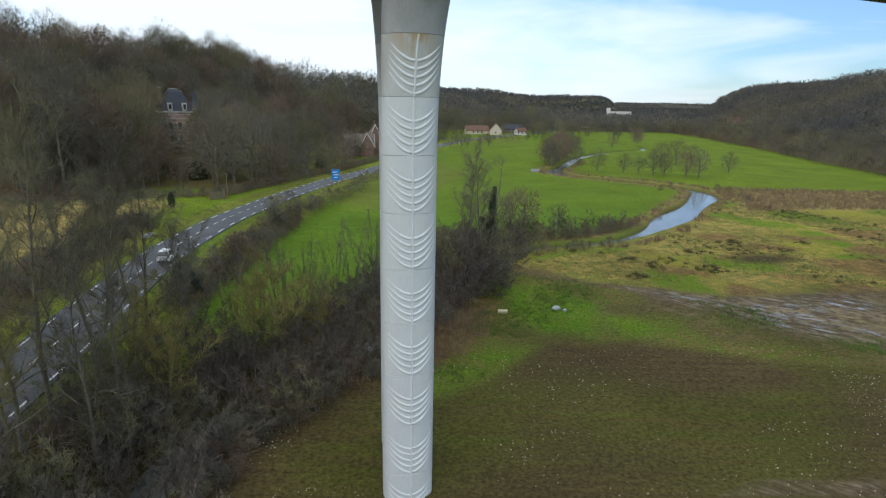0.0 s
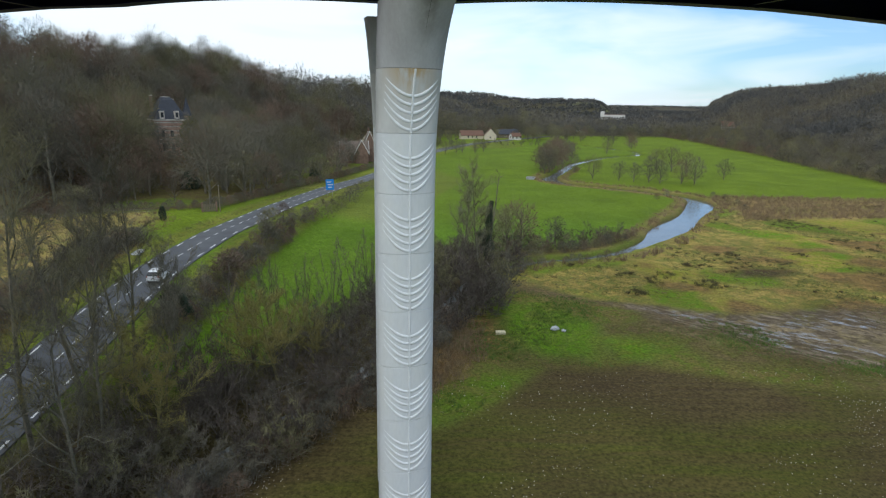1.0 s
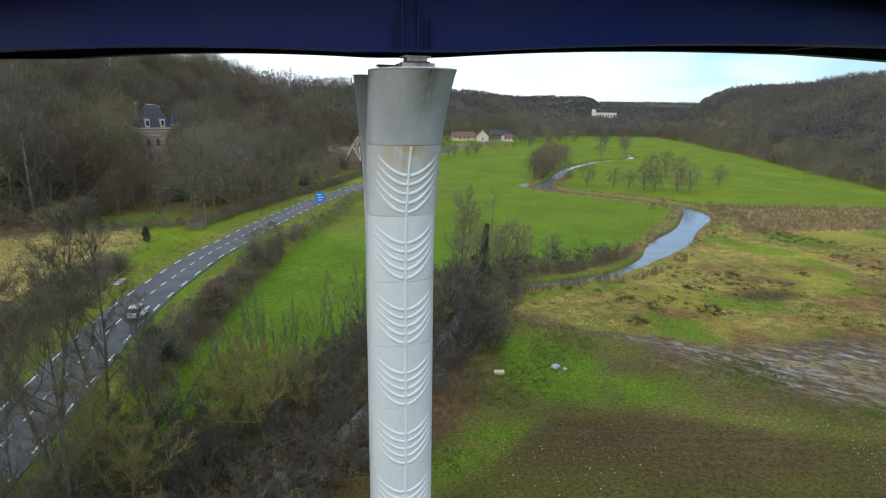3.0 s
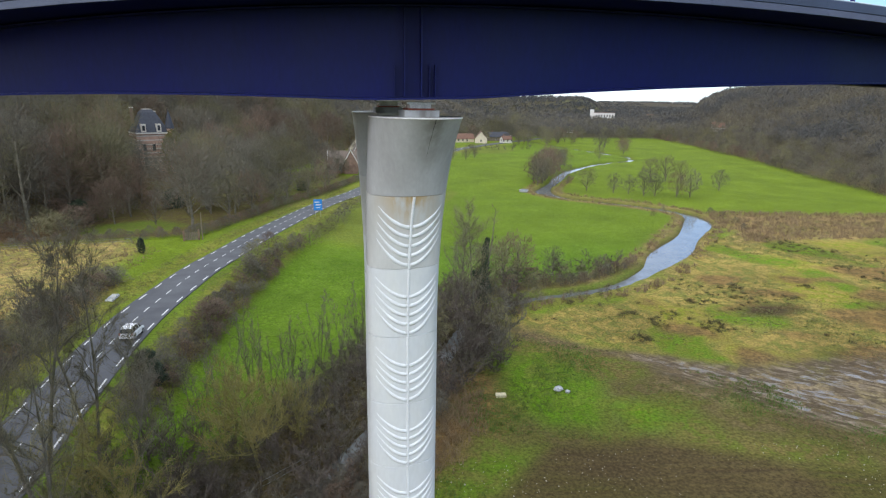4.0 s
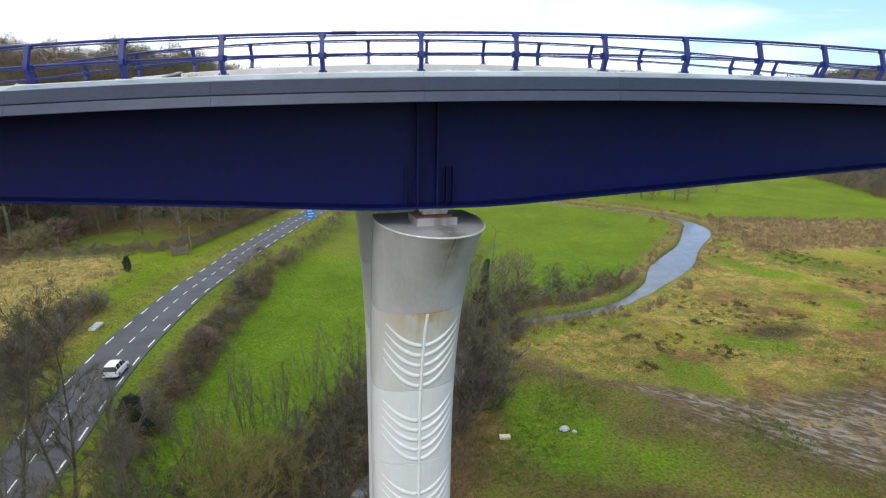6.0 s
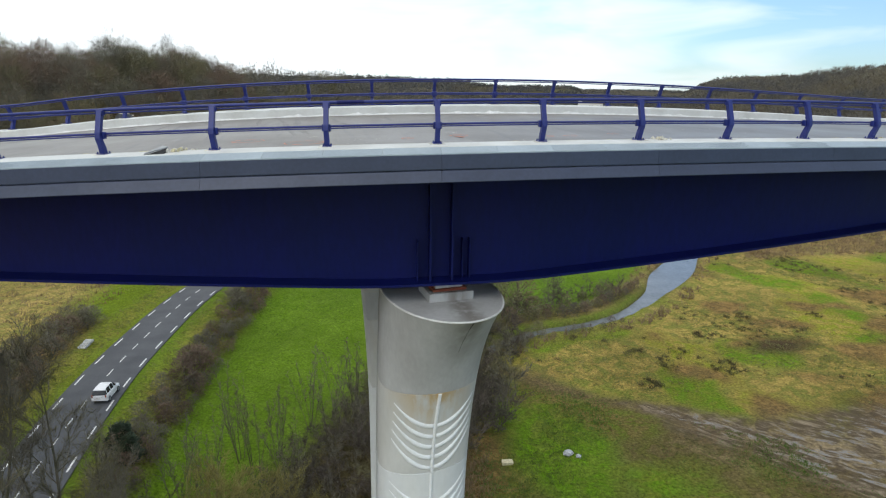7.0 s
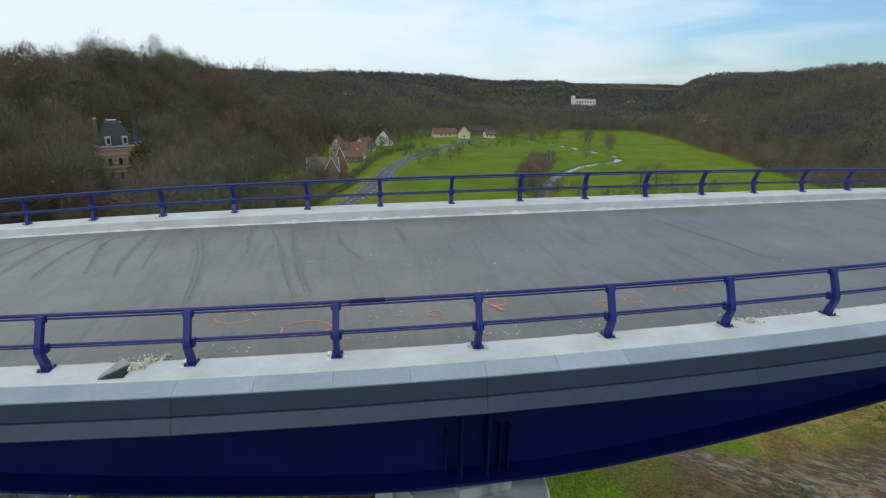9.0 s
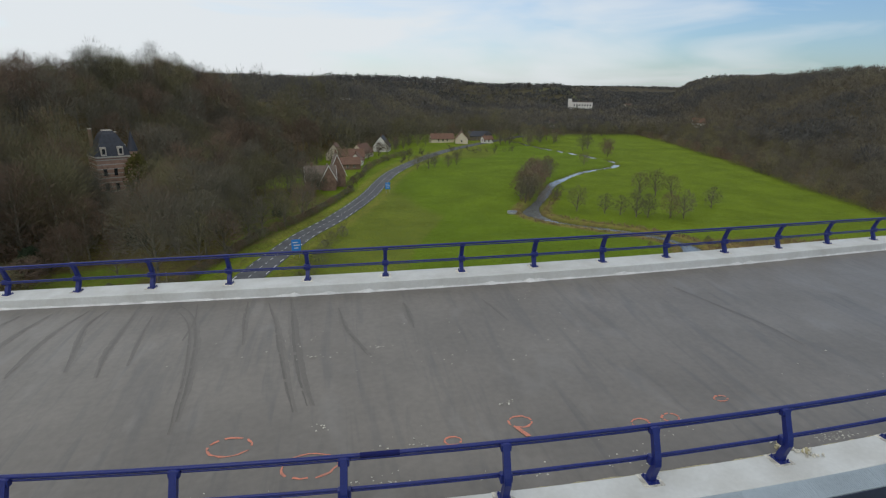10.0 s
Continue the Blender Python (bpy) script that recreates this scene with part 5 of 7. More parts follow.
hedges = hedge_kind("hedge_shrub", "dense bare brown shrub of the roadside hedge", "hedge shrubs", 65, (M_TWIG, M_TWIG_RED, M_TWIG_OLIVE))
field_hedge = hedge_kind("field_shrub", "bare brown shrub in the field hedge by the woods", "field hedge shrubs", 165, (M_TWIG, M_TWIG_RED))
brambles = hedge_kind("bramble_bush", "low reddish-brown bramble on the stream bank", "brambles", 265, (M_TWIG_RED, M_TWIG))
mossy = [bare_tree(70 + i, 7.5, 4.6, limbs=14, subs=6, twigs=5, hair=4, trunk_r=0.16, first=0.25, twig_mat=M_MOSS_TWIG, bark=M_MOSS_BARK, twig_w=0.018, up=0.35, name="willow_tree", label="spreading mossy yellow-green willow without leaves", group="mossy willows", lean=0.2) for i in range(2)]
mid = [wood_tree(80 + i, 8.5, 3.3, 1150, (M_TWIG, M_TWIG_OLIVE, M_TWIG_RED)[i], "meadow_tree", "bare grey-brown tree standing by the river", 0.040, "bare trees of the meadow", 14, 1.0, 13) for i in range(3)]

for x, y, s in ((-22.2, 9, 1.0), (-21.6, 14.5, 1.05), (-22.8, 18, 1.0), (-20.6, 20.5, 0.85), (-21.5, 4.5, 0.95), (-19.2, 11.5, 0.85), (-20, -1, 0.9), (-22.6, 23.5, 0.8), (-34.6, 18, 0.9), (-36.5, 10, 1.0), (-35.2, 26, 0.8), (-17.8, 18.5, 0.75), (-21, -7, 0.9), (-18, 5.5, 0.8), (-34, 3, 0.9), (-18.6, 24, 0.6)):
    put(talls, x, y, RNG, s, 0.06)
for x, y in ((11.0, 52.0), (12.0, 47.5)):
    put(talls, x, y, RNG, 0.92, 0.06)
for x, y in ((-11, 34.5), (-12.4, 36), (-9.2, 35.8), (-15.6, 28.4), (-13.2, 27.6), (-4.2, 38), (-6.5, 40.5), (-14, 31), (-8, 31.5), (-2, 42.5), (-20, 29)):
    put(poles, x, y, RNG, 1.0, 0.15)
for x, y, s in ((-9.5, 21.5, 1.0), (-12.5, 26, 0.8), (-16.5, 13, 0.85), (-20, 16, 0.8), (-7, 25.5, 0.7), (-23, 6, 0.9), (-27, 2, 0.9)):
    put(mossy, x, y, RNG, s, 0.05)


def on_bank(x, y):
    d, sd = near_line(x, y, STREAM_D)
    if 6 < y < 12 and d < 1.7:
        return False
    return (0.8 < d < 8.0 + 5.0 * (y < 27) and sd < 0 and y < 50 and x > -21.5) or (2.0 < d < 4.4 and sd > 0 and 26 < y < 58) or (1.2 < d < 4.2 and sd > 0 and y < 34) or (3 < d < 7 and sd < 0 and 48 < y < 64)


for x, y in scatter(190, -34, 20, -8, 64, on_bank, 1.45, RNG):
    put(shrubs, x, y, RNG, 0.6 if y < 9 and x > -18 else 1.0, 0.3)
for x, y in scatter(62, -21, -7, -10, 13, lambda x, y: 0.9 < float(near_line(x, y, STREAM_D)[0]) < 4.6, 1.1, RNG):
    put(shrubs, x, y, RNG, 0.95, 0.25)
for x, y in scatter(75, -16, 8, 4, 40, lambda x, y: (0.7 if y > 13 else 1.7) < float(near_line(x, y, STREAM_D)[0]) < 4.8 and float(near_line(x, y, STREAM_D)[1]) > 0, 1.0, RNG):
    put(brambles, x, y, RNG, 0.42, 0.3)
# thick scrub behind the pier
for x, y in scatter(26, 4, 15, 38, 58, lambda x, y: 2.0 < float(near_line(x, y, STREAM_D)[0]) < 6.5, 1.6, RNG):
    put(shrubs, x, y, RNG, 1.45, 0.2)
for x, y in densify(np.array([(15.5, 64.5), (20, 67.5), (26, 69.6), (33, 71.8), (39, 74.2), (44, 78)], float), 1.3):
    put(shrubs, x + float(RNG.normal(0, 0.4)), y + float(RNG.normal(0, 0.4)), RNG, 0.72, 0.25)
for x, y in densify(np.array([(17, 55.2), (23, 58.2), (31, 60.2), (38, 62.6)], float), 1.5):
    put(brambles, x + float(RNG.normal(0, 0.35)), y + float(RNG.normal(0, 0.35)), RNG, 0.36, 0.3)
for x, y in densify(np.array([(15, 60), (23, 64.6), (31.2, 66.8), (39.5, 70.6), (47, 77)], float), 1.4):
    put(hedges, x + float(RNG.normal(0, 0.3)), y + float(RNG.normal(0, 0.3)), RNG, 0.5, 0.25)
# scrub west of the road, roadside bushes and hedge
for x, y in scatter(130, -43, -34.0, 16, 66, lambda x, y: -41.5 + 0.02 * y < x < -34.6 - 0.025 * (y - 30), 1.15, RNG):
    put(hedges, x, y, RNG, 0.62, 0.25)
for x, y in scatter(90, -24, -14, 29, 80, lambda x, y: abs(x + 21.2 - 0.03 * (y - 30) - 0.0012 * (y - 30) ** 2) < 1.5, 0.9, RNG):
    put(brambles, x, y, RNG, 0.42, 0.3)
for x, y in scatter(34, -23.6, -12, 28, 96, lambda x, y: abs(x + 21.6 - 0.03 * (y - 30) - 0.0012 * (y - 30) ** 2) < 1.1, 1.6, RNG):
    put(hedges, x, y, RNG, 0.40, 0.5)
for x, y, s in ((-20.6, 49.2, 1.0), (-20.4, 51.6, 1.05), (-20.0, 53.6, 0.8), (-22.0, 46.0, 0.6), (-18.9, 70.8, 1.0), (-19.3, 80.1, 0.85), (-18.3, 86.3, 0.8), (-22.4, 35.9, 0.5), (-20.6, 37.8, 0.55), (-20.5, 41.4, 0.6), (-19.4, 75, 1.0), (-18.9, 72, 0.8), (-17.2, 79, 0.7), (-16.2, 83, 0.8), (-14.6, 88.5, 1.0), (-13.4, 92, 0.9),
                (-12.0, 97, 1.1), (-10.4, 103, 0.9), (-8.6, 110, 0.8), (-7.0, 118, 1.0), (-5.8, 126, 0.9), (-4.2, 134, 1.0), (-1.6, 141, 0.8), (-20.2, 67, 0.5), (-20.4, 62, 0.45), (-20.8, 57, 0.5)):
    put(hedges, x, y, RNG, s, 0.08)
for x, y in scatter(105, -135, -37, 93, 99, lambda x, y: True, 1.9, RNG):
    put(field_hedge, x, y, RNG, 0.5, 0.15)
west_hedge = densify(np.array([(-33.5, 93), (-30.8, 101), (-26.8, 118), (-21, 140), (-10.5, 163), (-3.0, 184), (3.5, 204)], float), 2.0)
for x, y in west_hedge:
    put(field_hedge, x - 0.8, y, RNG, 0.66, 0.15)
for y in np.arange(78, 440, 6.0):
    put(hedges, float(foot_right(y)) + float(RNG.uniform(-1, 3)), float(y), RNG, 1.45, 0.25)
# garden hedges of the village
for x, y in densify(np.array([(3, 212), (9, 236), (14, 262), (25, 292), (40, 318)], float), 3.2):
    put(hedges, x - 1.5, y, RNG, 0.8, 0.25)
# village and farm trees
for x, y in scatter(46, -22, 60, 214, 372, lambda x, y: float(near_line(x, y, ROAD_D)[0]) > 24 and float(near_line(x, y, ROAD_D)[1]) < 0 and float(foot_left(y)) - x < 2 and min((x - a) ** 2 + (y - b) ** 2 for a, b in ((-8, 212), (-4, 216), (-3, 300), (11, 306), (5, 290), (26, 340), (2, 262), (7, 276))) > 60, 4.5, RNG):
    put(mid, x, y, RNG, 1.0, 0.25)
for x, y in scatter(34, 60, 150, 366, 432, lambda x, y: min((x - a) ** 2 + (y - b) ** 2 for a, b in ((68, 384), (80, 376), (95, 392), (98, 378))) > 70, 4.5, RNG):
    put(mid, x, y, RNG, 1.2, 0.25)
# meadow and river trees
for x, y, s in ((108, 189, 1.2), (112.5, 186, 1.25), (117, 183, 1.1), (119.5, 163, 0.95), (73, 165, 0.95), (80, 159.5, 0.85), (84, 157, 0.8), (87.5, 153.5, 1.0), (90.5, 152, 0.95), (97, 150.5, 1.0), (101, 149.5, 1.05), (60, 178, 1.2), (63, 182, 1.35), (61, 186, 1.3), (66, 188, 1.4), (64, 193, 1.35), (69, 195, 1.4), (68, 200, 1.4), (73, 203, 1.35), (72, 208, 1.4), (77, 211, 1.35), (77, 217, 1.3), (83, 222, 1.2), (72.5, 182, 0.9), (20.5, 66, 1.15), (23.2, 68, 1.0), (17.5, 64.5, 0.95), (30.5, 72, 0.6), (80, 229, 1.1),
                (90, 235, 1.0), (98, 262, 0.8), (66, 176, 0.8), (120, 268, 0.8), (148, 300, 1.1), (152, 312, 1.2), (146, 330, 1.2), (154, 341, 1.2), (160, 322, 1.1), (40, 262, 0.9), (44, 268, 0.9), (50, 266, 0.8), (56, 275, 0.8), (34, 258, 0.8), (-40, 132, 1.0), (-34, 146, 0.9), (-28, 158, 0.8), (-46, 112, 0.9)):
    put(mid, x, y, RNG, s, 0.08)
for x, y in scatter(22, -40, -8, 112, 206, lambda x, y: 9 < float(near_line(x, y, ROAD_D)[0]) < 26 and abs(x - (-2 - 60.5 * (y + 20) / 196.0)) > 8, 5.5, RNG):
    put(mid, x, y, RNG, 1.05, 0.3)
for x, y in scatter(26, 20, 104, 280, 345, lambda x, y: abs(y - 290 - 0.75 * (x - 30)) < 16, 3.0, RNG):
    put(shrubs, x, y, RNG, 0.9, 0.3)
for x, y, s in ((24, 60, 0.6), (27.5, 66.5, 0.6), (30, 67.5, 0.55), (34, 68, 0.5), (37, 69.5, 0.45), (25, 65, 0.8), (32, 69.5, 0.7), (35.5, 71.5, 0.65), (39, 73.5, 0.6), (42, 76, 0.5), (21, 64, 0.9), (18, 62, 1.0), (16, 64.5, 1.1), (22.5, 67.5, 0.9), (26.5, 70, 0.7), (88, 104, 0.5), (90, 110, 0.6), (91, 117, 0.55), (92, 124, 0.5), (80, 127, 0.5), (74, 121, 0.45)):
    put(hedges, x, y, RNG, s, 0.1)


def ivy_tree():
    """A leaning snag clad in ivy, with bare forks above."""
    rng = np.random.default_rng(3)
    tree = bare_tree(91, 14.5, 1.7, limbs=7, subs=3, twigs=2, hair=2, trunk_r=0.2, first=0.5, twig_mat=M_TWIG, twig_w=0.02, up=1.4, name="ivy_clad_tree", label="bare forked tree with its trunk clad in dark ivy", group="", lean=0.02)
    n = 2600
    h = rng.uniform(0.02, 1, n) ** 1.15
    a = rng.uniform(0, 6.28, n)
    r = (0.22 + 0.72 * (1 - h) ** 0.8) * rng.uniform(0.3, 1.1, n) * (1 + 0.5 * np.sin(11 * h + a) * np.sin(5 * h))
    P = np.stack([r * np.cos(a) + 0.5 * h * h, r * np.sin(a), 10.0 * h], -1)
    side = rng.uniform(0, 1, n) < 0.16
    P[side] = np.stack([-0.3 - 1.7 * h[side], 0.1 * np.sin(9 * a[side]), 4.2 + 1.2 * h[side]], -1) + rng.normal(0, 0.22, (side.sum(), 3))
    D = np.stack([np.cos(a), np.sin(a), np.full(n, 0.1)], -1) + rng.normal(0, 0.5, (n, 3))
    V, F = spikes(P, D, 0.24 * rng.uniform(0.6, 1.2, n), 0.095 * rng.uniform(0.7, 1.2, n))
    part("ivy", raw_mesh("ivy", V, F, M_IVY), None, tree, "dark green ivy leaves")
    return tree


iv = ivy_tree()
iv.matrix_basis = pose(15.6, 58.6, float(ground_z(15.6, 58.6)), 0, 0, 30)
ev = leafy(5, 3.2, 1.5, "mound", M_IVY, 900, "evergreen_bush", "round dark evergreen bush by the road", 0.16, "evergreen bushes", "bush")
for x, y, s in ((-22.2, 35.2, 0.75), (-21.4, 34.2, 0.68), (-64, 118, 1.6), (-50, 138, 1.5), (-20, 166, 0.9)):
    copy_thing(ev, Matrix()).matrix_basis = Matrix.Translation((x, y, float(ground_z(x, y)))) @ Matrix.Scale(s, 4)
con = leafy(6, 13, 2.6, "column", M_CONIFER, 1600, "dark_conifer", "dark green conifer at the edge of the woods", 0.30, "dark conifers")
for x, y, s in ((-54, 166, 0.8), (-45, 172, 1.0), (-38.6, 82, 0.2), (194, 160, 0.75), (199, 163, 0.8), (205, 160, 0.7), (190, 156, 0.6), (212, 166, 0.75)):
    copy_thing(con, Matrix()).matrix_basis = Matrix.Translation((x, y, float(ground_z(x, y)))) @ Matrix.Scale(s, 4)
gold = leafy(7, 12, 2.6, "column", mat("golden_cypress_foliage", (0.115, 0.105, 0.018), 0.8, scale=1, vary=0.25, bump=0), 1200, "golden_cypress", "yellow-green cypress in front of the mansion", 0.26)
gold.matrix_basis = pose(-58.6, 172, float(ground_z(-58.6, 172))) @ Matrix.Scale(1.2, 4)
retire(talls + poles + shrubs + hedges + field_hedge + brambles + mossy + mid + [ev, con])

# ---- houses and mansion ----
def gable_house(name, x, y, rot, w, d, eaves, ridge, wall, roof, label, windows=(), chimney=True, group="", trim=None):
    """A house with a gabled roof: walls, two roof slopes with overhang, chimney, framed windows on its faces. Ridge along local x."""
    h = thing(name, label, "house", group)
    bm = bmesh.new()
    prof = [(-d / 2, -1.0), (d / 2, -1.0), (d / 2, eaves), (0, ridge), (-d / 2, eaves)]
    sweep(bm, [[(a, b, c) for b, c in prof] for a in (-w / 2, w / 2)])
    part("wall", bm, wall, h)
    for sd in (-1, 1):
        bm = bmesh.new()
        sl = (ridge - eaves) / (d / 2)
        o = 0.45
        pts = [(sd * (d / 2 + o), eaves - o * sl + 0.06), (0, ridge + 0.06), (0, ridge + 0.28), (sd * (d / 2 + o), eaves - o * sl + 0.26)]
        sweep(bm, [[(a, b, c) for b, c in pts] for a in (-w / 2 - 0.3, w / 2 + 0.3)])
        part("roof_slope", bm, roof, h)
    if trim:
        for a in (-w / 2 - 0.32, w / 2 + 0.32):
            for sd in (-1, 1):
                bm = bmesh.new()
                sl = (ridge - eaves) / (d / 2)
                sweep(bm, [[(a + e, b, c) for b, c in ((sd * (d / 2 + 0.5), eaves - 0.5 * sl - 0.15), (0, ridge - 0.15), (0, ridge + 0.32), (sd * (d / 2 + 0.5), eaves - 0.5 * sl + 0.3))] for e in (-0.06, 0.06)])
                part("verge_board", bm, trim, h)
    if chimney:
        bm = box(bmesh.new(), -w * 0.28, 0, ridge + 0.3, 0.8, 0.6, 1.8, bevel=0.03)
        box(bm, -w * 0.28, 0, ridge + 1.25, 0.95, 0.75, 0.15)
        part("chimney", bm, M_BRICK, h)
    for face, u, z, ww, hh in windows:
        win = thing("window", "", "")
        win.parent = h
        n = {"f": ((u, -d / 2, z), 0), "b": ((u, d / 2, z), 180), "l": ((-w / 2, u, z), -90), "r": ((w / 2, u, z), 90)}[face]
        win.matrix_basis = pose(*n[0], 0, 0, n[1])
        bm = bmesh.new()
        for cx, cz, sx, sz in ((0, hh / 2, ww + 0.2, 0.12), (0, -hh / 2, ww + 0.2, 0.12), (-ww / 2, 0, 0.12, hh), (ww / 2, 0, 0.12, hh), (0, 0, 0.07, hh)):
            box(bm, cx, -0.03, cz, sx, 0.12, sz)
        part("frame", bm, M_STONE, win)
        part("pane", box(bmesh.new(), 0, -0.005, 0, ww, 0.03, hh), M_GLASS, win)
    h.matrix_basis = pose(x, y, float(ground_z(x, y)), 0, 0, rot)
    return h


WF = [("f", -3, 1.6, 1.0, 1.4), ("f", 0, 1.6, 1.0, 1.4), ("f", 3, 1.6, 1.0, 1.4), ("r", 0, 1.6, 1.0, 1.4), ("r", 0, 4.3, 0.9, 1.2), ("l", 0, 1.6, 1.0, 1.4)]
# lodge with a cross gable, brick with pale trim
gable_house("lodge", -8.5, 212, 5, 11, 7, 4.2, 8.2, M_BRICK, M_LODGE, "brick lodge with steep brown roof and white verges", [("f", -3.4, 1.9, 1.0, 1.6), ("f", -1.2, 1.9, 1.0, 1.6), ("l", 0, 1.9, 1.0, 1.5)], trim=M_RENDER)
gable_house("lodge_wing", -5.6, 209.5, -85, 6, 5, 4.4, 9.0, M_BRICK, M_LODGE, "gabled brick wing of the lodge with white verges", [("l", 0, 2.0, 1.0, 1.7), ("l", 0, 5.6, 0.8, 1.1)], False, trim=M_RENDER)
gable_house("lodge_wing", -2.5, 218, -85, 7, 6, 5.2, 12.0, M_BRICK, M_LODGE, "tall gabled brick wing of the lodge", [("l", 0, 2.0, 1.0, 1.7), ("l", 0, 6.2, 0.9, 1.3)], True, trim=M_RENDER)
for x, y, r, w, d, e, g, wl_, rf, lb in ((-3, 300, 82, 10, 8, 3.0, 8.0, M_CREAM, M_TILE, "cream house with a brown gabled roof"), (11, 306, 60, 11, 8, 2.8, 7.0, M_CREAM, M_TILE, "low cream house with a brown roof"), (5, 290, 10, 12, 7, 2.6, 6.0, M_BRICK, M_TILE, "long brick house with a brown tiled roof"),
                                       (24, 336, 78, 11, 9, 3.2, 8.6, M_RENDER, M_SLATE, "white rendered house with a dark slate roof"), (2, 262, 8, 12, 6, 2.6, 5.2, M_BRICK, M_TILE, "brick outbuilding beside the road"), (7, 276, 80, 7, 6, 2.6, 5.5, M_RENDER, M_TILE, "white outbuilding with a tiled roof"),
                                       (68, 384, 5, 16, 7, 2.6, 5.6, M_CREAM, M_TILE, "long cream farm building with a brown roof"), (80, 376, 80, 9, 8, 3.2, 7.5, M_CREAM, M_TILE, "cream gabled farmhouse by the meadow"), (97, 398, 10, 16, 8, 3.0, 6.0, M_TIMBER, M_SLATE, "dark barn beyond the meadow"), (98, 378, 15, 7, 5, 2.4, 4.4, M_RENDER, M_TILE, "small white shed by the farm"),
                                       (200, 520, 15, 12, 8, 3.2, 6.8, M_RENDER, M_TILE, "white house among distant trees"), (300, 448, -20, 10, 8, 3.2, 6.8, M_RENDER, M_TILE, "white house on the far slope"), (10, 640, 15, 14, 9, 6, 10, M_RENDER, M_SLATE, "white house on the wooded ridge"), (430, 930, 30, 12, 8, 3.5, 7, M_RENDER, M_SLATE, "white house far down the valley"), (470, 900, 10, 14, 8, 4, 8, M_RENDER, M_TILE, "white house far down the valley")):
    gable_house("house", x, y, r, w, d, e, g, wl_, rf, lb, WF, group="houses of the valley")


def mill_block():
    """Long white block with a tower and a row of openings, far down the valley."""
    t = thing("white_factory", "long white building with a tower, far down the valley", "building")
    part("main_wall", box(bmesh.new(), 14, 0, 1.0, 34, 14, 20, bevel=0.1), M_RENDER, t)
    part("roof", box(bmesh.new(), 14, 0, 11.2, 35, 15, 0.6), M_TILE, t)
    part("tower", box(bmesh.new(), -6, 0, 3, 6, 8, 26, bevel=0.1), M_RENDER, t)
    for k in range(7):
        part("window", box(bmesh.new(), 1 + 4.4 * k, -7.05, 6.0, 1.8, 0.2, 3.0), M_GLASS, t)
    t.matrix_basis = pose(396, 950, 0.0, 0, 0, -18)


mill_block()


def mansion():
    """Brick mansion with stone bands, steep slate roof, dormers, chimneys and a spired turret, half hidden by trees."""
    t = thing("mansion", "brick mansion with stone bands and steep slate roof", "house")
    part("wall", box(bmesh.new(), 0, 0, 4.5, 11, 11, 13, bevel=0.05), M_WARM_BRICK, t)
    for k in range(9):
        part("stone_band", box(bmesh.new(), 0, 0, -0.5 + 1.35 * k, 11.14, 11.14, 0.32), M_STONE, t)
    part("cornice", box(bmesh.new(), 0, 0, 11.1, 11.8, 11.8, 0.5, bevel=0.1), M_STONE, t)
    bm = bmesh.new()
    sweep(bm, [[(-a, -a, z), (a, -a, z), (a, a, z), (-a, a, z)] for a, z in ((5.8, 11.3), (4.6, 13.6), (2.4, 17.6), (1.4, 18.6))])
    part("roof", bm, M_SLATE, t)
    part("roof_crest", box(bmesh.new(), 0, 0, 18.65, 2.9, 2.9, 0.22), M_STONE, t)
    for x, y in ((-3, -5.0), (2.2, -5.0), (5.0, 2.5)):
        d = part("dormer", box(bmesh.new(), x, y, 12.8, 1.7, 1.7, 2.6, bevel=0.05), M_STONE, t)
        part("dormer_window", box(bmesh.new(), x, y - 0.86 if y < 0 else y, 12.8, 0.9 if y < 0 else 1.78, 0.05 if y < 0 else 0.9, 1.6), M_GLASS, d)
    for x, hh in ((-4.6, 3.6), (3.0, 2.4)):
        ch = part("chimney", box(bmesh.new(), x, 2.4, 14.6 + hh / 2, 0.9, 1.2, hh + 1.6, bevel=0.05), M_BRICK, t)
        part("chimney_cap", box(bmesh.new(), x, 2.4, 15.5 + hh, 1.1, 1.4, 0.3), M_STONE, ch)
    bm = tube(bmesh.new(), [(6.2, -4.5, -2), (6.2, -4.5, 12.5)], 1.5, 12)
    u = part("turret", bm, M_WARM_BRICK, t)
    bm = tube(bmesh.new(), [(6.2, -4.5, 12.5), (6.2, -4.5, 18.5)], [1.8, 0.05], 12)
    part("spire", bm, M_SLATE, u)
    for z in (2.2, 6.6):
        for x in (-3.2, 0, 3.2):
            part("window", box(bmesh.new(), x, -5.52, z, 1.1, 0.12, 2.1), M_GLASS, t)
    t.matrix_basis = pose(-67.2, 177, float(ground_z(-67.2, 177)) - 1.0, 0, 0, 32) @ Matrix.Diagonal((0.84, 0.84, 0.95, 1))


mansion()

# ---- road furniture, car and field clutter ----
def road_sign(x, y, rot, w, h, label):
    t = thing("road_sign", label, "sign", "blue road signs")
    for sx in (-w * 0.3, w * 0.3):
        part("post", tube(bmesh.new(), [(sx, 0.06, -0.3), (sx, 0.06, 1.6 + h)], 0.045, 8), M_GALV, t)
    part("panel", box(bmesh.new(), 0, 0, 1.4 + h / 2, w, 0.05, h, bevel=0.015), M_SIGN, t, "bright blue panel")
    bm = bmesh.new()
    for k, (u, l) in enumerate(((-0.1, 0.55), (0.05, 0.65), (0.0, 0.45))):
        box(bm, u * w, -0.031, 1.4 + h * (0.75 - 0.25 * k), w * l, 0.008, h * 0.09)
    part("lettering_bars", bm, M_LINE, t)
    t.matrix_basis = pose(x, y, float(ground_z(x, y)), 0, 0, rot)


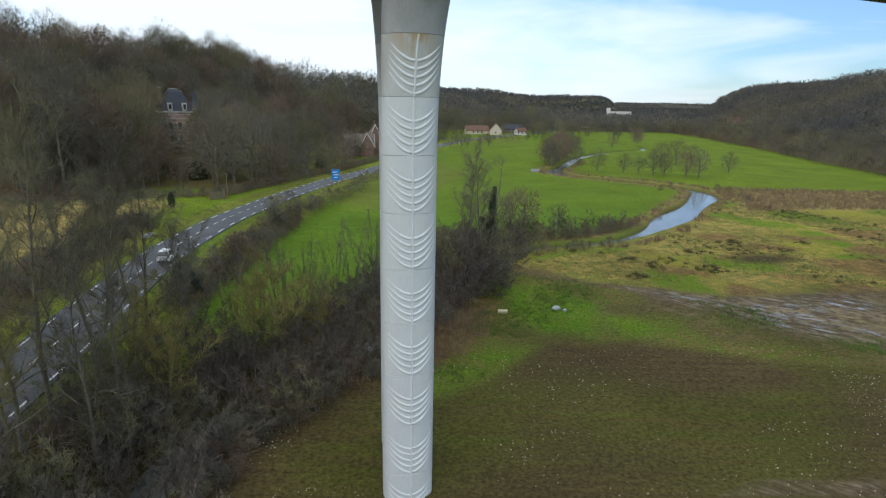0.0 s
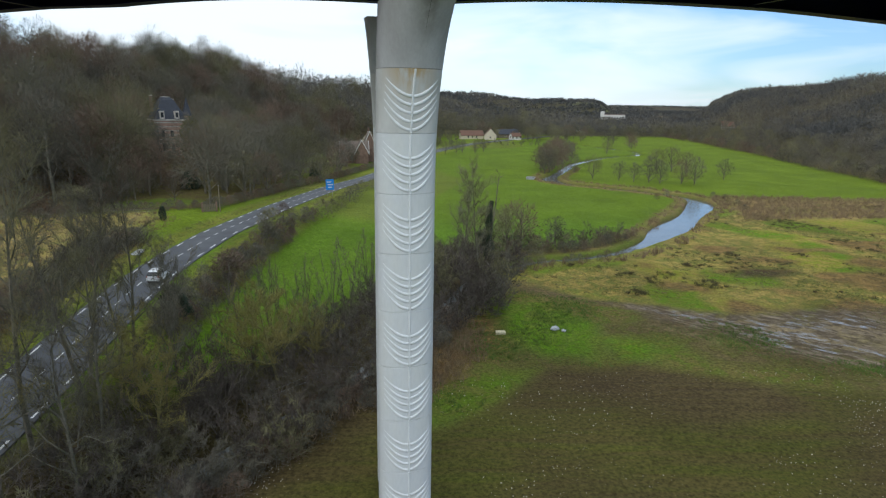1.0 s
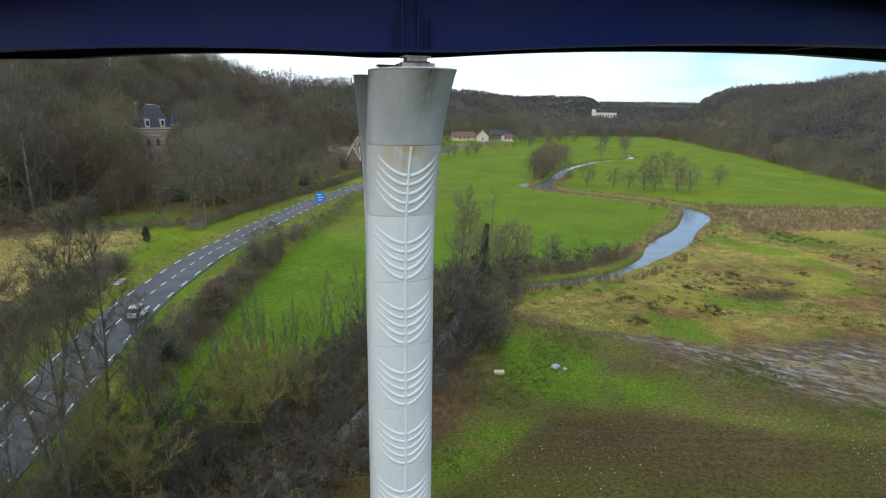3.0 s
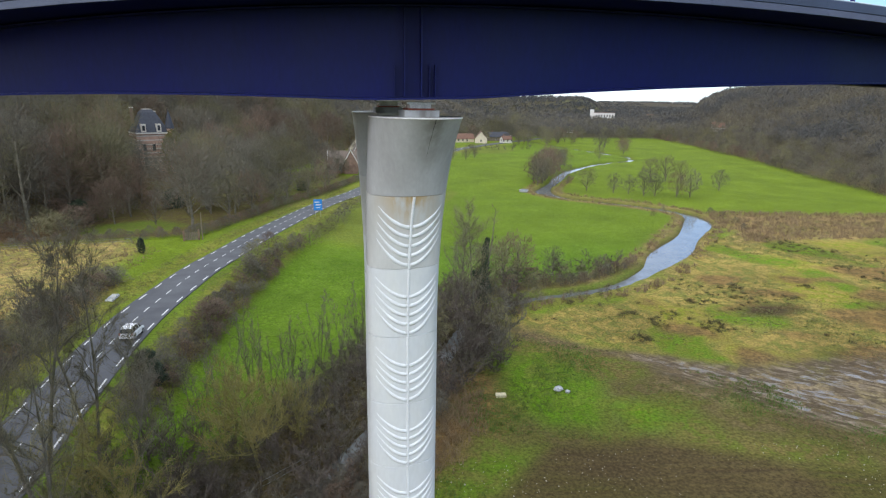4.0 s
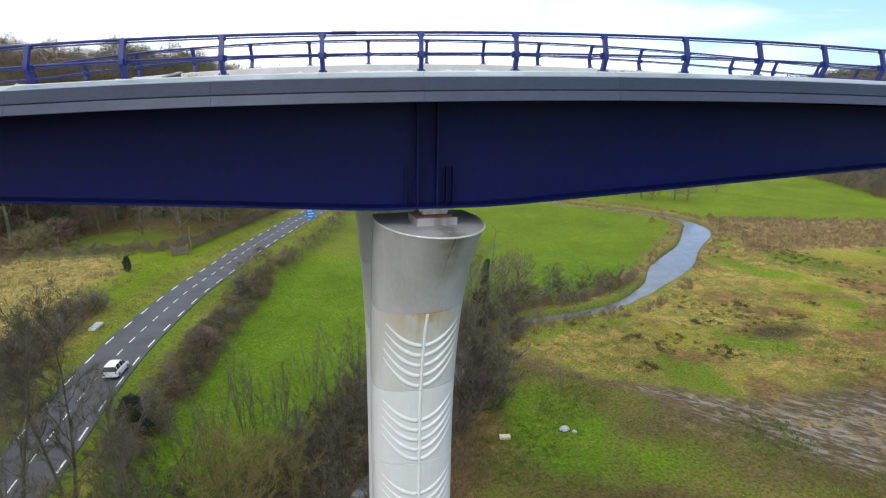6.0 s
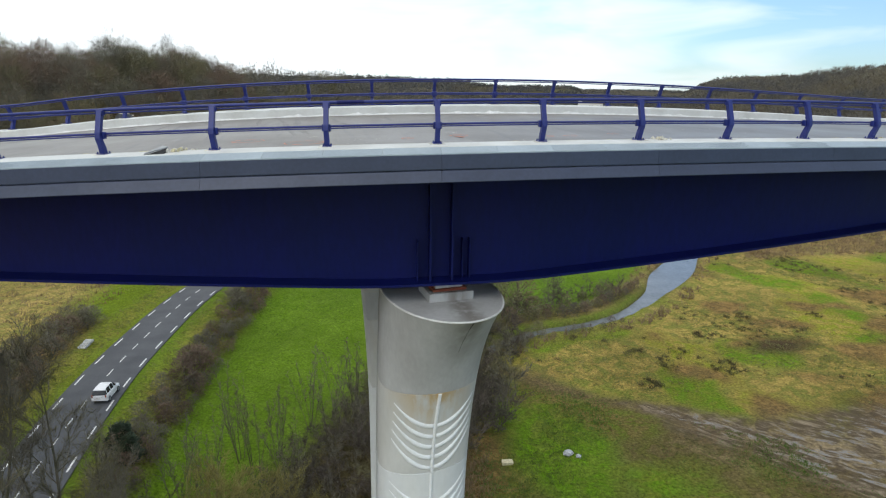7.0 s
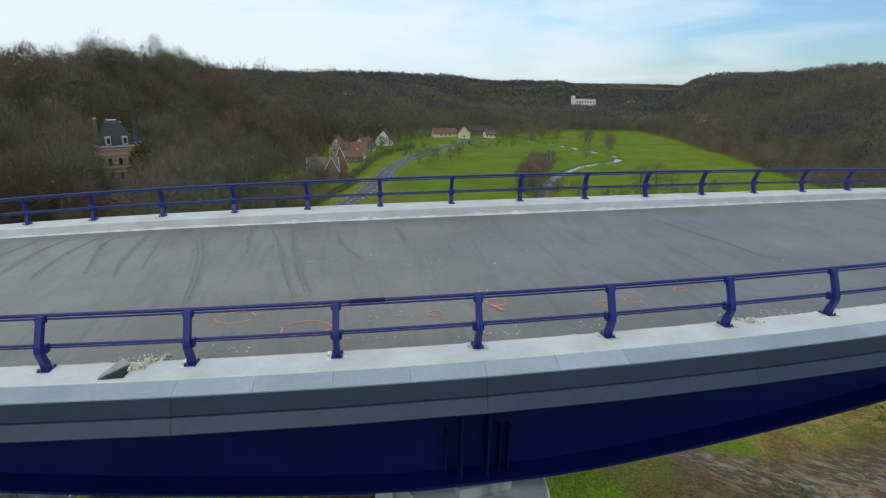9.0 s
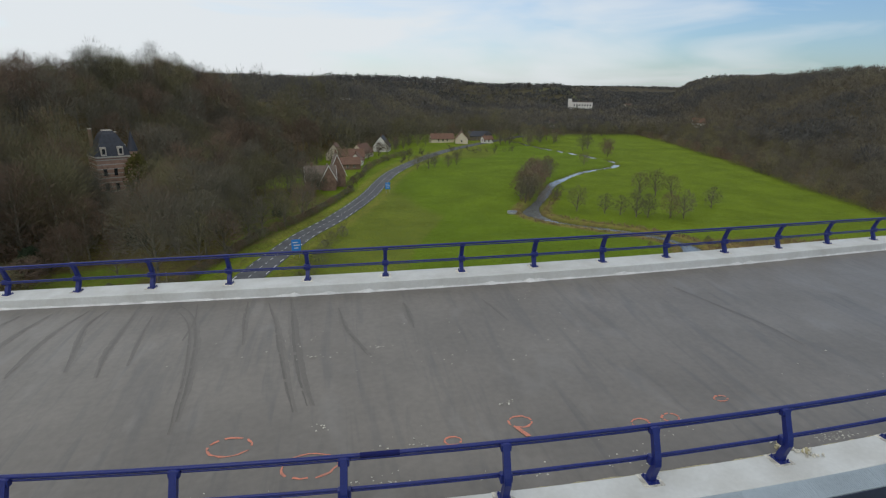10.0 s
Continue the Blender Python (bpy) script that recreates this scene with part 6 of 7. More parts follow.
road_sign(-11.8, 119.5, 12, 2.0, 2.6, "bright blue direction sign on two posts")
road_sign(15.4, 200, 10, 1.8, 2.4, "bright blue sign beside the distant road")


def car():
    """A small white estate car: shaped body, glass, wheels with rims, lights, bumpers, plate bar."""
    t = thing("car", "small white estate car on the road", "car")
    st = [(-2.05, 0.42, 0.80, 0.84), (-2.0, 0.34, 0.95, 0.86), (-1.2, 0.30, 0.98, 0.86), (0.6, 0.30, 0.96, 0.86), (1.5, 0.32, 0.86, 0.84), (1.95, 0.36, 0.72, 0.78), (2.05, 0.42, 0.62, 0.70)]
    bm = sweep(bmesh.new(), [[(-w, y, lo), (w, y, lo), (w, y, hi - 0.12), (w - 0.08, y, hi), (-w + 0.08, y, hi), (-w, y, hi - 0.12)] for y, lo, hi, w in st])
    part("body", bm, M_CARPAINT, t)
    cab = [(-1.96, 0.93, 1.05, 0.76, 0.74), (-1.75, 0.94, 1.46, 0.78, 0.62), (-1.2, 0.95, 1.53, 0.78, 0.60), (0.0, 0.95, 1.52, 0.78, 0.60), (0.35, 0.94, 1.46, 0.78, 0.60), (1.15, 0.88, 0.96, 0.78, 0.72)]
    bm = sweep(bmesh.new(), [[(-w0, y, z0), (w0, y, z0), (w1, y, z1), (-w1, y, z1)] for y, z0, z1, w0, w1 in cab])
    part("cabin", bm, M_GLASS, t, "dark tinted glass")
    bm = sweep(bmesh.new(), [[(-w, y, z), (w, y, z), (w - 0.05, y, z + 0.05), (-w + 0.05, y, z + 0.05)] for y, z, w in ((-1.82, 1.44, 0.63), (-1.2, 1.52, 0.63), (0.0, 1.51, 0.62), (0.4, 1.44, 0.60))])
    part("roof", bm, M_CARPAINT, t)
    for sx in (-1, 1):
        for y in (-1.55, -0.55, 0.35):
            part("pillar", tube(bmesh.new(), [(sx * 0.785, y, 0.93), (sx * 0.625, y - (0.0 if y < 0 else 0.12), 1.47)], 0.045, 6), M_CARPAINT, t)
        for y in (-1.28, 1.27):
            wh = part("wheel", tube(bmesh.new(), [(sx * 0.70, y, 0.31), (sx * 0.88, y, 0.31)], 0.31, 18), M_RUBBER, t)
            part("rim", tube(bmesh.new(), [(sx * 0.86, y, 0.31), (sx * 0.895, y, 0.31)], 0.19, 12), M_GALV, wh)
        part("tail_lamp", box(bmesh.new(), sx * 0.74, -2.02, 0.88, 0.14, 0.08, 0.3, bevel=0.02), M_PRIMER, t)
        part("headlamp", box(bmesh.new(), sx * 0.58, 1.98, 0.62, 0.3, 0.12, 0.14, bevel=0.03), M_GALV, t)
        part("mirror", box(bmesh.new(), sx * 0.92, 0.65, 0.98, 0.16, 0.1, 0.12, bevel=0.03), M_CARPAINT, t)
    part("bumper", box(bmesh.new(), 0, -2.06, 0.48, 1.6, 0.1, 0.2, bevel=0.03), M_CARPAINT, t)
    part("plate_bar", box(bmesh.new(), 0, -2.115, 0.62, 0.5, 0.02, 0.11), M_LINE, t)
    t.matrix_basis = pose(-26.75, 44.3, float(terrain(-26.75, 44.3)) + 0.04, 0, 0, -3) @ Matrix.Diagonal((0.86, 0.76, 0.96, 1))


car()


def slab_block():
    t = thing("concrete_slab", "small pale concrete slab lying on the grass", "slab")
    part("block", box(bmesh.new(), 0, 0, 0.10, 1.05, 0.62, 0.26, bevel=0.03), M_MORTAR, t)
    t.matrix_basis = pose(12.0, 32.2, float(ground_z(12.0, 32.2)), 0, 0, -4)


slab_block()


def rock(name, x, y, r, mtl, label, seed, flat=0.7):
    bm = bmesh.new()
    bmesh.ops.create_icosphere(bm, subdivisions=2, radius=r)
    rng = np.random.default_rng(seed)
    off = rng.uniform(0, 9, 3)
    for v in bm.verts:
        v.co *= 0.8 + 0.5 * noise.noise(v.co * (1.6 / r) + Vector(off))
        v.co.z *= flat
    ob = tagged(part(name, bm, mtl), label, "rock")
    ob.matrix_basis = pose(x, y, float(ground_z(x, y)) + r * 0.25, 0, 0, seed * 40)


rock("boulder", 18.1, 32.7, 0.55, M_STONE_GREY, "grey boulder lying on the grass", 1)
rock("boulder", 19.0, 32.2, 0.3, M_STONE_GREY, "small grey boulder on the grass", 2)


def concrete_steps():
    """A short flight of pale steps in the verge."""
    t = thing("verge_steps", "short flight of pale concrete steps in the bank", "steps")
    for k in range(6):
        part("step", box(bmesh.new(), 0, 0.40 * k, 0.02 + 0.05 * k, 0.95, 0.20, 0.14 + 0.05 * k, bevel=0.01), M_KERB, t)
    for sx in (-0.52, 0.52):
        part("side_wall", box(bmesh.new(), sx, 1.0, 0.10, 0.07, 2.3, 0.30, pose(0, 0, 0, 5, 0, 0), bevel=0.01), M_STONE_GREY, t)
    t.matrix_basis = pose(-33.9, 56.5, float(ground_z(-33.9, 56.5)) + 0.02, 0, 0, -6) @ Matrix.Scale(0.85, 4)


concrete_steps()


def pole(name, x, y, h, label, r=0.11):
    t = thing(name, label, "pole")
    part("shaft", tube(bmesh.new(), [(0, 0, -0.4), (0, 0, h)], [r, r * 0.75], 8), M_TIMBER, t)
    part("cap", tube(bmesh.new(), [(0, 0, h), (0, 0, h + 0.05)], r * 0.9, 8), M_GALV, t)
    t.matrix_basis = pose(x, y, float(ground_z(x, y)))


pole("timber_pole", -31.3, 92.3, 5.2, "weathered timber pole beside the hedge gate")


def gate():
    t = thing("field_gate", "weathered timber gate in the hedge", "gate")
    for sx in (-1.3, 1.3):
        part("post", box(bmesh.new(), sx, 0, 0.9, 0.3, 0.3, 2.2, bevel=0.03), M_BRICK, t)
    for k in range(7):
        part("board", box(bmesh.new(), -0.96 + 0.32 * k, 0, 0.85, 0.22, 0.05, 1.5, bevel=0.01), M_TIMBER, t)
    part("rail", box(bmesh.new(), 0, 0.05, 1.3, 2.4, 0.06, 0.12), M_TIMBER, t)
    t.matrix_basis = pose(-33.2, 92, float(ground_z(-33.2, 92)), 0, 0, 20)


gate()


def wire_fence(pts, name, label, spacing=3.0):
    """Timber posts with two wires along a line."""
    t = thing(name, label, "fence")
    line = densify(np.array(pts, float), spacing)
    tops = []
    for i, (x, y) in enumerate(line):
        z = float(ground_z(x, y))
        part("post", tube(bmesh.new(), [(x, y, z - 0.3), (x, y, z + 1.15)], 0.06, 6), M_TIMBER, t)
        tops.append((x, y, z))
    for h in (0.6, 1.05):
        part("wire", tube(bmesh.new(), [(x, y, z + h) for x, y, z in tops], 0.012, 4), M_GALV, t)


wire_fence([(-130, 89), (-80, 91), (-43, 90)], "wire_fence", "timber post and wire fence along the dry field", 3.2)
wire_fence([(-11.5, 17.8), (-7.2, 21.5), (-3.2, 25.2)], "stream_fence", "broken post and wire fence on the stream bank", 2.2)
wire_fence([(16, 61), (22, 66), (30, 70)], "wire_fence", "post and wire fence beside the river", 2.6)


def trough():
    t = thing("water_trough", "round grey cattle trough in worn grass", "trough")
    bm = tube(bmesh.new(), [(0, 0, 0), (0, 0, 0.7)], [1.5, 1.6], 20, cap=False)
    tube(bm, [(0, 0, 0.7), (0, 0, 0.15)], [1.48, 1.4], 20, cap=False)
    part("wall", bm, M_STONE_GREY, t)
    part("water", tube(bmesh.new(), [(0, 0, 0.3), (0, 0, 0.55)], 1.46, 20), M_WATER, t)
    t.matrix_basis = pose(51, 163.5, float(ground_z(51, 163.5)), 0, 0, 0)


trough()

# marker circles, dust and rubble on the viaduct
def paint_ring(x, y, rx, ry, tail=0.0):
    s = x
    bm = bmesh.new()
    n = 22
    rows = []
    rng = np.random.default_rng(int(abs(x * 100)))
    for k in range(n + 1):
        a = 2 * math.pi * k / n * 0.97 + rng.uniform(0, 0.05)
        w = 0.021 * rng.uniform(0.5, 1.3)
        wob = 1 + rng.normal(0, 0.03)
        rows.append([deck_pt(x + (rx * wob + e) * math.cos(a), y + (ry * wob + e) * math.sin(a), -0.07 - 0.0034 * (y - 0.28) + 0.006) for e in (-w, w)])
        if rng.uniform() < 0.12 or k == n:
            if len(rows) > 1:
                sweep(bm, rows, closed=False)
            rows = []
    if tail:
        sweep(bm, [[deck_pt(x - 0.12 + 0.05 * k + e, y - ry - 0.1 * k, -0.060) for e in (-0.05, 0.05)] for k in range(4)], closed=False)
    tagged(part("paint_mark", bm, M_ORANGE), "orange sprayed marker ring on the deck", "paint mark", "orange paint marks")


# s along the deck, v across it
for s, v, rx, ry, tl in ((-4.80, 2.10, 0.42, 0.27, 0), (-3.20, 1.42, 0.50, 0.32, 0), (-0.57, 1.78, 0.16, 0.12, 0), (0.86, 2.16, 0.23, 0.18, 1), (3.21, 1.70, 0.18, 0.13, 0), (3.90, 1.74, 0.17, 0.13, 0), (5.38, 2.12, 0.15, 0.10, 0)):
    paint_ring(s, v, rx, ry, tl)


def crumbs():
    """Pale mortar crumbs and chips along the near kerb, each a small flat lump."""
    rng = np.random.default_rng(8)
    V, F = [], []
    spots = [(-6.0, 0.42, 0.5, 60), (6.6, 0.42, 0.5, 60), (-1.9, 0.75, 0.5, 26), (-4.4, 0.6, 0.6, 18), (0.6, 0.6, 0.7, 22), (2.3, 0.55, 0.8, 22), (0.75, 2.75, 0.22, 12), (-3.0, 2.4, 0.5, 12), (-1.6, 1.6, 1.0, 16), (3.5, 1.2, 1.2, 12), (0.0, 4.5, 4.0, 34), (-5, 5, 3, 22), (9, 1.0, 3, 20), (-3.6, 5.3, 0.3, 8), (-1.9, 5.6, 0.3, 8), (3.4, 7.8, 1.0, 10)]
    for s, v, r, n in spots:
        for _ in range(n):
            ss, vv = s + rng.normal(0, r * 0.5), v + abs(rng.normal(0, r * 0.30))
            if vv < 0.36:
                vv = 0.36 + rng.uniform(0, 0.1)
            if vv > 9.3:
                continue
            p = deck_pt(ss, vv, -0.068)
            k = rng.uniform(0.006, 0.026)
            b = len(V)
            for a in range(5):
                q = 6.28 * a / 5 + rng.uniform(-0.4, 0.4)
                V.append((p.x + k * math.cos(q), p.y + k * math.sin(q), p.z))
            V.append((p.x, p.y, p.z + k * 0.5))
            F += [(b + a, b + (a + 1) % 5, b + 5) for a in range(5)]
    tagged(new("mortar_crumbs", raw_mesh("mortar_crumbs", np.array(V), np.array(F), M_RUBBLE)), "pale mortar crumbs and chips strewn on the deck", "debris", kind="stuff")


crumbs()


def kerb_break(s, sg, n, cover=True):
    """A break across the kerb: tilted loose cover over a black wedge for the shaded hollow, and a spill of pale shards.
    """
    t = thing("broken_kerb", "broken pale concrete with a loose cover at the kerb" if cover else "spill of broken pale concrete on the kerb", "debris", "breaks in the kerb")
    rng = np.random.default_rng(int(abs(s * 10)))
    for k in range(n):
        bm = bmesh.new()
        r = rng.uniform(0.018, 0.06)
        bmesh.ops.create_icosphere(bm, subdivisions=1, radius=r)
        for v in bm.verts:
            v.co *= rng.uniform(0.6, 1.25)
            v.co.z *= 0.4
        o = part("shard", bm, M_RUBBLE if k % 3 else M_MORTAR, t)
        f = rng.uniform(0, 1)
        v = 0.0 + 0.52 * f + rng.normal(0, 0.06)
        o.matrix_basis = Matrix.Translation(deck_pt(s + sg * (0.06 + 0.36 * f + rng.normal(0, 0.06)), v, (0.015 if v < 0.3 else -0.06) + r * 0.3)) @ Euler(rng.uniform(0, 6, 3)).to_matrix().to_4x4()
    if not cover:
        return
    rows = [[deck_pt(s + a, v, w) for a, v, w in q] for q in (
        [(-0.42 * sg, -0.24, 0.005), (-0.38 * sg, -0.30, 0.005), (-0.36 * sg, -0.30, 0.03), (-0.40 * sg, -0.24, 0.03)],
        [(-0.20 * sg, 0.20, 0.10), (0.02 * sg, 0.0, 0.10), (0.02 * sg, 0.0, 0.125), (-0.20 * sg, 0.20, 0.125)])]
    part("cover_plate", sweep(bmesh.new(), rows), M_GALV, t, "grey tilted cover plate")
    # solid black wedge on the uncut kerb, in place of the hollow's shade
    rows = [[deck_pt(s + a, v, w) for a, v, w in q] for q in (
        [(-0.34 * sg, -0.29, 0.004), (-0.33 * sg, -0.30, 0.004), (-0.33 * sg, -0.30, 0.006)],
        [(0.0 * sg, 0.02, 0.004), (0.02 * sg, -0.27, 0.004), (0.0, 0.0, 0.095)])]
    part("recess", sweep(bmesh.new(), rows), M_RUBBER, t, "black wedge standing in for the shade under the cover")


kerb_break(-5.95, 1, 56)
kerb_break(5.75, -1, 46, False)


def splice(s):
    """Dark clamp sleeve on the top rail."""
    bm = tube(bmesh.new(), [deck_pt(s + k * 0.20, 0.24, 0.945) for k in range(4)], 0.042, 8)
    tagged(part("rail_sleeve", bm, M_NAVY), "dark blue clamp sleeve on the top rail", "sleeve")


splice(-2.24)


def tyre_mark(pts, width, seed):
    """A damp, frayed wheel mark across the deck, of several thin strands."""
    rng = np.random.default_rng(seed)
    line = densify(np.array(pts, float), 0.12)
    t = thing("tyre_mark", "damp dark tyre mark on the deck", "tyre mark", "tyre marks")
    for j, (wide, breaks) in enumerate(((1.0, 0.0), (0.6, 0.05), (0.3, 0.12))):
        bm = bmesh.new()
        rows = []
        drift = np.cumsum(rng.normal(0, 0.006, len(line)))
        for i, (s, v) in enumerate(line):
            f = i / (len(line) - 1)
            x = width * wide * (0.25 + 0.75 * math.sin(math.pi * min(max(f, 0.03), 0.97))) * rng.uniform(0.8, 1.15)
            rows.append([deck_pt(s + drift[i] + e, v, -0.07 - 0.0034 * (v - 0.28) + 0.003 + 0.001 * j) for e in (-x, x)])
            if len(rows) > 3 and rng.uniform() < breaks or i == len(line) - 1:
                if len(rows) > 1:
                    sweep(bm, rows, closed=False)
                rows = []
        part("stain", bm, M_TYRE[j], t)


SWEEPS = (([(-9.3, 9.2), (-8.2, 8.2), (-7.4, 6.8), (-6.9, 5.5), (-6.5, 4.2), (-6.2, 3.0)], 0.12), ([(-9.6, 9.2), (-8.3, 8.0), (-7.6, 6.9), (-6.95, 5.3), (-6.5, 3.9), (-6.1, 2.6)], 0.07),
          ([(-5.1, 9.1), (-4.6, 7.4), (-4.2, 5.9), (-3.8, 4.5), (-3.4, 3.3)], 0.16), ([(-5.8, 8.8), (-5.15, 7.3), (-4.6, 5.6), (-4.2, 4.3), (-3.8, 3.1)], 0.10), ([(-3.3, 8.2), (-3.0, 7.0), (-2.6, 6.1), (-2.2, 5.3)], 0.12),
          ([(-11.6, 8.8), (-11.5, 7.8), (-10.8, 6.5), (-10.1, 5.2)], 0.13), ([(-12.3, 8.9), (-12.3, 7.6), (-12.0, 6.2), (-11.6, 5.0)], 0.12), ([(-10.4, 8.6), (-10.0, 7.3), (-9.6, 6.0), (-9.1, 4.9)], 0.12), ([(-13.6, 8.8), (-13.6, 7.5), (-13.3, 6.2), (-12.8, 5.0)], 0.14), ([(-14.8, 8.8), (-14.9, 7.2), (-14.6, 5.6)], 0.14),
          ([(-9.6, 8.3), (-9.1, 6.8), (-8.6, 5.4)], 0.09), ([(8.8, 7.9), (9.0, 7.0), (9.2, 6.0), (9.4, 4.8), (9.4, 3.7)], 0.09), ([(-1.1, 8.3), (-1.0, 7.6), (-0.9, 6.6)], 0.14), ([(1.6, 8.2), (1.8, 7.5), (2.0, 6.6)], 0.09), ([(-16.2, 8.6), (-16.2, 6.8), (-15.8, 5.2)], 0.13), ([(-8.4, 9.0), (-7.9, 7.8), (-7.7, 6.6)], 0.08), ([(-6.6, 9.0), (-6.2, 7.6), (-5.8, 6.2)], 0.08))
for k, (pts, w) in enumerate(SWEEPS):
    tyre_mark(pts, w, 60 + k)


# stubble, stones, tufts and reeds
def field_stones():
    rng = np.random.default_rng(21)
    V, F = [], []
    n = 0
    while n < 4200:
        x, y = rng.uniform(-16, 62), rng.uniform(-12, 22)
        d, sd = near_line(x, y, STREAM_D)
        if sd < 0 or d < 3.0 or y > 12 + 0.3 * x + 8:
            continue
        if rng.uniform() > 0.35 + 0.65 * (abs(y - 8 - 0.1 * x) < 3.5 or x < 1):
            continue
        n += 1
        z = float(terrain(x, y)) + 0.02
        k = rng.uniform(0.014, 0.05) * (1.7 if rng.uniform() < 0.06 else 1)
        b = len(V)
        for a in range(4):
            q = 1.57 * a + rng.uniform(-0.5, 0.5)
            V.append((x + k * math.cos(q), y + k * math.sin(q), z + 0.02))
        V += [(x, y, z + k * 0.9 + 0.03), (x, y, z - k)]
        F += [(b + a, b + (a + 1) % 4, b + 4) for a in range(4)] + [(b + (a + 1) % 4, b + a, b + 5) for a in range(4)]
    tagged(new("field_flints", raw_mesh("field_flints", np.array(V), np.array(F), M_STONE)), "pale flints scattered over the sown field", "stones", kind="stuff")


field_stones()


def tufts(name, label, n, ok, box_, h, w, blades, mtl, seed, clump=0.3, fan=0.35):
    rng = np.random.default_rng(seed)
    X, Y = rng.uniform(box_[0], box_[1], max(n * 4, 3000)), rng.uniform(box_[2], box_[3], max(n * 4, 3000))
    keep = ok(X, Y, rng)
    X, Y = X[keep][:n], Y[keep][:n]
    d, _ = near_line(X, Y, STREAM_D)
    Z = terrain(X, Y) - stream_cut(X, Y, d)
    m = len(X)
    sc = rng.uniform(0.5, 1.35, m)
    P = np.repeat(np.stack([X, Y, Z], -1), blades, 0) + rng.normal(0, clump * 0.5, (m * blades, 3)) * (1, 1, 0)
    D = rng.normal(0, fan, (m * blades, 3)) * (1, 1, 0.2) + (0, 0, 1)
    L = np.repeat(sc, blades) * h * rng.uniform(0.5, 1.1, m * blades)
    V, F = shoots(P, D, L, w * rng.uniform(0.6, 1.3, m * blades), rng)
    tagged(new(name, raw_mesh(name, V, F, mtl)), label, "grass", kind="stuff")


M_REEDS = mat("dry_reeds", (0.27, 0.20, 0.11), 0.9, scale=0.25, vary=0.25, fine=2, bump=0, tint=(0.20, 0.14, 0.08))
M_RUSH = mat("green_rushes", (0.095, 0.090, 0.034), 0.85, scale=0.3, vary=0.3, fine=2, bump=0, tint=(0.10, 0.078, 0.036))
M_GRASS = mat("rough_grass", (0.15, 0.165, 0.045), 0.9, scale=0.15, vary=0.25, fine=1.5, bump=0, tint=(0.21, 0.18, 0.075))
M_FRESH = mat("meadow_grass", (0.085, 0.165, 0.022), 0.9, scale=0.1, vary=0.25, fine=1.2, bump=0, tint=(0.12, 0.155, 0.035))


def is_marsh(X, Y, rng):
    d, sd = near_line(X, Y, STREAM_D)
    return (sd > 0) & (d > 4) & (inside(X, Y, [(13, 48), (22, 57), (44, 64), (55, 75), (82, 106), (126, 116), (180, 108), (180, 24), (52, 28), (34, 41), (20, 48)], 1) > 0.5) & (rough_noise(X, Y, 7, 31) > rng.uniform(0.3, 0.7, X.shape))


tufts("marsh_grass", "tussocky yellow-green grass of the marsh", 9000, is_marsh, (12, 150, 24, 118), 0.22, 0.05, 8, M_GRASS, 41, 0.45, 0.9)
tufts("rush_clumps", "dark rush clumps in the marsh", 330, lambda X, Y, r: is_marsh(X, Y, r) & (rough_noise(X, Y, 5, 32) > 0.58), (14, 140, 40, 112), 0.48, 0.03, 40, M_RUSH, 42, 0.42, 0.7)
CLUMPS = np.array([(38, 48.6), (41, 52.5), (43.5, 46), (45, 48), (35, 53), (48, 57), (64, 57), (33, 44.5), (70, 62), (58, 63)])
tufts("dark_rushes", "dark rushes in groups on the marsh", 60, lambda X, Y, r: np.min((X[:, None] - CLUMPS[:, 0]) ** 2 + (Y[:, None] - CLUMPS[:, 1]) ** 2, axis=1) < 1.5, (30, 72, 43, 64), 0.6, 0.03, 40, M_RUSH, 52, 0.5, 0.7)
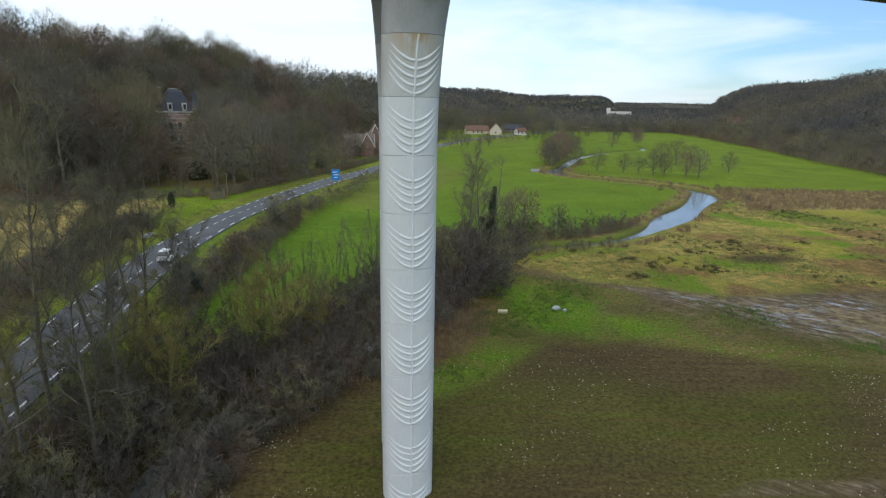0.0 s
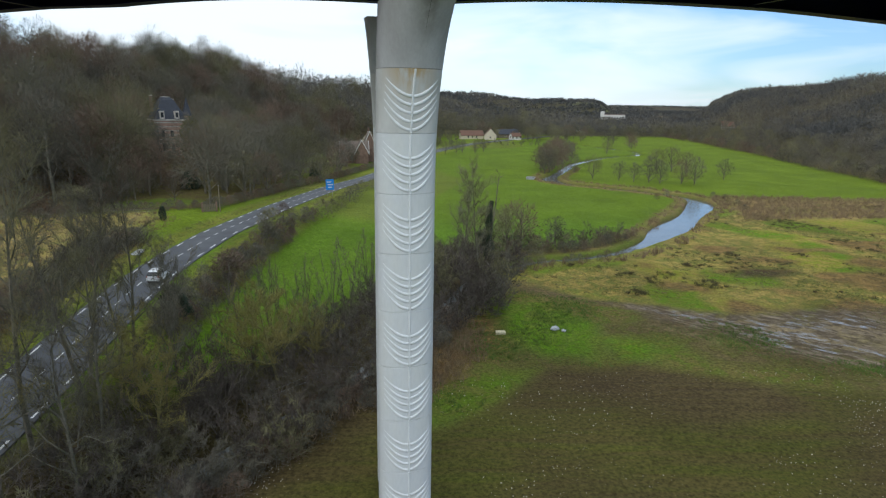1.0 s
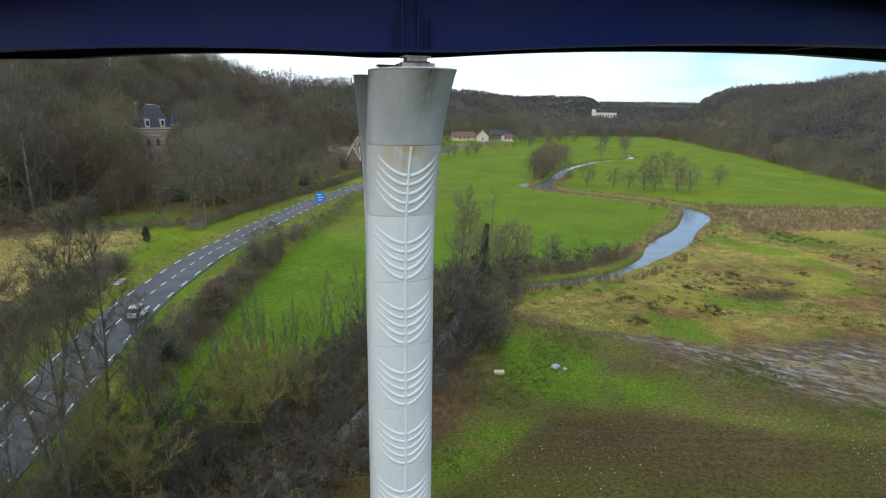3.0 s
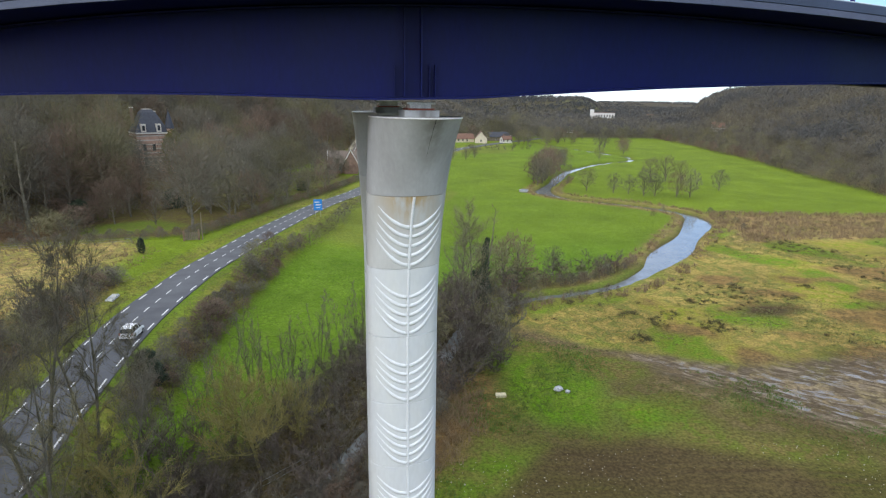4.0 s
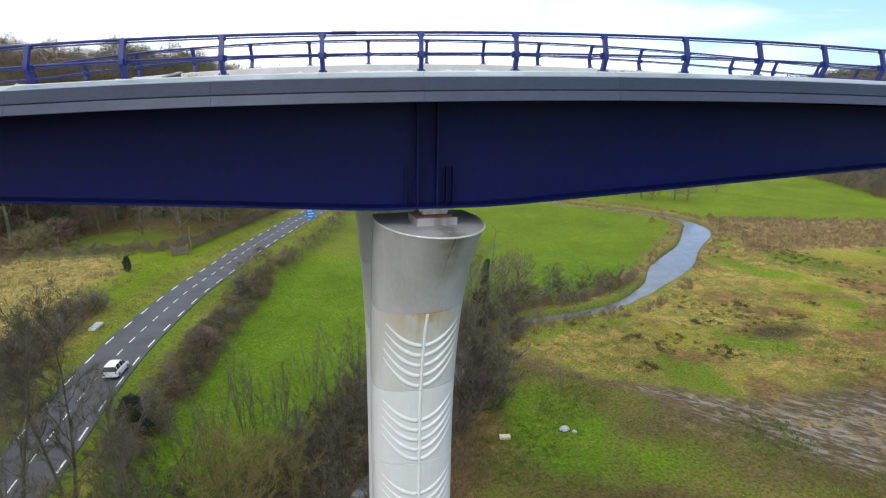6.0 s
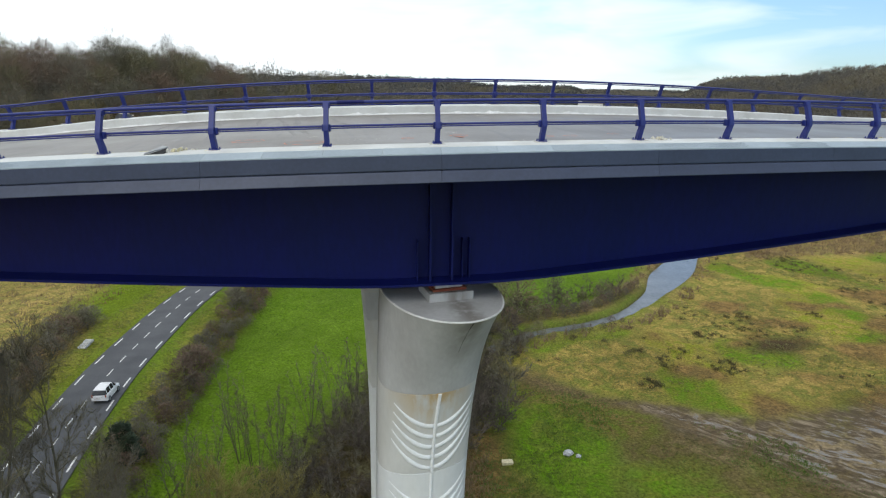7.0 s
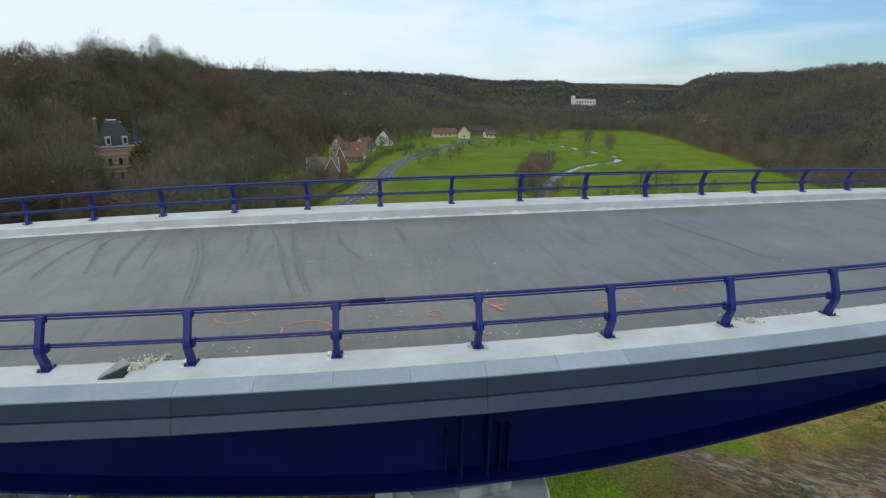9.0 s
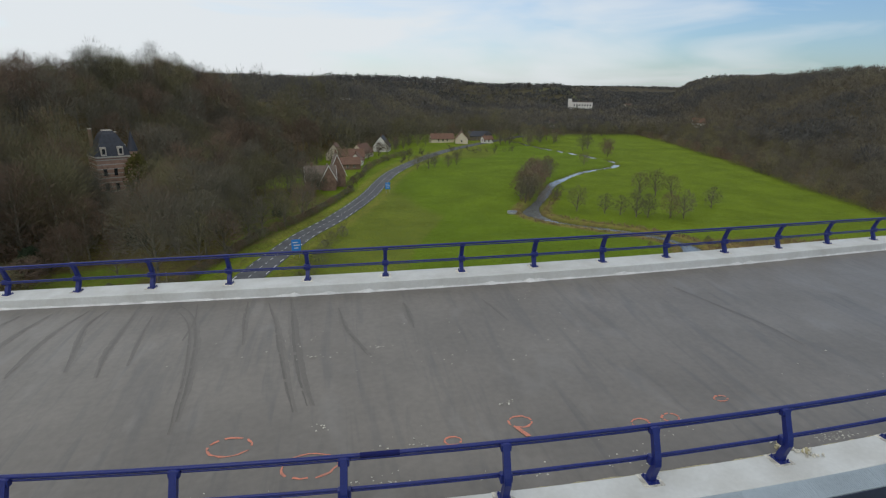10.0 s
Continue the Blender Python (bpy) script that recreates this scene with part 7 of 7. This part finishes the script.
tufts("reed_bed", "pale brown reeds beside the river", 2600, lambda X, Y, r: inside(X, Y, [(80, 92), (92, 126), (112, 124), (180, 114), (180, 88), (120, 93)], 4) > r.uniform(0.3, 0.7, X.shape), (78, 180, 86, 126), 1.1, 0.05, 9, M_REEDS, 43, 0.5)


def bank_edge(X, Y, rng):
    d, sd = near_line(X, Y, STREAM_D)
    k = smooth(52, 70, Y)
    return (d > 2.2 + 1.6 * k) & (d < 4.2 + 2.0 * k) & ((Y > 50) | (sd > 0))


tufts("bank_reeds", "dry brown grass along the stream banks", 4200, bank_edge, (-18, 110, 0, 200), 0.95, 0.07, 9, M_REEDS, 44, 0.5)
tufts("bramble_patch", "straw-coloured rough grass and brambles near the pier", 900, lambda X, Y, r: inside(X, Y, [(-3, 18), (2, 17), (9, 27), (10, 36), (6, 38), (1, 28)], 3) > r.uniform(0.2, 0.8, X.shape), (-4, 11, 16, 39), 0.7, 0.03, 10, M_REEDS, 45, 0.4)


def is_strip(X, Y, rng):
    d, sd = near_line(X, Y, STREAM_D)
    return (sd > 0) & (d > 4) & (inside(X, Y, [(2, 12), (8, 18), (14, 24), (34, 22), (52, 17), (52, 25), (34, 36), (20, 46), (12, 47), (6, 36), (1, 24)], 1) > 0.5) & (rough_noise(X, Y, 4, 33) > rng.uniform(0.35, 0.75, X.shape))


tufts("green_tufts", "fresh green grass tufts beside the track", 3200, is_strip, (0, 52, 12, 47), 0.22, 0.04, 7, M_FRESH, 46, 0.4)
tufts("dry_field_grass", "pale dry grass of the field by the woods", 3200, lambda X, Y, r: inside(X, Y, [(-120, 46), (-40, 42), (-38, 60), (-35, 84), (-44, 94), (-64, 97), (-120, 92)], 2) > 0.5, (-120, -36, 42, 97), 0.5, 0.05, 7, M_REEDS, 47, 0.5)
tufts("verge_grass", "rough grass of the road verge", 2600, lambda X, Y, r: (near_line(X, Y, ROAD_D)[0] > 3.7) & (near_line(X, Y, ROAD_D)[0] < 7.5), (-42, 0, 20, 165), 0.3, 0.04, 7, M_GRASS, 48, 0.4)
